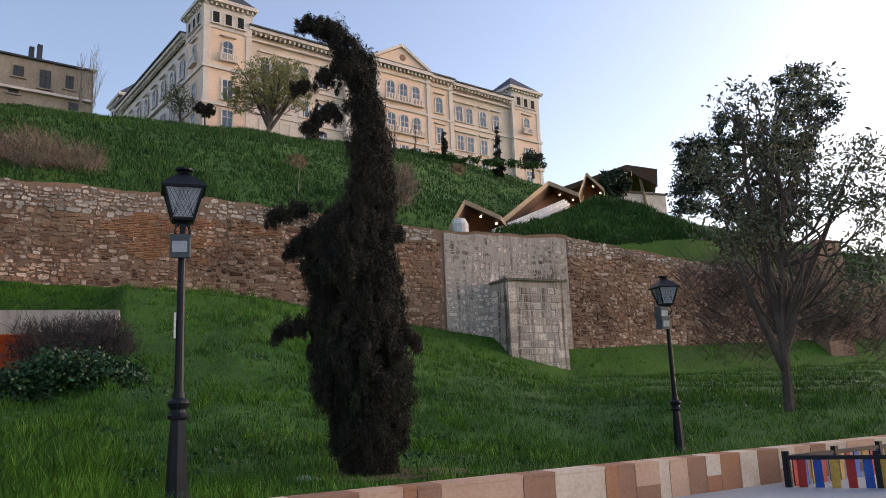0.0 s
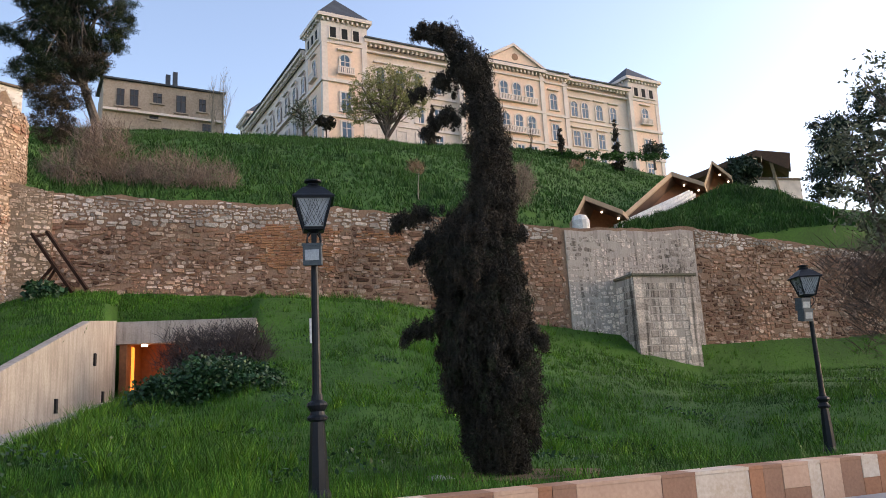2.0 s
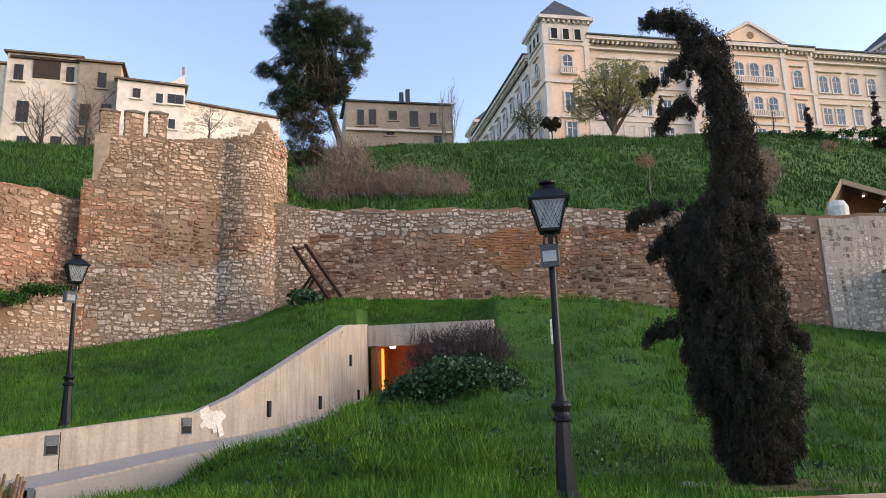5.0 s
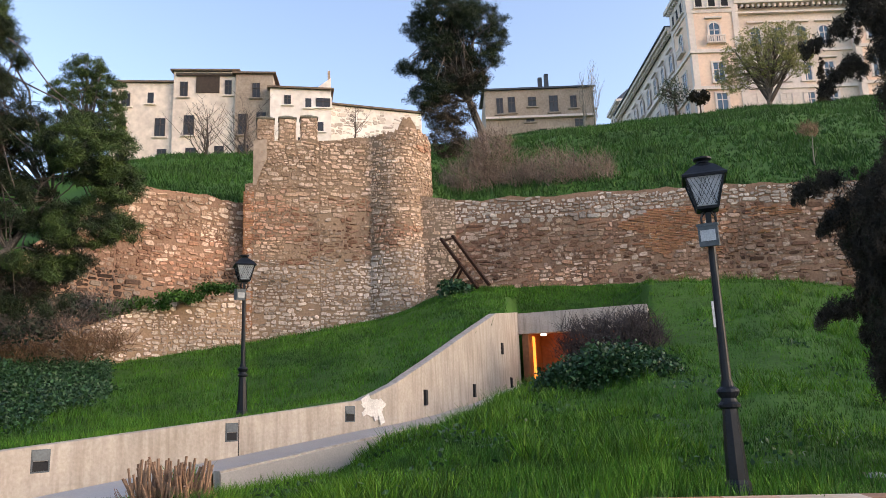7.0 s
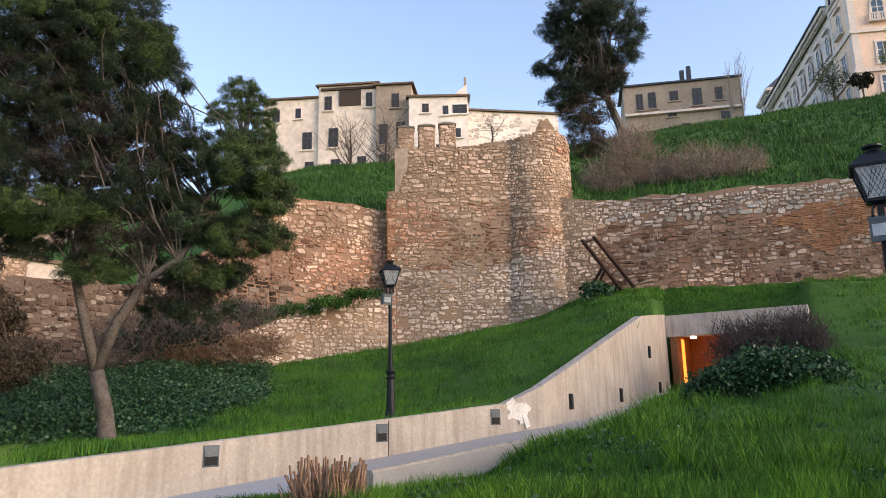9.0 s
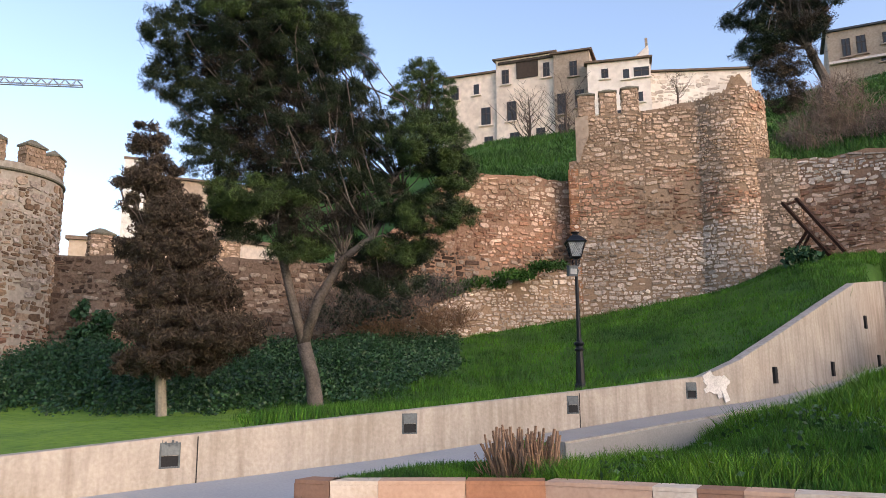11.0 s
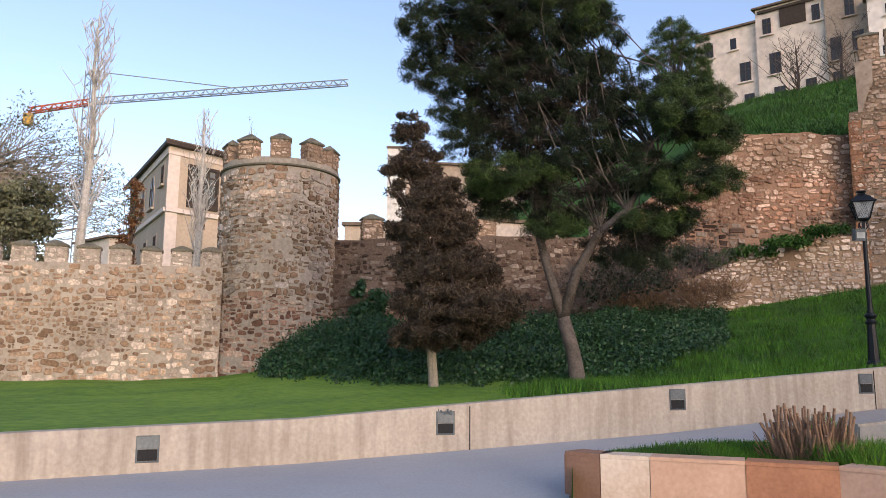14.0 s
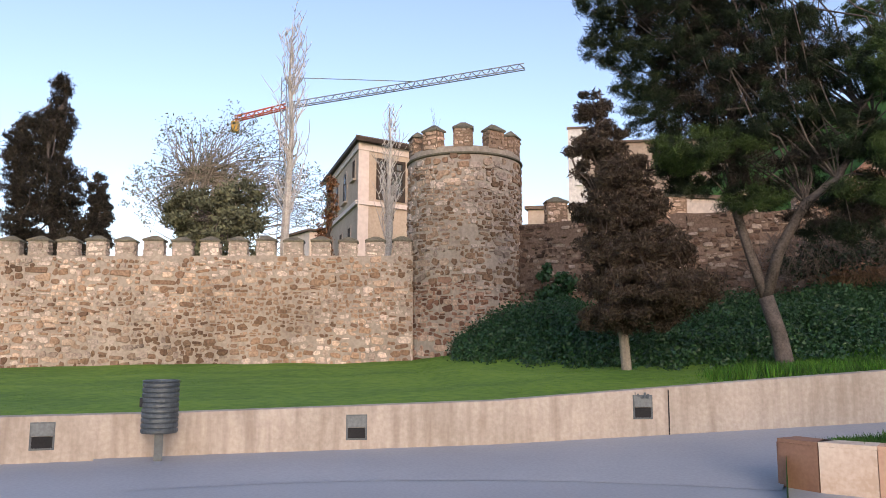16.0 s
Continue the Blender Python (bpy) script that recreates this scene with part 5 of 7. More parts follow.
# white house behind the wall between the towers, and a low range
m, L = face(85.0, 72, 83.6, 72)
block_house("white_house", m, L, 1.5, 2, 22.3, M_WHITE, "white plastered house behind the wall", [(1.2, 17.0, 18.6, 0.5)], pitch=0.4, eave=0.1)
m, L = face(88.2, 50, 80.0, 50)
block_house("low_house", m, L, 6, 2, 10.6, M_ASHLAR, "low tan house with a wall lantern", [(4.6, 6.6, 9.0, 1.0)], pitch=0.8, eave=0.2)
m, L = face(79.5, 46, 72.0, 49)
block_house("tan_house", m, L, 6, 2, 10.4, M_WORN, "tan weathered house seen between the merlons", [(2.0, 7.6, 9.4, 1.0), (5.2, 7.6, 9.4, 1.0)], pitch=0.8, eave=0.2)
m, L = face(83.5, 80, 70.0, 84)
block_house("tall_range", m, L, 8, 4, 23.0, M_PLASTER_B, "brown range of old houses up the hill", [(3, 20, 22, 1.2), (8, 20, 22, 1.2), (13, 19, 22, 1.2)], pitch=1.0)

# ---- tunnel portal ----
portal = thing("tunnel_portal", Matrix(), "concrete tunnel mouth glowing amber inside, set in the slope", "tunnel", kind="structure")
P0 = Vector((-15.9, 25.4, 0))
PM = Matrix.Translation(P0) @ pose(0, 0, 0, 0, 0, math.degrees(math.atan2(PORTAL_R[1] - 25.4, PORTAL_R[0] + 15.9)))
part("lintel", MB().box((-0.2, -0.05, 4.3), (4.9, 0.45, 5.1), PM), M_CONC_GREY, portal, "stained concrete lintel")
part("roof_slab", MB().box((-0.2, 0.45, 4.6), (4.9, 7.5, 5.0), PM), M_CONC_GREY, portal)
part("inner_wall", MB().box((0.12, 0.0, 2.0), (0.36, 7.5, 4.6), PM), M_CORTEN, portal)
part("inner_wall", MB().box((4.9, 0.0, 1.5), (5.2, 7.5, 4.6), PM), M_CORTEN, portal)
part("end_wall", MB().box((0.36, 2.4, 1.5), (4.9, 2.6, 4.6), PM), M_CORTEN, portal)
part("floor_slab", MB().box((0, -0.6, 2.0), (5, 7.4, 2.42), PM), M_PATH, portal)
# the lit stretch of the left inner wall, added as a glowing strip
part("lamp_strip", MB().box((0.37, 0.7, 2.5), (0.42, 1.0, 4.25), PM), M_AMBER, portal, "amber lamplight on the inner wall, put in as a glowing strip")
part("ceiling_lamp", MB().box((0.8, 0.3, 4.22), (1.0, 0.4, 4.29), PM), M_SPOT, portal)
_lamp = new("tunnel_lamp", bpy.data.lights.new("tunnel_lamp", "POINT"))
_lamp.data.energy, _lamp.data.color, _lamp.data.shadow_soft_size = 14, (1, 0.34, 0.07), 0.2
_lamp.location = PM @ Vector((1.5, 1.3, 3.9))

# ---- escalator canopies on the slope ----
esc = thing("escalator_canopy", Matrix(), "folded escalator canopy with warm soffits climbing the slope", "canopy")


def fold(a, b, c, width=2.6, th=0.3, drop=1.3):
    """A folded roof: two slabs from a up to the crest b and down to c, with a depth away from the viewer."""
    a, b, c = Vector(a), Vector(b), Vector(c)
    back = Vector((0.25, 1, 0)).normalized() * width
    for p, q, nm in ((a, b, "rising_slab"), (b, c, "falling_slab")):
        up = Vector((0, 0, th))
        mb = MB().add([p, q, q + back, p + back, p + up, q + up, q + back + up, p + back + up], [(3, 2, 1, 0), (4, 5, 6, 7), (0, 1, 5, 4), (1, 2, 6, 5), (2, 3, 7, 6), (3, 0, 4, 7)])
        part(nm, mb, M_CANOPY, esc)
        dp = Vector((0, 0, -0.02))
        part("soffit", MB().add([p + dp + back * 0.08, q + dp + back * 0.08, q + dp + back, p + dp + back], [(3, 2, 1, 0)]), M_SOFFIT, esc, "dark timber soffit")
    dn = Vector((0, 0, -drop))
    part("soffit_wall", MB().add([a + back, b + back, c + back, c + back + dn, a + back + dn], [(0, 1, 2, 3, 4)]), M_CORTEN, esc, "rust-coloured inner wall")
    for s in (0.3, 0.75):
        p = b.lerp(c, s) + back * 0.6 + Vector((0, 0, -0.14))
        part("spot_lamp", MB().lathe([(0.06, -0.04), (0.06, 0.04)], 8, Matrix.Translation(p)), M_SPOT, esc)


fold(polar(-1.1, 44, 11.2), polar(-2.4, 45.5, 13.2), polar(-5.1, 46.5, 12.3))
fold(polar(-5.0, 49, 12.5), polar(-8.9, 58, 17.5), polar(-11.1, 59, 16.6), 2.4, 0.34, 0.5)
fold(polar(-11.0, 60, 16.6), polar(-11.8, 62, 19.1), polar(-13.0, 63, 17.9), 2.4, 0.3, 0.6)
mb = MB()
for k, (o, w, dz) in enumerate(((0.0, 0.2, 0.35), (1.5, 0.14, 0.55), (3.0, 0.14, 0.65))):
    a, b = polar(-5.4 + o * 0.3, 47.0, 11.2), polar(-10.4 + o * 0.12, 58, 15.6)
    up, wd = Vector((0, 0, dz)), (b - a).cross(Vector((0, 0, 1))).normalized() * -w
    mb.add([a, b, b + wd, a + wd, a + up, b + up, b + wd + up, a + wd + up], [(3, 2, 1, 0), (4, 5, 6, 7), (0, 1, 5, 4), (1, 2, 6, 5), (2, 3, 7, 6), (3, 0, 4, 7)])
part("balustrade", mb, M_WHITE, esc, "pale escalator balustrades")
a, b = polar(-5.4, 47.0, 11.25), polar(-10.4, 58, 15.65)
wd, up = (b - a).cross(Vector((0, 0, 1))).normalized() * -1.9, Vector((0, 0, 0.12))
part("steps", MB().add([a, b, b + wd, a + wd, a + up, b + up, b + wd + up, a + wd + up], [(3, 2, 1, 0), (4, 5, 6, 7), (0, 1, 5, 4), (1, 2, 6, 5), (2, 3, 7, 6), (3, 0, 4, 7)]), M_GREYMETAL, esc, "dark metal escalator steps")
part("entrance_wall", MB().lathe([(0.55, 9.5), (0.55, 11.7), (0.4, 12.0), (0.1, 12.1)], 14, Matrix.Translation(polar(-1.9, 44.5))), M_WHITE, esc)
mb = MB()
mb.add([polar(-9.6, 80, 22.6), polar(-14.8, 74, 22.6), polar(-16.8, 74, 20.9), polar(-16.7, 84, 22.6), polar(-13, 84, 23.6), polar(-10.6, 84, 22.6)], [(0, 1, 4, 5), (1, 2, 3, 4)])
mb.add([polar(-9.6, 80, 23.1), polar(-14.8, 74, 23.2), polar(-17.0, 74, 22.4), polar(-16.9, 84, 23.2), polar(-13, 84, 24.2), polar(-10.6, 84, 23.2)], [(5, 4, 1, 0), (4, 3, 2, 1)])
mb.add([polar(-9.6, 80, 22.6), polar(-14.8, 74, 22.6), polar(-16.8, 74, 20.9), polar(-17.0, 74, 22.4), polar(-14.8, 74, 23.2), polar(-9.6, 80, 23.1)], [(0, 1, 4, 5), (1, 2, 3, 4)])
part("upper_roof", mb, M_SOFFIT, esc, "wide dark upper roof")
for az in (-15.2, -16.2):
    part("column", MB().tube([polar(az, 76, 16.5), polar(az + 0.5, 75, 22.3)], [0.16, 0.16], 8), M_CANOPY, esc)
m, L = face(-13.4, 73, -17.4, 77)
block_house("terrace_house", m, L, 5, 12, 20.4, M_PLASTER, "pale retaining terrace below the upper roof", [(L - 1, 17.2, 18.4, 0.5)], pitch=0.2, eave=0.05)

# ---- tower crane ----
crane = thing("tower_crane", Matrix(), "far tower crane with grey jib and red counter-jib", "crane")


def lattice(a, b, w, h, r, n, material, name):
    a, b = Vector(a), Vector(b)
    d = (b - a).normalized()
    sd = d.cross(Vector((0, 0, 1))).normalized() if abs(d.z) < 0.9 else Vector((1, 0, 0))
    up = sd.cross(d)
    mb = MB()
    ch = [(-sd * w / 2), (sd * w / 2), (up * h)]
    for c in ch:
        mb.tube([a + c, b + c], [r, r], 4)
    for i in range(n):
        p, q = a.lerp(b, i / n), a.lerp(b, (i + 0.5) / n)
        s = a.lerp(b, (i + 1) / n)
        for c in ch[:2]:
            mb.tube([p + c, q + ch[2]], [r * 0.6] * 2, 4)
            mb.tube([q + ch[2], s + c], [r * 0.6] * 2, 4)
    part(name, mb, material, crane)


tip, mast, tail = polar(88.0, 185, 1.48 + 185 * 0.376), polar(106.2, 200, 1.48 + 200 * 0.315), polar(109.9, 203, 1.48 + 203 * 0.293)
lattice(mast, tip, 1.2, 1.5, 0.16, 26, M_CRANE_W, "jib")
lattice(mast, tail, 1.4, 1.3, 0.22, 6, M_CRANE_R, "counter_jib")
lattice(polar(106.2, 200, 0), polar(106.2, 200, 73), 1.6, 1.6, 0.15, 26, M_CRANE_W, "mast")
part("tie_bar", MB().tube([polar(106.2, 200, 72.9), mast.lerp(tip, 0.55) + Vector((0, 0, 1.5))], [0.12, 0.12], 4), M_CRANE_W, crane)
part("counterweight", MB().box((-0.9, -0.9, -3.0), (0.9, 0.9, -0.2), Matrix.Translation(tail)), M_YELLOW, crane)

# ---- street furniture ----


def street_lamp(at, turn, boxes, sticker=False, lean=0.0):
    e = thing("street_lamp", Matrix.Translation(at) @ pose(0, 0, 0, lean, 0, turn), "black cast-iron lantern lamp post with a small floodlight box", "street lamp", "park lanterns")
    mb = MB()
    mb.lathe([(0.17, -0.3), (0.17, 0.05), (0.15, 0.1), (0.14, 0.16), (0.12, 0.2), (0.105, 0.6), (0.085, 0.95), (0.08, 0.99)], 8)
    part("base", mb, M_IRON, e)
    part("collar", MB().lathe([(0.085, 0.98), (0.12, 1.0), (0.125, 1.03), (0.095, 1.06), (0.085, 1.1), (0.11, 1.13), (0.13, 1.17), (0.12, 1.2), (0.075, 1.23), (0.065, 1.3)], 14), M_IRON, e)
    part("pole", MB().lathe([(0.058, 1.28), (0.05, 2.0), (0.042, 3.08)], 12), M_IRON, e)
    part("pole_ring", MB().lathe([(0.05, 2.96), (0.06, 2.98), (0.06, 3.02), (0.05, 3.05)], 12), M_IRON, e)
    lan = part("lantern", MB().lathe([(0.04, 3.08), (0.05, 3.3), (0.18, 3.33), (0.19, 3.36)], 4, pose(0, 0, 0, 0, 0, 45)), M_IRON, e)
    mb = MB()
    for k in range(4):
        a = math.pi / 2 * k + math.pi / 4
        c, s = math.cos(a), math.sin(a)
        mb.tube([(0.04 * c, 0.04 * s, 3.1), (0.12 * c, 0.12 * s, 3.18), (0.11 * c, 0.11 * s, 3.27), (0.04 * c, 0.04 * s, 3.33)], [0.012] * 4, 5)
        mb.tube([(0.175 * c, 0.175 * s, 3.35), (0.31 * c, 0.31 * s, 3.72)], [0.016, 0.016], 4)
    part("bracket", mb, M_IRON, lan)
    part("lantern_glass", MB().lathe([(0.16, 3.37), (0.295, 3.71)], 4, pose(0, 0, 0, 0, 0, 45)), M_LANTERN, lan, "frosted tapering glass panes")
    part("hood", MB().lathe([(0.36, 3.71), (0.37, 3.735), (0.33, 3.76), (0.2, 3.86), (0.1, 3.91), (0.09, 3.94)], 4, pose(0, 0, 0, 0, 0, 45)), M_IRON, lan)
    part("finial", MB().lathe([(0.09, 3.92), (0.05, 3.95), (0.11, 3.97), (0.11, 3.99), (0.02, 4.01)], 12), M_IRON, lan)
    mb = MB()
    for k in range(4):
        r = pose(0, 0, 0, 0, 0, 90 * k)
        for i in range(-4, 5):
            for sgn in (-1, 1):
                x0, x1 = i * 0.05, i * 0.05 + sgn * 0.17
                pts = []
                for q in (0, 1):
                    x = x0 if q == 0 else x1
                    z = 3.38 + 0.32 * q
                    lim = 0.113 + (0.208 - 0.113) * q
                    pts.append(r @ Vector((max(-lim, min(lim, x)), -lim - 0.004, z)))
                mb.tube(pts, [0.003, 0.003], 3)
    part("mesh_guard", mb, M_IRON, lan, "diamond mesh over the panes")
    for x, y, z, sx, rz in boxes:
        m = Matrix.Translation((x, y, z)) @ pose(0, 0, 0, 8, 0, rz)
        b = part("floodlight_box", MB().box((-sx / 2, -0.1, -0.13), (sx / 2, 0.08, 0.13), m).box((-sx / 2 - 0.01, -0.11, 0.11), (sx / 2 + 0.01, 0.09, 0.14), m), M_GREYMETAL, e)
        part("lens", MB().box((-sx * 0.38, -0.112, -0.07), (sx * 0.38, -0.1, 0.06), m), M_LANTERN, b, "pale glass lens")
    if sticker:
        part("white_sign", MB().box((-0.075, -0.06, 1.92), (-0.05, 0.0, 2.22)), M_WHITE, e, "narrow white plate")
    return e


p = polar(18.6, 9.55)
street_lamp((p.x, p.y, 0.42), 20, [(-0.02, -0.12, 3.0, 0.22, -8)], True)
p = polar(-16.65, 18.0)
street_lamp((p.x, p.y, 0.06), 10, [(-0.16, -0.05, 3.15, 0.24, 20), (-0.14, -0.05, 2.92, 0.24, 20)])
p = polar(52.4, 19.5)
street_lamp((p.x, p.y, 1.5), 60, [(-0.12, -0.08, 2.98, 0.22, 15)])

# wall lights set in the concrete wall
for az, zm in ((122.0, 0.34), (101.9, 0.37), (81.6, 0.63), (65.1, 0.96), (53.2, 1.24), (44.87, 1.51)):
    c = cross(BENCH, az)
    q0, q1 = cross(BENCH, az + 0.6), cross(BENCH, az - 0.6)
    a, b = polar(az + 0.6, q0[0]), polar(az - 0.6, q1[0])
    rz = math.degrees(math.atan2((b - a).y, (b - a).x))
    m = Matrix.Translation(polar(az, c[0])) @ pose(0, 0, 0, 0, 0, rz)
    e = thing("wall_light", Matrix(), "grey recessed metal wall light in the concrete wall", "wall light", "path wall lights")
    w, h = 0.15, 0.18
    mb = MB()
    mb.box((-w, -0.012, zm + h - 0.025), (w, 0.03, zm + h), m).box((-w, -0.012, zm - h), (w, 0.03, zm - h + 0.025), m)
    mb.box((-w, -0.012, zm - h + 0.025), (-w + 0.025, 0.03, zm + h - 0.025), m).box((w - 0.025, -0.012, zm - h + 0.025), (w, 0.03, zm + h - 0.025), m)
    part("frame", mb, M_GREYMETAL, e)
    part("recess", MB().box((-w + 0.025, -0.006, zm - h + 0.025), (w - 0.025, 0.0, zm - 0.005), m), M_BLACK, e, "dark open recess")
    part("cover", MB().add([m @ Vector(v) for v in ((-w + 0.02, -0.03, zm), (w - 0.02, -0.03, zm), (w - 0.02, -0.012, zm + h - 0.02), (-w + 0.02, -0.012, zm + h - 0.02), (-w + 0.02, 0, zm), (w - 0.02, 0, zm), (w - 0.02, 0, zm + h - 0.02), (-w + 0.02, 0, zm + h - 0.02))], [(0, 1, 2, 3), (0, 4, 5, 1), (1, 5, 6, 2), (3, 7, 4, 0)]), M_GREYMETAL, e)
for az, zm in ((39.3, 1.87), (35.64, 2.08), (32.82, 2.4), (33.39, 3.59)):
    c = cross(BENCH, az)
    m = Matrix.Translation(polar(az, c[0] - 0.02, zm)) @ pose(0, 0, 0, 0, 0, 108 - 180)
    tagged(part("slot_light", MB().box((-0.085, -0.03, -0.2), (0.085, 0.05, 0.2), m), M_BLACK), "narrow dark slot light in the tall wall", "wall light", "slot lights")
# expansion joints of the wall
for az in (79.83, 52.7):
    c = cross(BENCH, az)
    m = Matrix.Translation(polar(az, c[0] - 0.005)) @ pose(0, 0, 0, 0, 0, az)
    part("joint", MB().box((-0.008, -0.008, c[1]), (0.008, 0.02, c[2] - 0.04), m), M_BLACK, bench_wall, "dark expansion joint")
# whitewashed patch over scrawled paint
mb = MB()
_ring = []
for k in range(22):
    a = 2 * math.pi * k / 22
    r = 1 + 0.14 * math.sin(3 * a + 1) + 0.12 * math.sin(7 * a)
    _ring.append((0.34 * r * math.cos(a), 0.2 * r * math.sin(a) + 0.1))
m = Matrix.Translation(polar(43.2, cross(BENCH, 43.2)[0] - 0.03, 1.56)) @ pose(0, 0, 0, 0, 0, 82)
mb.prism(_ring, -0.01, 0.012, m @ pose(0, 0, 0, 90, 0, 0))
for x0, z0, x1, z1, t_ in ((-0.3, 0.0, -0.26, -0.1, 0.05), (0.16, 0.05, 0.3, -0.3, 0.07), (0.02, 0.1, 0.1, -0.22, 0.06), (-0.34, 0.22, -0.1, 0.34, 0.06), (0.2, 0.26, 0.36, 0.12, 0.05)):
    v = Vector((x1 - x0, 0, z1 - z0))
    mb.box((0, -0.016, -t_), (v.length, 0.01, t_), m @ Matrix.Translation((x0, 0, z0)) @ pose(0, 0, 0, 0, -math.degrees(math.atan2(v.z, v.x)), 0))
part("paint_patch", mb, M_WHITE, bench_wall, "brushed white paint patch")
m2 = Matrix.Translation(polar(81.6, cross(BENCH, 81.6)[0] - 0.03, 0.8)) @ pose(0, 0, 0, 0, 0, 78)
mb = MB()
for k in range(5):
    mb.box((-0.13 + k * 0.05, -0.012, -0.04 + 0.02 * (k % 2)), (-0.1 + k * 0.05, -0.004, 0.05 - 0.02 * (k % 3)), m2)
part("scrawl", mb, M_GREYMETAL, bench_wall, "faded scrawled marks")

# litter bin
p = Vector((-10.32, -4.84, 0))
binn = thing("litter_bin", Matrix.Translation((p.x, p.y, 0)) @ pose(0, 0, 0, 0, 0, 114), "grey ribbed metal litter bin on a post", "litter bin")
prof = []
for k in range(10):
    z = 0.38 + 0.066 * k
    prof += [(0.222, z), (0.236, z + 0.017), (0.236, z + 0.049), (0.222, z + 0.066)]
part("drum", MB().lathe([(0.05, 0.38)] + prof + [(0.236, 1.045), (0.24, 1.065), (0.22, 1.07), (0.2, 0.99)], 28), M_GREYMETAL, binn, "ribbed grey drum", smooth=False)
part("post", MB().box((-0.055, -0.05, 0), (0.055, 0.05, 0.4)), M_GREYMETAL, binn)
part("foot_plate", MB().box((-0.12, -0.1, 0), (0.12, 0.1, 0.015)), M_GREYMETAL, binn)
part("latch", MB().box((-0.26, -0.05, 0.72), (-0.2, 0.05, 0.84)), M_IRON, binn)

# planter wall blocks
LF = offset([(*p, 0) for p in LW], 0.025)
_cum = [0.0]
for a, b in zip(LF, LF[1:]):
    _cum.append(_cum[-1] + math.hypot(b[0] - a[0], b[1] - a[1]))


def along(d):
    """A place on the planter wall's face at a distance from its end."""
    return Vector((float(np.interp(d, _cum, [p[0] for p in LF])), float(np.interp(d, _cum, [p[1] for p in LF])), 0))


runs = [(0.47, "b"), (1.02, "w"), (2.01, "p"), (2.92, "t"), (4.1, "p"), (4.55, "w"), (5.0, "b")]
d_, k = 5.0, 0
while d_ < 11.2:
    d_ += gt0.uniform(0.4, 0.95)
    runs.append((min(d_, 11.33), "pwbpt"[k % 5]))
    k += 1
runs += [(11.65, "b"), (12.85, "p"), (13.36, "b"), (14.21, "w"), (14.44, "t"), (14.76, "b"), (15.21, "p"), (15.42, "w"), (15.78, "p"), (16.16, "b"), (16.47, "w"), (16.9, "t"), (17.3, "w"), (17.8, "b"), (18.2, "w"), (18.6, "p"), (19.0, "b")]
while runs[-1][0] < 30:
    runs.append((runs[-1][0] + gt0.uniform(0.35, 0.9), "wtpbwp"[len(runs) % 6]))
tone = {"b": M_BROWNBLK, "w": M_WHITEBLK, "p": M_PINKBLK, "t": M_TERRA}
d0 = 0.0
for i, (d1, c_) in enumerate(runs):
    if d1 - d0 < 0.05:
        continue
    a, b = along(d0), along(d1)
    L = (b - a).length
    m = Matrix.Translation(a) @ pose(0, 0, 0, 0, 0, math.degrees(math.atan2(b.y - a.y, b.x - a.x)))
    low = 0.0
    if i % 4 == 3 and i > 7:
        low = gt0.uniform(0.14, 0.24)
        part("facing_block", MB().box((0.004, -0.02, 0), (L - 0.004, 0.06, low - 0.004), m), tone["tpb"[i % 3]], low_wall)
    part("facing_block", MB().box((0.004, -0.02 - 0.005 * (i % 2), low), (L - 0.004, 0.06, LOW_TOP - 0.045), m), tone[c_], low_wall)
    part("coping_slab", MB().box((0.002, -0.028, LOW_TOP - 0.042), (L - 0.002, 0.34, LOW_TOP), m), tone[c_], low_wall)
    d0 = d1
m = Matrix.Translation((-9.25, 2.76, 0)) @ pose(0, 0, 0, 0, 0, 36.5 + 90)
part("end_block", MB().box((-0.02, 0.0, 0), (0.34, 0.03, LOW_TOP - 0.045), m), M_BROWNBLK, low_wall)

# playground fence
fence = thing("playground_fence", Matrix(), "low playground fence with red, yellow and blue boards", "fence")
F0 = polar(-23.35, 13.0)
for d0, d1, n in ((F0, polar(-38, 13.2), 16), (F0, polar(-36, 19.0), 34)):
    v = (d1 - d0)
    L = v.length
    v.normalize()
    m = Matrix.Translation((d0.x, d0.y, 0)) @ pose(0, 0, 0, 0, 0, math.degrees(math.atan2(v.y, v.x)))
    part("rail", MB().box((0, -0.03, 0.4), (L, 0.03, 0.46), m), M_IRON, fence)
    part("rail", MB().box((0, -0.03, -0.12), (L, 0.03, -0.07), m), M_IRON, fence)
    for k in range(int(L / 1.2) + 1):
        part("post", MB().box((k * 1.2 - 0.04, -0.04, -0.3), (k * 1.2 + 0.04, 0.04, 0.52), m), M_IRON, fence)
    x, k = 0.14, 0
    while x < L - 0.1:
        part("board", MB().box((x, -0.012, -0.07), (x + 0.12, 0.012, 0.4), m), (M_RED, M_BLUE, M_YELLOW)[k % 3], fence)
        x, k = x + 0.22, k + 1

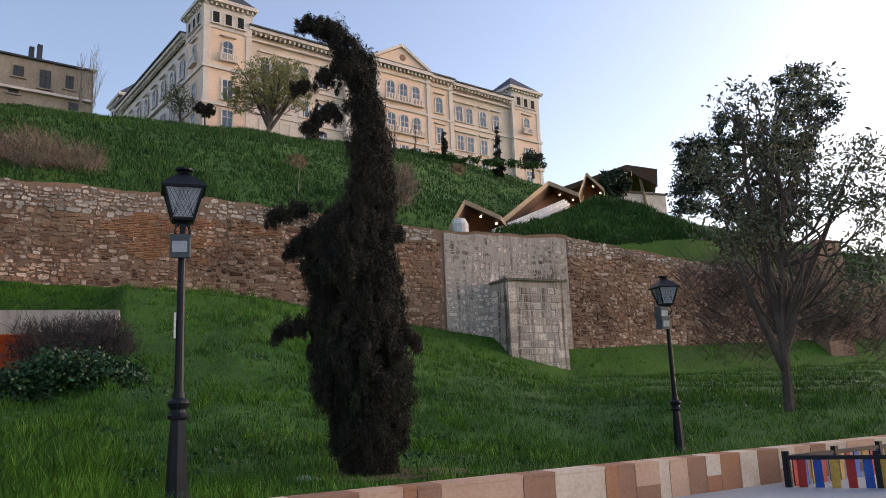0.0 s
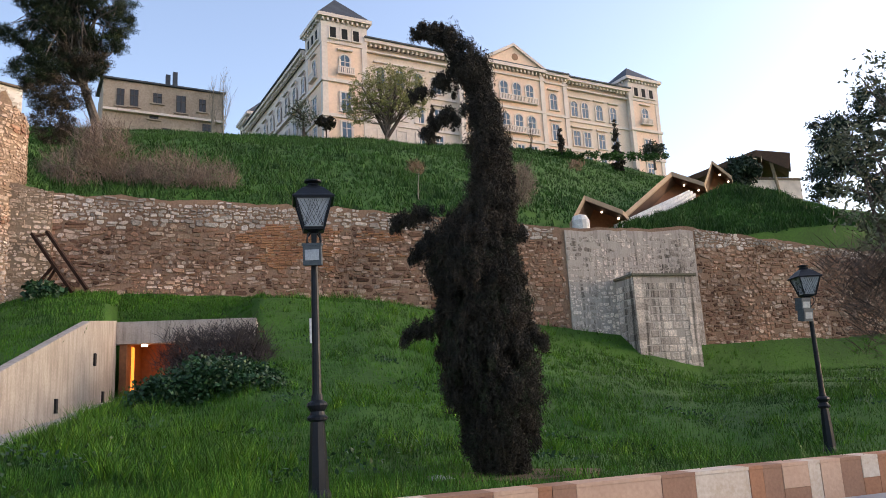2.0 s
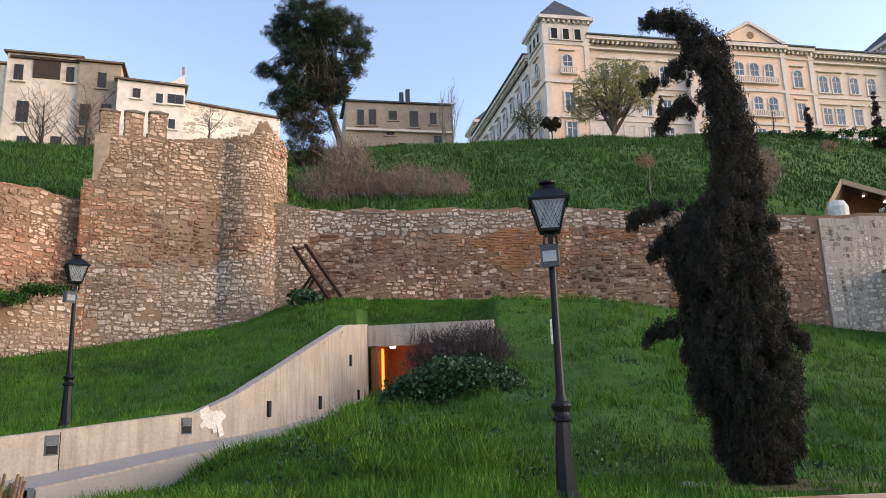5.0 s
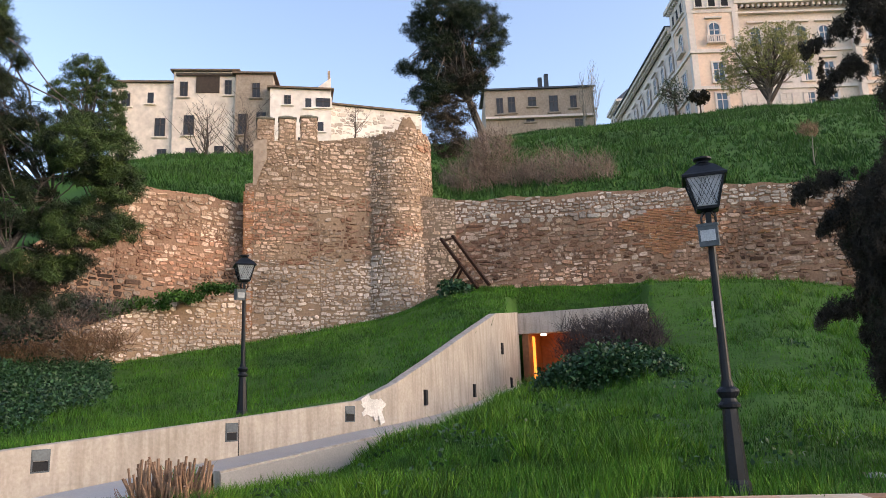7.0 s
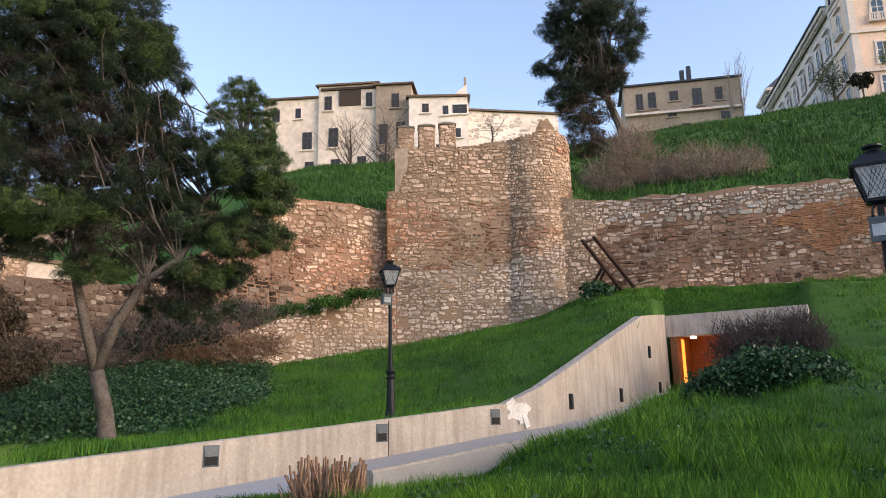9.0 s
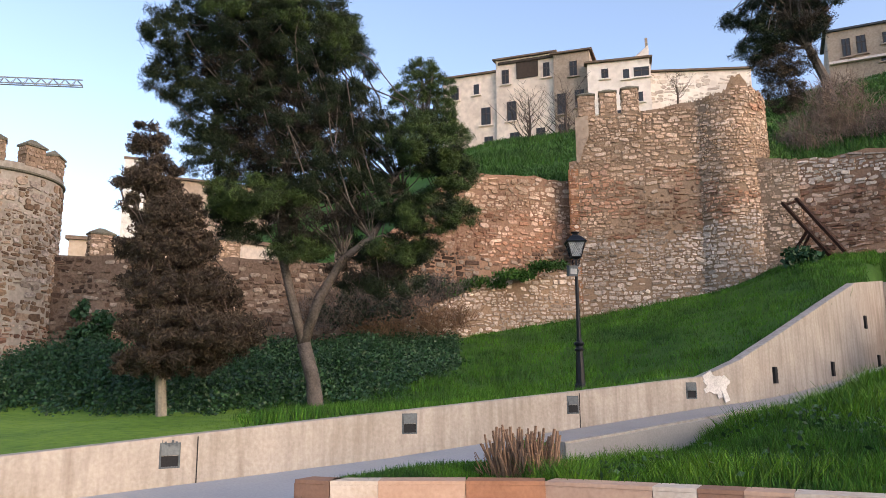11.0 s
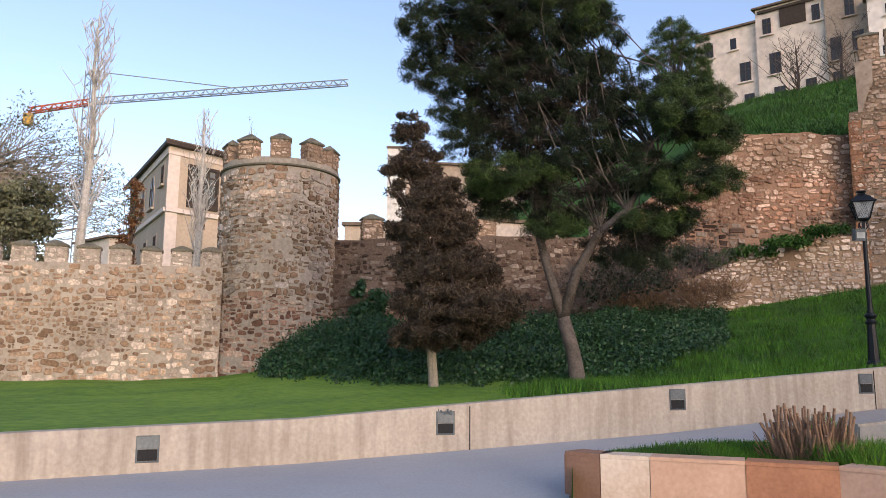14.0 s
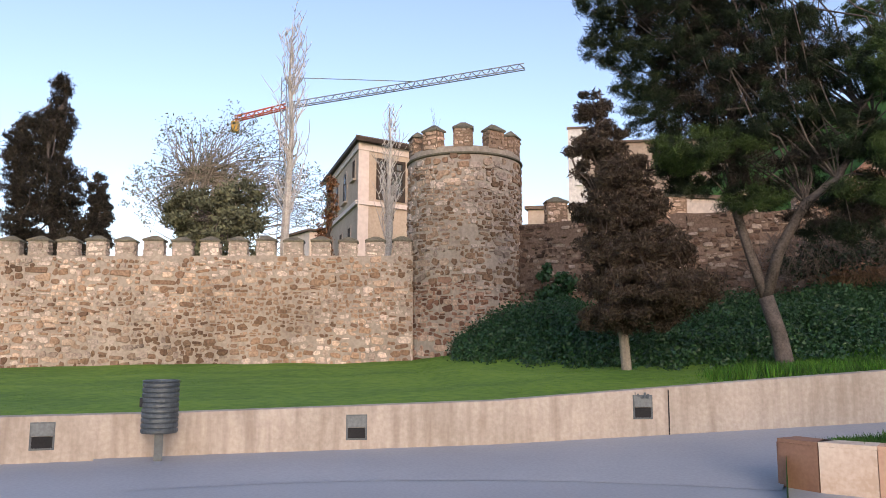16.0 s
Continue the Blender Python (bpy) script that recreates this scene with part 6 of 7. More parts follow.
# steel brace against the wall
brace = thing("steel_brace", Matrix(), "rusty steel raking shore against the tower", "brace")
a, b = polar(37.5, 35.6, 1.5 + 35.6 * math.tan(radians(12.7))), polar(34.9, 34.6, 1.5 + 34.6 * math.tan(radians(8.9)))
for o, nm in ((Vector((0, 0, 0)), "raker"), (Vector((0.5, 0.25, 0.1)), "raker")):
    part(nm, MB().tube([a + o, b + o], [0.09, 0.09], 4), M_RUST, brace)
part("strut", MB().tube([polar(37.2, 35.7, 7.2), a.lerp(b, 0.55)], [0.07, 0.07], 4), M_RUST, brace)
part("strut", MB().tube([a.lerp(b, 0.05), a.lerp(b, 0.05) + Vector((0.2, 0.6, 0.2))], [0.07, 0.07], 4), M_RUST, brace)
part("strut", MB().tube([a.lerp(b, 0.6), polar(37.0, 35.7, 6.8)], [0.06, 0.06], 4), M_RUST, brace)

# pollarded stump of dry stalks in the planter
c = polar(57.4, 10.3)
st = thing("cut_shrub", Matrix.Translation((c.x, c.y, 0.38)), "cut-back dry shrub of thick pale stalks", "shrub")
for k in range(95):
    a, r = g.uniform(0, 6.28), 0.42 * math.sqrt(g.random())
    x, y = r * math.cos(a), r * math.sin(a)
    h = g.uniform(0.36, 0.7)
    part("stalk", MB().tube([(x * 0.8, y * 0.8, -0.05), (x * 1.1, y * 1.1, h * 0.5), (x * 1.2 + g.uniform(-0.07, 0.07), y * 1.2 + g.uniform(-0.07, 0.07), h)], [0.022, 0.019, g.uniform(0.012, 0.02)], 5), M_DRY, st)
mb = MB()
for k in range(260):
    a, r = g.uniform(0, 6.28), g.uniform(0.1, 0.5)
    mb.tube([(r * math.cos(a), r * math.sin(a), 0), (1.35 * r * math.cos(a + 0.3), 1.35 * r * math.sin(a + 0.3), g.uniform(0.05, 0.4))], [0.006, 0.004], 3)
part("twig_tangle", mb, M_DRY, st)

# ---- trees ----


def mass_points(masses, d, n_sub, seed, deep=1.0):
    """Clump centres inside masses given as bearing, elevation and their half-widths, at distance d."""
    gg = np.random.default_rng(seed)
    C, k = [], math.radians(1)
    vol = np.array([m[2] * m[3] for m in masses])
    for i, m in enumerate(masses):
        n = max(3, int(n_sub * vol[i] / vol.sum()))
        for _ in range(n):
            v = gg.normal(size=3)
            v = v / np.linalg.norm(v) * gg.uniform(0.25, 1) ** 0.5
            dd = d + v[1] * m[2] * k * d * deep
            p = polar(m[0] + v[0] * m[2], dd, 1.5 + dd * math.tan(radians(m[1] + v[2] * m[3])))
            C.append(p)
    return np.array(C)


def crown(owner, masses, d, material, n_sub, per, sub_r, leaf, stretch, flat, seed, deep=1.0, up=0.3, name="crown", squash=0.7):
    C = mass_points(masses, d, n_sub, seed, deep)
    gg = np.random.default_rng(seed + 5)
    rad = sub_r * gg.uniform(0.6, 1.35, (len(C), 1)) * np.array([[1, 1, squash]])
    P = blobs(C, rad, len(C) * per, seed + 1, 0.6)
    part(name, tri_mesh(name, leaves(P, leaf, flat, stretch, up, seed + 2), material, 4), None, owner)
    return C


def bough(mb, a, b, r0, r1, g_, sag=0.1, n=5):
    a, b = Vector(a), Vector(b)
    L = (b - a).length
    pts = []
    for i in range(n + 1):
        s = i / n
        j = Vector((g_.uniform(-1, 1), g_.uniform(-1, 1), g_.uniform(-1, 1))) * L * 0.05 * (0 < i < n)
        pts.append(a.lerp(b, s) + Vector((0, 0, sag * L * math.sin(math.pi * s))) + j)
    mb.tube(pts, [r0 + (r1 - r0) * i / n for i in range(n + 1)], 6)
    return pts


def limbs(owner, fork, C, count, r, g_, material, name="limb", base_pts=None):
    mb = MB()
    idx = list(range(len(C)))
    g_.shuffle(idx)
    for i in idx[:count]:
        s = fork if base_pts is None else base_pts[g_.randrange(len(base_pts))]
        bough(mb, s, C[i], r * g_.uniform(0.5, 1.0), 0.012, g_, g_.uniform(-0.05, 0.12))
    part(name, mb, material, owner)


gt = random.Random(21)
# large pine
D = 20.0
pine = thing("pine_tree", Matrix(), "large leaning pine with a forked trunk and ragged dark crown", "tree", "pines")
base = polar(71.40, D, ground(*polar(71.40, D)[:2]) - 0.2)
fork = polar(72.50, D, 2.75)
mb = MB()
mb.tube([base, base.lerp(fork, 0.08), base.lerp(fork, 0.5) + Vector((0.03, 0.05, 0)), fork], [0.28, 0.215, 0.18, 0.18], 10)
part("trunk", mb, M_BARK, pine, smooth=True)
lt = [fork, polar(73.45, D, 3.9), polar(74.25, D, 5.0), polar(74.25, D + 0.2, 6.8), polar(73.15, D + 0.3, 9.1), polar(73.95, D, 11.6)]
rt = [fork, polar(71.45, D - 0.1, 3.9), polar(69.75, D - 0.3, 4.9), polar(67.75, D - 0.4, 5.4), polar(65.35, D, 6.8)]
part("left_stem", MB().tube(lt, [0.14, 0.12, 0.11, 0.09, 0.07, 0.03], 8), M_BARK, pine, smooth=True)
part("right_stem", MB().tube(rt, [0.15, 0.13, 0.11, 0.08, 0.04], 8), M_BARK, pine, smooth=True)
M1 = [(78.0, 28.6, 5.2, 2.0), (73.2, 28.4, 4.0, 2.0), (78.0, 26.2, 5.6, 2.8), (73.0, 25.6, 4.8, 3.2), (82.3, 24.9, 2.6, 1.9), (70.2, 23.5, 2.9, 3.0), (78.3, 22.4, 4.8, 2.6), (83.0, 21.7, 1.7, 1.9), (74.3, 21.0, 5.2, 3.0), (80.2, 19.2, 2.4, 1.4), (69.0, 20.0, 2.7, 2.3), (64.2, 18.3, 3.7, 2.4), (61.6, 16.4, 2.0, 1.7),
      (63.2, 13.1, 3.6, 1.7), (67.2, 14.4, 3.0, 2.3), (76.0, 14.1, 4.2, 1.6), (72.2, 16.5, 4.6, 2.7), (78.0, 13.2, 1.9, 1.4), (73.0, 10.4, 2.5, 1.0), (66.5, 10.2, 3.0, 1.4), (64.3, 10.6, 2.1, 1.3), (67.0, 7.9, 3.6, 0.9), (79.3, 17.0, 2.4, 2.0), (77.2, 11.4, 2.0, 1.0)]
C = crown(pine, M1, D, M_PINE, 1800, 150, 0.24, 0.052, 1.9, 0.13, 31, squash=0.62)
crown(pine, [(75.2, 19.5, 4.6, 4.4), (70.5, 18.0, 3.4, 4.0), (71.8, 13.0, 4.6, 2.2), (77.8, 24.0, 4.4, 3.0), (77.8, 17.0, 2.6, 2.4), (67.8, 9.0, 3.6, 1.2)], D + 0.3, M_DEAD, 900, 80, 0.27, 0.05, 1.9, 0.14, 37, name="dead_sprays")
crown(pine, [(76.0, 14.1, 4.2, 1.5), (78.0, 13.4, 2.0, 1.3), (73.0, 10.5, 2.4, 1.0), (63.4, 18.5, 3.6, 2.2), (61.6, 16.0, 2.0, 1.7), (63.2, 13.1, 3.6, 1.6), (76.8, 27.4, 5.0, 1.9), (71.2, 25.8, 3.0, 2.0), (65.7, 10.2, 2.5, 1.1)], D - 0.5, M_PINE_NEW, 430, 150, 0.25, 0.052, 1.9, 0.13, 38, name="green_sprays", squash=0.6)
limbs(pine, None, C, 120, 0.034, gt, M_BARK, "limb", lt[2:] + rt[2:])
# browned conifer beside it
D = 19.6
cedar = thing("conifer_tree", Matrix(), "browning half-dead conifer with a bare lower trunk", "tree", "conifers")
base = polar(81.90, D, ground(*polar(81.90, D)[:2]) - 0.2)
topp = polar(83.40, D, 1.5 + D * math.tan(radians(18.4)))
part("trunk", MB().tube([base, base.lerp(topp, 0.5), topp], [0.13, 0.09, 0.02], 8), M_PALETWIG, cedar)
M2 = [(84.0, 17.4, 0.9, 1.3), (83.4, 15.0, 1.7, 1.5), (84.8, 14.6, 1.2, 0.6), (82.3, 12.6, 2.6, 1.6), (82.0, 10.0, 3.2, 1.7), (81.2, 7.2, 3.9, 1.9), (80.4, 4.6, 4.6, 1.9), (81.8, 2.4, 3.6, 1.3), (78.4, 4.0, 2.6, 1.4)]
C = crown(cedar, [(a_, e_, ra * 1.08, re) for a_, e_, ra, re in M2], D, M_CEDAR, 620, 190, 0.24, 0.046, 1.5, 0.32, 41, up=-0.4)
limbs(cedar, None, C, 90, 0.025, gt, M_TWIG, "limb", [base.lerp(topp, s) for s in (0.2, 0.3, 0.4, 0.5, 0.6, 0.7, 0.8, 0.9)])
# wind-bent cypress
D = 12.0
cyp = thing("cypress_tree", Matrix(), "dark shaggy cypress bent over at the top", "tree", "cypresses")
base = polar(5.4, D, 0.2)
sp = [base, polar(5.6, D, 1.6), polar(6.2, D, 3.4), polar(5.3, D, 5.2), polar(5.6, D, 6.4), polar(6.6, D, 7.2), polar(8.0, D, 7.75)]
part("trunk", MB().tube(sp, [0.2, 0.17, 0.14, 0.1, 0.07, 0.05, 0.02], 8), M_BARK, cyp)
CYP = ((27.5, 9.2, 7.0), (26.5, 8.37, 5.77), (25.4, 7.59, 4.72), (23.4, 6.4, 4.1), (21.4, 6.2, 3.7), (19.3, 6.2, 3.4), (17.2, 6.3, 3.0), (15.2, 6.5, 2.8), (13.5, 8.8, 2.97), (11.8, 10.2, 3.0), (9.7, 10.0, 2.87), (7.6, 9.52, 2.64), (5.5, 9.6, 2.37), (3.0, 10.0, 1.95), (1.0, 9.4, 2.05), (-1.1, 8.51, 2.39), (-3.0, 7.94, 2.74), (-5.0, 7.0, 3.5))
_el, _l, _r = [[row[k] for row in CYP[::-1]] for k in range(3)]


def cypress_clumps(n, seed, shrink=1.0, lo=-5.0, hi=27.5):
    """Places in the tapering, leaning body of the cypress, thickest near its outside."""
    gc = np.random.default_rng(seed)
    out = []
    while len(out) < n:
        el = gc.uniform(lo, hi)
        a, b = np.interp(el, _el, _l), np.interp(el, _el, _r)
        if gc.uniform() > (a - b) / 8.0 + 0.12:
            continue
        r = gc.uniform() ** 0.4 * shrink
        th = gc.uniform(0, 2 * math.pi)
        w = (a - b) / 2 + 0.2 * math.sin(el * 2.1) + 0.25 * math.sin(el * 5.3 + 1) * math.cos(th * 2 + el)
        az = (a + b) / 2 + w * r * math.cos(th)
        dd = D + math.radians(w) * D * r * math.sin(th)
        out.append(tuple(polar(az, dd, 1.5 + dd * math.tan(math.radians(el)))))
    return np.array(out)


def cypress_spray(C, material, per, rad, leaf, seed, name, up):
    P = blobs(C, np.tile(np.array([[rad, rad, rad * 1.7]]), (len(C), 1)) * np.random.default_rng(seed).uniform(0.6, 1.4, (len(C), 1)), len(C) * per, seed + 1, 0.7)
    part(name, tri_mesh(name, leaves(P, leaf, 0.28, 1.9, up, seed + 2), material, 4), None, cyp)


cypress_spray(cypress_clumps(1500, 51, 0.96), M_CYP, 190, 0.11, 0.02, 52, "crown", 0.9)
cypress_spray(cypress_clumps(420, 61, 1.0, 5.0, 20.0), M_CEDAR, 110, 0.1, 0.019, 62, "browned_sprays", -0.8)
cypress_spray(cypress_clumps(420, 71, 1.0, -4.0, 12.0), M_CYP_NEW, 80, 0.1, 0.019, 72, "green_sprays", 0.8)
# ragged arms that reach out and droop
gc = random.Random(58)
ARMS = []
for a0, e0, a1, e1, th in ((7.4, 26.8, 10.2, 27.3, 0.13), (6.4, 24.1, 10.6, 22.8, 0.12), (6.4, 21.6, 9.9, 20.2, 0.12), (7.5, 13.7, 12.6, 13.7, 0.2), (8.6, 5.7, 12.2, 5.0, 0.12), (8.8, 12.4, 11.3, 10.8, 0.16), (4.0, 11.5, 2.6, 12.4, 0.12), (3.0, 5.0, 1.6, 4.2, 0.12)):
    for k in range(46):
        u_ = gc.random() ** 0.8
        el = e0 + (e1 - e0) * u_ + 0.5 * math.sin(math.pi * u_)
        q = polar(a0 + (a1 - a0) * u_, D + gc.gauss(0, 0.1), 1.5 + D * math.tan(radians(el)))
        t_ = th * (1.05 - 0.75 * u_)
        ARMS.append((q.x + gc.gauss(0, t_ * 0.6), q.y + gc.gauss(0, t_ * 0.6), q.z + gc.gauss(-0.04, t_ * 0.7)))
cypress_spray(np.array(ARMS), M_CYP, 130, 0.07, 0.019, 81, "drooping_sprays", -0.9)
gg = random.Random(5)
# bare soil ring and stones at its foot
ring = [(1.5 * math.cos(a) * gg.uniform(0.75, 1.1), 0.9 * math.sin(a) * gg.uniform(0.75, 1.1)) for a in np.linspace(0, 6.1, 20)]
p = polar(5.4, 11.9)
tagged(part("soil_patch", MB().prism(ring, ground(p.x, p.y) - 0.1, ground(p.x, p.y) + 0.05, Matrix.Translation((p.x, p.y, 0))), M_SOIL), "bare brown soil round the cypress foot", "soil", kind="stuff")
for k in range(5):
    p = polar(9.6 + gg.uniform(-0.8, 0.8), 11.7 + gg.uniform(-0.3, 0.3))
    r = gg.uniform(0.07, 0.15)
    rk = MB().lathe([(r * 0.7, -0.05), (r, r * 0.3), (r * 0.8, r * 0.7), (r * 0.2, r)], 7, Matrix.Translation((p.x, p.y, ground(p.x, p.y))) @ pose(0, 0, 0, 12, 9, k * 50))
    tagged(part("rock", rk, M_ROCK), "small pale loose rock on the grass", "rock", "loose rocks")


def far_tree(name, label, trunk, masses, d, material, n_sub, per, sub_r, leaf, seed, stretch=1.2, flat=0.4, bark=M_BARK, r=0.3, nl=40, group="", up=0.3):
    e = thing(name, Matrix(), label, "tree", group)
    pts = [polar(a, d, 1.5 + d * math.tan(radians(el))) for a, el in trunk]
    part("trunk", MB().tube(pts, [r * (1 - 0.7 * i / (len(pts) - 1)) for i in range(len(pts))], 8), bark, e)
    C = crown(e, masses, d, material, n_sub, per, sub_r, leaf, stretch, flat, seed, up=up)
    limbs(e, None, C, nl, r * 0.35, gt, bark, "limb", pts[len(pts) // 2:])
    return e


far_tree("pine_tree", "tall dark umbrella pine behind the ruined tower", [(33.2, 16.5), (33.4, 18.0), (33.9, 20.6), (34.7, 22.7), (35.6, 24.8), (35.9, 27.2), (35.5, 29.5)], [(36.2, 29.3, 2.8, 1.4), (33.8, 28.4, 2.4, 1.2), (38.2, 28.1, 1.6, 1.2), (36.6, 26.8, 2.4, 1.3), (32.5, 27.1, 1.2, 0.9), (39.2, 25.4, 1.3, 0.6), (33.5, 25.7, 1.6, 0.8), (36.8, 24.4, 2.4, 1.2), (34.3, 23.9, 1.4, 0.8), (38.0, 23.2, 1.8, 0.8)], 56, M_PINE, 900, 85, 0.5, 0.1, 61, 1.7, 0.16, r=0.42, nl=110, group="pines")
crown(bpy.data.objects["pine_tree.001"], [(36.4, 22.3, 2.4, 1.3), (36.6, 20.3, 1.5, 1.8), (35.0, 24.6, 2.0, 1.4)], 56.3, M_CEDAR, 380, 70, 0.5, 0.09, 1.7, 0.18, 66, name="browned_sprays")
far_tree("pine_tree", "smaller pine below the cream houses", [(63.2, 16.0), (63.2, 19.0), (63.3, 22.5)], [(63.4, 23.7, 1.6, 0.9), (64.3, 22.2, 1.6, 0.8), (61.9, 22.5, 1.2, 1.2), (65.4, 21.5, 0.7, 0.5), (63.0, 20.9, 1.8, 1.0), (61.2, 20.6, 0.7, 1.0)], 58, M_PINE_NEW, 330, 90, 0.42, 0.09, 71, 1.7, 0.16, r=0.3, group="pines")
spring = far_tree("spring_tree", "broad many-stemmed tree with thin yellow-green spring leaf", [(12.5, 18.8), (12.5, 20.2), (12.3, 20.9), (12.2, 22.0)], [(12.6, 24.4, 1.9, 1.0), (10.8, 23.9, 1.4, 1.2), (14.4, 23.3, 1.2, 1.2), (10.2, 22.2, 1.0, 1.0), (12.2, 23.0, 2.4, 1.4), (15.2, 22.4, 0.8, 1.0), (14.6, 21.6, 1.0, 0.7), (9.6, 23.0, 0.6, 0.9)], 85, M_PALE, 900, 20, 0.5, 0.085, 81, 1.5, 0.4, M_BRUSH, 0.34, 110)
for stem in (((12.5, 20.2), (13.2, 21.6), (13.9, 22.9), (14.3, 23.8)), ((12.5, 20.0), (11.6, 21.2), (10.8, 22.4), (10.4, 23.6)), ((12.5, 20.4), (12.8, 22.2), (12.9, 24.4)), ((12.4, 20.6), (11.8, 22.4), (11.7, 24.2))):
    part("stem", MB().tube([polar(a_, 85, 1.5 + 85 * math.tan(radians(e_))) for a_, e_ in stem], [0.26, 0.2, 0.12, 0.05][:len(stem)], 6), M_TWIG, spring)
far_tree("spring_tree", "small green tree by the palace corner", [(18.9, 19.5), (19.0, 21.5)], [(19.0, 21.8, 1.2, 1.1)], 86, M_GREY_LEAF, 150, 9, 0.6, 0.1, 85, 1.3, 0.45, M_TWIG, 0.25, 30)
far_tree("small_tree", "small reddish tree by the palace corner", [(17.2, 19.5), (17.2, 21.0)], [(17.2, 21.2, 0.7, 0.5)], 86, M_CEDAR, 30, 50, 0.5, 0.16, 87, 1.3, 0.45, M_TWIG, 0.15, 16)
for az, el0, el1, w in ((-5.2, 16.3, 19.6, 0.45), (-1.0, 17.2, 19.6, 0.3), (8.9, 19.4, 22.0, 0.5)):
    far_tree("garden_cypress", "slim dark cypress before the palace", [(az, el0), (az, el1)], [(az, el0 + (el1 - el0) * s, w * (1.15 - s), (el1 - el0) * 0.22) for s in (0.15, 0.4, 0.65, 0.9)], 96, M_CYP if az < 0 else M_CEDAR, 60, 80, 0.3, 0.13, 90 + int(az), 1.4, 0.3, r=0.15, nl=4, group="garden cypresses")
far_tree("round_shrub_tree", "low round evergreen by the palace end", [(-7.8, 16.0), (-7.8, 17.2)], [(-7.8, 17.4, 0.9, 0.6)], 100, M_DARKLEAF, 40, 60, 0.5, 0.13, 97, r=0.2, nl=6)
# right-hand tree: sparse pale leaf over a dark evergreen
lt_ = far_tree("leafy_tree", "many-stemmed tree with sparse small grey-green leaves", [(-23.9, -3.4), (-24.0, 0.0), (-24.1, 3.5), (-24.6, 8.0), (-25.3, 13.0)], [(-27.4, 19.6, 2.2, 1.8), (-23.2, 19.4, 1.9, 1.6), (-25.3, 16.0, 3.3, 2.4), (-21.0, 15.2, 2.2, 2.2), (-26.4, 12.1, 2.8, 2.2), (-21.4, 11.7, 2.6, 2.0), (-30.0, 13.6, 2.2, 3.0), (-23.4, 10.2, 3.0, 1.6), (-29.0, 7.2, 2.2, 2.8), (-31.0, 10.0, 1.6, 3.0)], 24, M_GREY_LEAF, 330, 24, 0.6, 0.065, 101, 1.3, 0.5, M_TWIG, 0.18, 45)
for stem in (((-24.0, 1.0), (-22.6, 5.5), (-21.6, 9.0), (-21.2, 13.0)), ((-24.0, 2.0), (-26.0, 7.0), (-27.6, 10.0), (-29.6, 14.0)), ((-24.1, 3.0), (-23.6, 9.0), (-23.0, 15.0), (-23.4, 19.0))):
    part("stem", MB().tube([polar(a_, 24, 1.5 + 24 * math.tan(radians(e_))) for a_, e_ in stem], [0.13, 0.1, 0.07, 0.03], 7), M_TWIG, lt_)
far_tree("evergreen_tree", "dense dark evergreen on the slope below the canopy", [(-24.0, 3.5), (-23.5, 9.0), (-25.0, 16.0)], [(-27.0, 20.0, 1.6, 1.4), (-18.9, 13.6, 1.1, 1.8), (-19.6, 16.3, 1.5, 1.6), (-20.8, 15.8, 1.8, 2.0), (-20.2, 13.5, 1.8, 1.8), (-28.3, 18.2, 1.6, 1.2), (-25.6, 16.5, 2.6, 2.4), (-24.0, 12.0, 3.2, 2.4), (-22.5, 18.0, 1.4, 1.4)], 34, M_DARKLEAF, 420, 80, 0.38, 0.06, 111, 1.3, 0.5, r=0.4)
far_tree("evergreen_tree", "rounded dark evergreen beside the escalator", [(-13.5, 13.2), (-13.5, 15.0)], [(-13.6, 15.0, 1.1, 1.1), (-13.2, 14.0, 1.2, 0.7)], 70, M_DARKLEAF, 60, 80, 0.8, 0.2, 115, r=0.25, nl=8)
# behind the crenellated wall
far_tree("dark_cypress", "broad dark cypress clump behind the crenellated wall", [(121.8, 2.0), (121.6, 9.0), (121.4, 16.5)], [(121.7, 16.9, 0.6, 1.1), (121.9, 14.6, 1.2, 1.8), (123.0, 13.8, 1.3, 1.6), (124.0, 12.9, 0.9, 1.7), (122.4, 10.7, 2.6, 2.4), (122.1, 8.1, 2.8, 1.7), (122.2, 6.2, 2.8, 1.3)], 47, M_CYP, 1300, 60, 0.32, 0.075, 121, 1.9, 0.25, r=0.3, nl=20, up=0.6, group="cypresses")
far_tree("dark_cypress", "small dark cypress behind the crenellated wall", [(118.9, 2.0), (118.9, 10.5)], [(119.1, 10.4, 0.6, 1.4), (118.8, 9.0, 0.8, 1.3), (119.2, 7.4, 1.2, 1.4)], 46, M_CYP, 240, 60, 0.28, 0.075, 125, 1.8, 0.28, r=0.15, nl=8, up=0.6, group="cypresses")
far_tree("round_bush", "rounded olive-green bush behind the crenellated wall", [(111, 3), (111, 9)], [(112.6, 9.4, 2.2, 1.9), (109.4, 10.0, 1.9, 2.2), (111, 7, 3.0, 2.0)], 44, M_GREY_LEAF, 130, 120, 0.6, 0.11, 131, 1.2, 0.55, r=0.2)
far_tree("leafing_tree", "fine twiggy tree coming into small leaf", [(112.5, 3), (112.5, 7), (112.8, 12)], [(113.6, 12.8, 2.4, 4.0), (110.0, 14.2, 2.2, 3.4), (115.7, 10.5, 1.9, 2.3), (107.3, 13.0, 1.8, 3.2), (104.6, 11.0, 1.7, 3.0)], 50, M_GREY_LEAF, 700, 9, 0.55, 0.07, 135, 1.4, 0.5, M_PALETWIG, 0.16, 420)


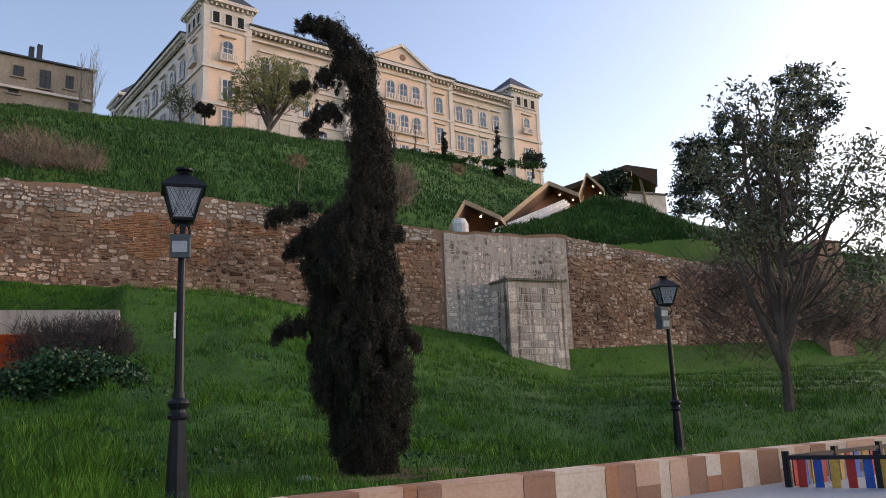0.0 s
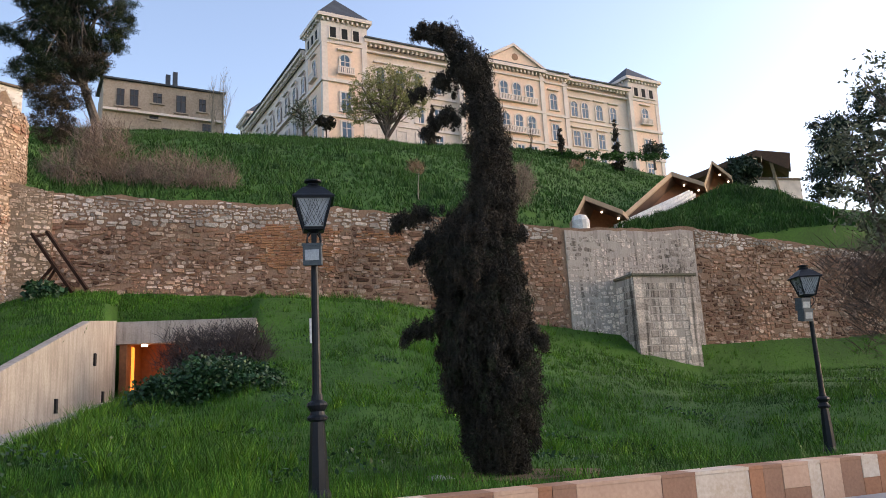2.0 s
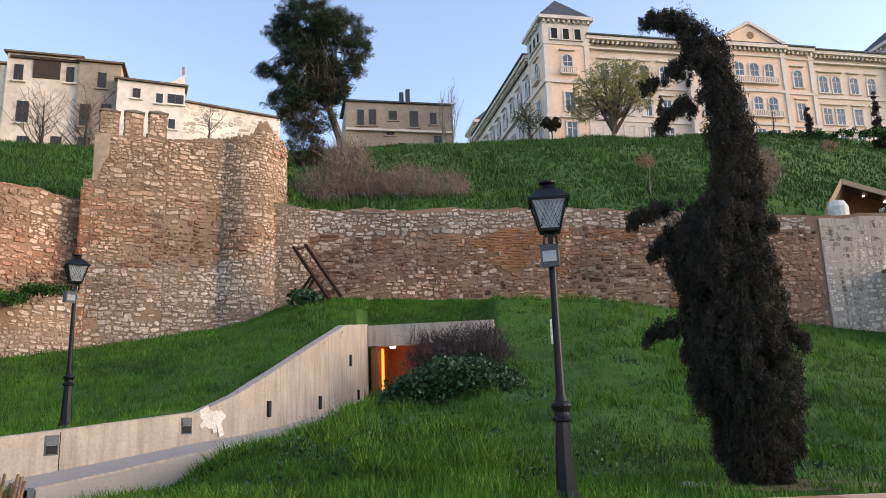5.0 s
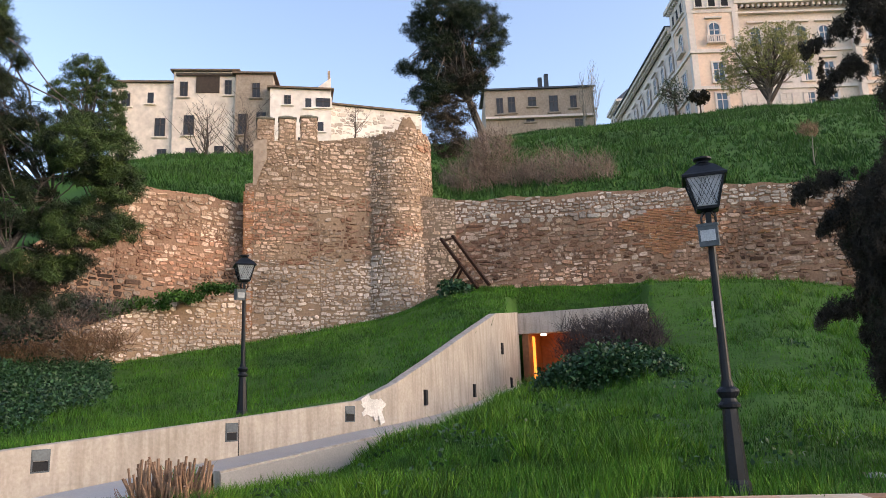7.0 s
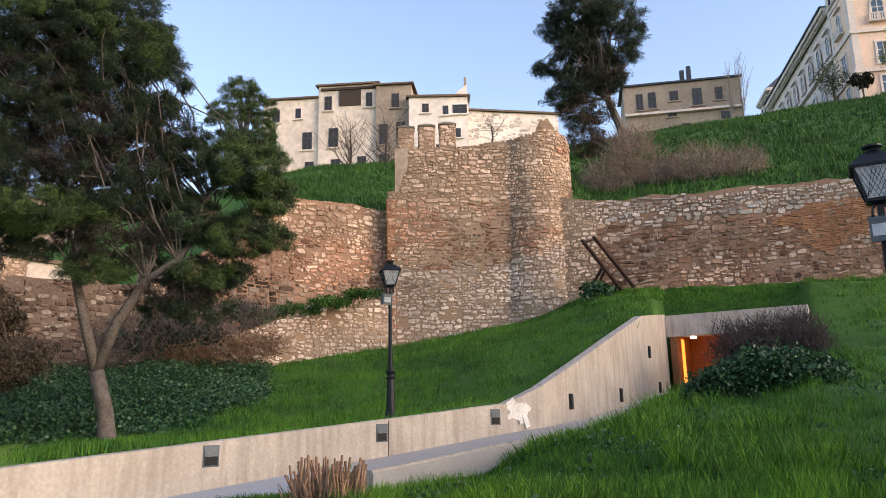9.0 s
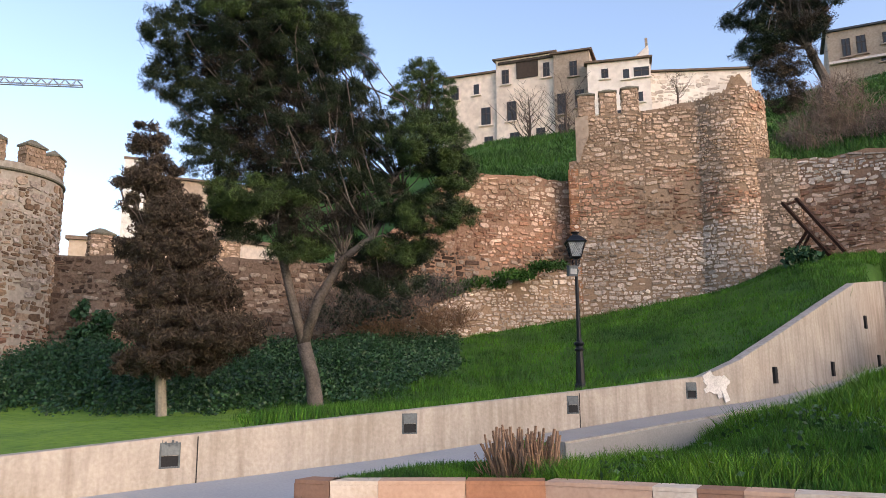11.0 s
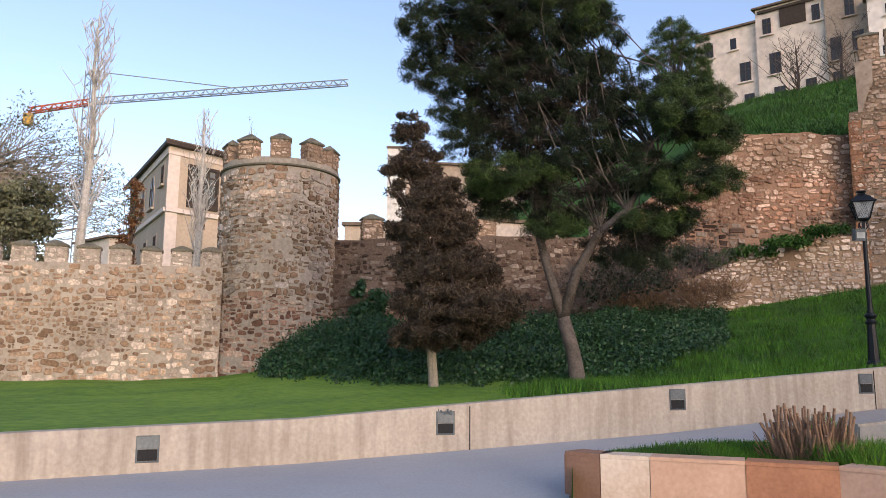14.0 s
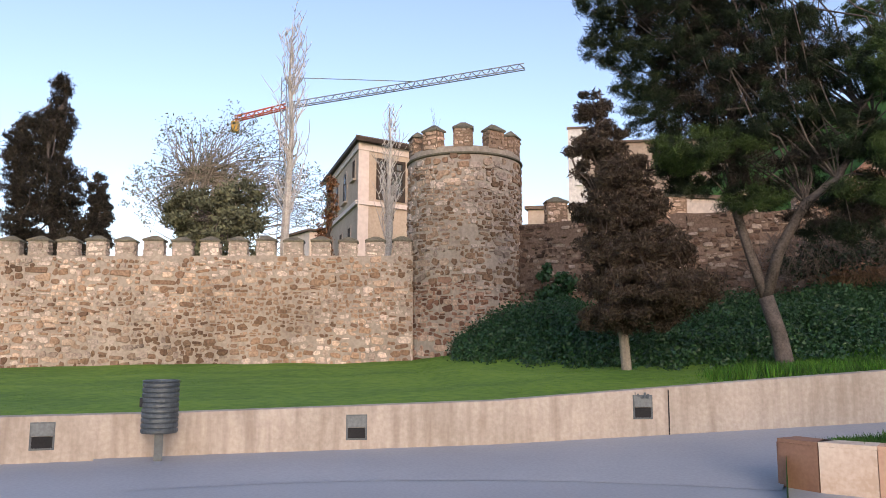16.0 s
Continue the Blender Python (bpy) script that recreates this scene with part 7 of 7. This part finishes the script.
def bare(name, label, az, d, el0, el1, spread, n, material, seed, r=0.2, up=0.85, group="bare trees"):
    """A leafless tree: a stem and boughs that fork twice."""
    g_ = random.Random(seed)
    e = thing(name, Matrix(), label, "tree", group)
    a, b = polar(az, d, 1.5 + d * math.tan(radians(el0))), polar(az - 0.1, d, 1.5 + d * math.tan(radians(el1)))
    H = (b - a).length
    pts = [a.lerp(b, s) + Vector((g_.uniform(-1, 1), g_.uniform(-1, 1), 0)) * H * 0.012 for s in (0, 0.2, 0.4, 0.6, 0.8, 1)]
    part("trunk", MB().tube(pts, [r, r * 0.9, r * 0.72, r * 0.5, r * 0.28, r * 0.06], 8), material, e)
    mb = MB()
    for i in range(n):
        s = g_.uniform(0.25, 0.95)
        p = a.lerp(b, s)
        L = spread * H * (1.05 - s * 0.7) * g_.uniform(0.6, 1.1)
        an = g_.uniform(0, 6.28)
        q = p + Vector((math.cos(an) * (1 - up), math.sin(an) * (1 - up), up)).normalized() * L
        bp = bough(mb, p, q, r * 0.3 * (1.1 - s), r * 0.05, g_, -0.04, 4)
        for _ in range(4):
            c0 = bp[g_.randrange(1, 5)]
            an2 = g_.uniform(0, 6.28)
            bough(mb, c0, c0 + Vector((math.cos(an2) * 0.5, math.sin(an2) * 0.5, up)).normalized() * L * g_.uniform(0.25, 0.5), r * 0.08, r * 0.03, g_, 0, 3)
    part("branching", mb, material, e)


bare("bare_poplar", "tall bare pale-barked poplar behind the wall", 106.2, 46, 3, 23.5, 0.24, 64, M_WHITEBARK, 1, 0.3, 0.7)
bare("bare_poplar", "slender bare pale-barked tree by the tower", 98.75, 42, 3, 17.4, 0.32, 44, M_WHITEBARK, 2, 0.25, 0.78)
bare("bare_poplar", "thin bare tree behind the tower", 95.4, 44, 8, 17.2, 0.3, 24, M_PALETWIG, 3, 0.1, 0.85)
far_tree("rusty_tree", "slim tree with rust-brown dead leaves by the mansion", [(103.2, 3), (103.1, 8), (103.0, 12.2)], [(103.2, 12.0, 0.6, 0.8), (102.9, 10.4, 0.5, 1.2), (103.4, 8.2, 0.5, 1.6), (103.1, 6.4, 0.5, 1.4)], 50, M_RUSTLEAF, 110, 40, 0.3, 0.07, 141, 1.3, 0.5, M_TWIG, 0.14, 26)
bare("bare_tree", "bare spreading tree below the houses", 55.0, 66, 16.5, 21.5, 0.8, 34, M_TWIG, 4, 0.22, 0.5)
bare("bare_tree", "bare spreading tree below the houses", 52.2, 64, 16.5, 22.0, 0.8, 34, M_TWIG, 5, 0.22, 0.5)
bare("bare_tree", "bare tree before the brown house", 25.8, 88, 19, 23.6, 0.5, 30, M_PALETWIG, 6, 0.15, 0.8)
bare("bare_tree", "bare tree before the brown house", 25.0, 88, 19, 24.2, 0.5, 30, M_PALETWIG, 7, 0.15, 0.8)
bare("bare_tree", "thin bare tree before the palace", 2.9, 96, 17.8, 20.6, 0.5, 20, M_TWIG, 8, 0.1, 0.7)
bare("bare_tree", "thin bare tree before the palace", 1.3, 96, 17.6, 20.4, 0.5, 20, M_TWIG, 9, 0.1, 0.7)
bare("bare_tree", "small bare tree before the white house", 43.8, 74, 19.5, 22.4, 0.7, 24, M_TWIG, 10, 0.12, 0.5)
bare("bare_sapling", "pale sapling with a dry tuft", 10.3, 46, 14.8, 17.6, 0.3, 6, M_PALETWIG, 12, 0.05, 0.6)

# ---- shrubs, ivy and grass ----


def ivy(name, label, masses, d, n, size, seed, material=M_IVY, deep=1.0, per=40, sub=0.45):
    C = mass_points(masses, d, n, seed, deep)
    P = blobs(C, np.full((len(C), 3), sub), len(C) * per, seed + 1, 0.5)
    return tagged(part(name, tri_mesh(name, leaves(P, size, 0.75, 0.9, 0.0, seed + 2), material, 4), None), label, "ivy", kind="stuff")


def brush(name, label, masses, d, material, n, length, seed, thick=0.012):
    """A tangle of thin twigs."""
    C = mass_points(masses, d, n, seed)
    g_ = random.Random(seed)
    mb = MB()
    for c in C:
        for _ in range(5):
            v = Vector((g_.uniform(-1, 1), g_.uniform(-1, 1), g_.uniform(-0.1, 1.1))).normalized() * length * g_.uniform(0.5, 1.2)
            q = Vector(c) + Vector((g_.uniform(-1, 1), g_.uniform(-1, 1), g_.uniform(-1, 1))) * length * 0.3
            w = v.orthogonal().normalized() * thick
            mb.add([q - w, q + w, q + v * 0.5 + w * 0.6 + Vector((0, 0, 0.04)), q + v, q + v * 0.5 - w * 0.6 + Vector((0, 0, 0.04))], [(0, 1, 2, 3, 4)])
    return tagged(part(name, mb, material), label, "shrub", "shrubs", "stuff")


brush("bare_brush", "brown leafless brush above the town wall", [(34.9, 16.9, 2.6, 1.5), (28.6, 17.0, 2.4, 1.6), (25.6, 16.7, 2.0, 1.3), (33.4, 18.8, 2.0, 1.8), (31.4, 16.9, 1.8, 1.3)], 44, M_BRUSH, 1500, 0.95, 201, 0.013)
brush("bare_brush", "pale dry shrub on the hillside", [(2.2, 15.9, 0.9, 1.5)], 48, M_BRUSH, 220, 0.8, 203, 0.016)
brush("dry_tuft", "pale dry tufts on the hillside", [(10.3, 17.7, 0.75, 0.5), (15.4, 16.6, 0.8, 0.35), (-2.0, 17.0, 0.6, 0.35)], 52, M_DRY, 150, 0.5, 204, 0.02)
brush("thorn_bush", "dark leafless thorn bush by the tunnel mouth", [(27.2, 4.4, 2.4, 1.6), (24.6, 4.6, 2.6, 1.8), (26.0, 3.3, 3.4, 1.6), (23.2, 4.4, 1.7, 1.9), (22.6, 3.4, 1.4, 1.5)], 25.8, M_THORN, 1250, 0.62, 205, 0.009)
brush("bare_brush", "dark tangled brush under the pine by the wall", [(66.0, 6.8, 3.4, 1.6), (62.0, 7.6, 2.2, 1.0), (70.0, 6.0, 3.0, 1.8)], 30.5, M_BARK, 420, 0.7, 209, 0.014)
ivy("ivy_tuft", "dark evergreen scrub under the pine by the wall", [(63.5, 7.9, 2.0, 0.5), (66.5, 6.4, 2.4, 0.8), (69.5, 6.0, 2.4, 1.0)], 30.8, 90, 0.08, 329, M_DARKLEAF, sub=0.35)
brush("dry_brush", "brown dry brush at the wall foot", [(62.3, 5.0, 1.8, 1.0), (66.5, 4.6, 2.6, 0.9), (60.6, 5.4, 0.8, 0.8)], 32.6, M_DRY, 260, 0.8, 206, 0.014)
brush("bare_brush", "leafless brown thicket below the right-hand tree", [(-22.0, 4.0, 3.2, 2.6), (-26.5, 5.0, 3.2, 2.6), (-20.0, 7.0, 2.4, 2.0), (-29.5, 3.5, 2.6, 2.4), (-23.5, 8.0, 3.0, 2.0)], 29, M_TWIG, 1300, 1.0, 207, 0.011)


ivy("ivy_mound", "dark glossy ivy mound before the tunnel", [(27.0, 1.9, 2.8, 1.2), (23.6, 2.1, 2.4, 1.1), (25.5, 2.8, 2.8, 0.9), (29.4, 1.6, 1.5, 0.7), (21.8, 1.6, 1.1, 0.7)], 22.2, 560, 0.055, 301, per=60)
ivy("ivy_tuft", "dark ivy growing at the tower foot", [(36.6, 8.6, 1.0, 0.7)], 34.5, 30, 0.12, 321)
ivy("ivy_tuft", "green growth on the broken wall footing", [(61.0, 7.5, 1.2, 0.35), (59.0, 8.0, 1.6, 0.3), (56.6, 8.6, 1.8, 0.28), (54.2, 9.2, 1.4, 0.25)], 34.2, 150, 0.06, 325, M_WEED, sub=0.24)
ivy("ivy_tuft", "climbing growth beside the west tower", [(86.7, 4.0, 1.2, 0.5), (85.7, 5.0, 0.8, 0.4), (87.1, 5.7, 0.5, 0.4), (86.0, 3.0, 1.4, 0.5)], 32.4, 60, 0.09, 327, sub=0.28)
ivy("hedge", "dark hedge along the palace terrace", [(az, 16.9 + 0.15 * (az + 8), 1.0, 0.22) for az in range(-8, 7)], 94, 110, 0.13, 331, M_WEED, per=50, sub=0.45)


def in_view_ground(n, az0, az1, near, far, seed, bias=1.0):
    gg = np.random.default_rng(seed)
    out = []
    while len(out) < n:
        az = gg.uniform(az0, az1)
        a, b = near(az), far(az)
        if a is None or b is None or b <= a:
            continue
        d = a + (b - a) * gg.uniform() ** bias
        p = polar(az, d)
        out.append((p.x, p.y, ground(p.x, p.y)))
    return np.array(out)


def blades(P, h, w, k, seed, lean=0.5, clumped=1.0):
    """k bent blades at each place: two triangles each."""
    gg = np.random.default_rng(seed)
    P = np.repeat(P, k, 0)
    n = len(P)
    P = P + np.concatenate([gg.normal(size=(n, 2)) * 0.07, np.full((n, 1), -0.03)], 1)
    a = gg.uniform(0, 2 * np.pi, n)
    clump = 0.85 + clumped * 0.3 * np.sin(P[:, 0] * 1.7 + 1.3 * np.sin(P[:, 1] * 1.1)) * np.sin(P[:, 1] * 1.9 + np.sin(P[:, 0] * 0.8)) + clumped * 0.2 * np.sin(P[:, 0] * 0.5 + P[:, 1] * 0.37)
    H = (h * gg.uniform(0.45, 1.35, n) * clump)[:, None]
    side = np.stack([np.cos(a), np.sin(a), np.zeros(n)], 1) * w * gg.uniform(0.7, 1.4, (n, 1))
    b = gg.uniform(0, 2 * np.pi, n)
    tip = np.stack([np.cos(b), np.sin(b), np.zeros(n)], 1) * H * lean * gg.uniform(0.3, 1.2, (n, 1))
    up = np.array([[0, 0, 1.0]])
    return np.stack([P - side, P + side, P + tip + up * H], 1)


def low_d(az):
    c_ = cross(LOW, az)
    return c_[0] + 0.35 if c_ else None


def path_d(az):
    c_ = cross(BENCH, az)
    if az > 32:
        return c_[0] - 2.0 if c_ else None
    return 28.6 if az > 22.5 else cross(CITY, az)[0] - 0.2


def bench_d(az):
    c_ = cross(BENCH, az)
    return c_[0] + 0.45 if c_ else None


def city_d(az):
    c_ = cross(CITY, az)
    return c_[0] - 0.1 if c_ else None


P = in_view_ground(46000, -33, 57, low_d, path_d, 401, 1.0)
me = tri_mesh("grass", blades(P, 0.2, 0.009, 5, 402), M_BLADE, 3)
tagged(part("grass", me, None), "long green spring grass on the slope", "grass", kind="stuff")
P = in_view_ground(5200, -33, 57, low_d, path_d, 431, 1.0)
_q = np.sin(P[:, 0] * 0.9 + np.sin(P[:, 1] * 0.6)) * np.sin(P[:, 1] * 0.8 + 1.7 * np.sin(P[:, 0] * 0.4))
tagged(part("grass", tri_mesh("grass_tufts", blades(P[_q > 0.05], 0.36, 0.013, 16, 432, 0.8), M_BLADE_LIGHT, 3), None), "taller bright tufts in the long grass", "grass", kind="stuff")
P = np.concatenate([in_view_ground(20000, 33, 77, bench_d, city_d, 403, 0.9), in_view_ground(2500, 22, 33, lambda az: 33.7, city_d, 409)])
tagged(part("grass", tri_mesh("grass_bank", blades(P, 0.2, 0.011, 5, 404), M_BLADE, 3), None), "long green grass on the bank under the wall", "grass", kind="stuff")
LAWN_END = lambda az: city_d(az) - 0.05 if az > 94 else 21.0 + 11.5 * max(0.0, (az - 84) / 10) if az > 84 else 21.0
mb = MB()
azl = [76 + 0.5 * i for i in range(109)]
for az in azl:
    a, b = bench_d(az) - 0.12, LAWN_END(az)
    for k in range(41):
        q = polar(az, a + (b - a) * k / 40)
        mb.v.append((q.x, q.y, ground(q.x, q.y) + 0.035))
for i in range(len(azl) - 1):
    for k in range(40):
        a = i * 41 + k
        mb.f.append([a, a + 1, a + 42, a + 41])
tagged(part("lawn", mb, M_LAWN, smooth=True), "short mown yellow-green lawn before the wall", "lawn", kind="structure")
P = in_view_ground(30000, 76, 127, bench_d, LAWN_END, 405, 0.8)
P[:, 2] += 0.03
tagged(part("lawn_grass", tri_mesh("lawn_grass", blades(P, 0.05, 0.008, 4, 406, clumped=0.2), M_LAWN, 3), None), "short mown grass blades", "grass", kind="stuff")
P = in_view_ground(6000, 57, 70, low_d, lambda az: low_d(az) + max(0.1, (71.5 - az) * 0.28), 407)
tagged(part("grass", tri_mesh("planter_grass", blades(P, 0.16, 0.012, 4, 408), M_BLADE, 3), None), "grass filling the planter", "grass", kind="stuff")
P = in_view_ground(38000, 61, 94, lambda az: 20.5 + 0.5 * math.sin(az * 1.9) + 0.4 * math.sin(az * 4.3) + 4.5 * max(0.0, (az - 84) / 10) + 5 * max(0.0, (66 - az) / 5), city_d, 421, 0.8)
gg = np.random.default_rng(5)
_rim = np.array([math.hypot(x_, y_) for x_, y_, _ in P]) - 20.4 - 4.5 * np.clip((np.degrees(np.arctan2(-P[:, 0], P[:, 1])) - 84) / 10, 0, None)
_az = np.degrees(np.arctan2(-P[:, 0], P[:, 1]))
P[:, 2] += np.clip((_az - 82) / 4, 0, 1) * np.clip((94 - _az) / 4, 0, 1) * np.clip(_rim / 6, 0, 1) * gg.uniform(0.2, 1.3, len(P))
P[:, 2] += np.clip((_az - 60.5) / 6, 0.05, 1) * np.clip(_rim / 2.4 + 0.3 * np.sin(P[:, 0] * 3.1 + P[:, 1] * 2.3), 0.08, 1) * gg.uniform(0.0, 0.75, len(P)) * (0.7 + 0.4 * np.sin(P[:, 1] * 1.3) * np.sin(P[:, 0] * 0.9 + 1))
tagged(part("ivy_bank", tri_mesh("ivy_bank", leaves(np.repeat(P, 3, 0) + gg.normal(size=(len(P) * 3, 3)) * 0.12, 0.05, 0.75, 0.95, 0.2, 422), M_IVY, 4), None), "dark green leafy bank under the pine", "ivy", kind="stuff")
# broad-leaved weeds: on the upper hill and in patches below
P = in_view_ground(40000, -30, 61, lambda az: cross(CITY, az)[0] + 1.2, lambda az: cross(RIDGE, az)[0] + 1.0, 411)
P = np.concatenate([P, in_view_ground(16000, -30, -2, lambda az: cross(CITY, az)[0] + 1.2, lambda az: 62.0, 414)])
tagged(part("hill_weeds", tri_mesh("hill_weeds", blades(P, 0.4, 0.04, 5, 412, 0.7), M_WEED, 3), None), "rank green weeds covering the upper hill", "weeds", kind="stuff")
Q = []
gg = np.random.default_rng(77)
for k in range(46):
    az = gg.uniform(-30, 56)
    a, b = low_d(az), path_d(az)
    d = a + (b - a) * gg.uniform(0.12, 0.75)
    p = polar(az, d)
    r = gg.uniform(0.25, 0.6)
    q = gg.normal(size=(60, 3)) * np.array([r, r, 0.07])
    q[:, 0] += p.x
    q[:, 1] += p.y
    q[:, 2] = np.array([ground(x_, y_) for x_, y_ in q[:, :2]]) + np.abs(q[:, 2]) + 0.06
    Q.append(q)
tagged(part("weed_patch", tri_mesh("weed_patch", leaves(np.concatenate(Q), 0.045, 0.6, 1.0, 0.4, 78), M_IVY, 4), None), "dark broad-leaved weed patches in the grass", "weeds", kind="stuff")

# ---- stones of the west wall: the nearest as pieces, the rest joined ----
g5 = random.Random(9)
rest, pale = MB(), MB()
count = 0
for p, q in zip(WALL_W[::-1], WALL_W[::-1][1:]):
    f, L, zb, zt = line_surf(q, p)
    for vs, fs in lay(f, max(0.0, L - 26.0), L, zb, zt, 0.235, 1.25, g5, gap=0.012, skip=0.02, depth=0.04, smear=0.5):
        c = vs[0]
        if c.x < -23:
            if -13.5 < c.y < -8.5 and 1.4 < c.z < 5.0 and count < 300:
                part("stone", MB().add(vs, fs), M_STONE_P, wall_west)
                count += 1
            else:
                (pale if g5.random() < 0.3 else rest).add(vs, fs)
for mb, m_ in ((rest, M_STONE), (pale, M_STONE_PALE)):
    part("rubble_stones", mb, m_, wall_west)["kind"] = "stuff"
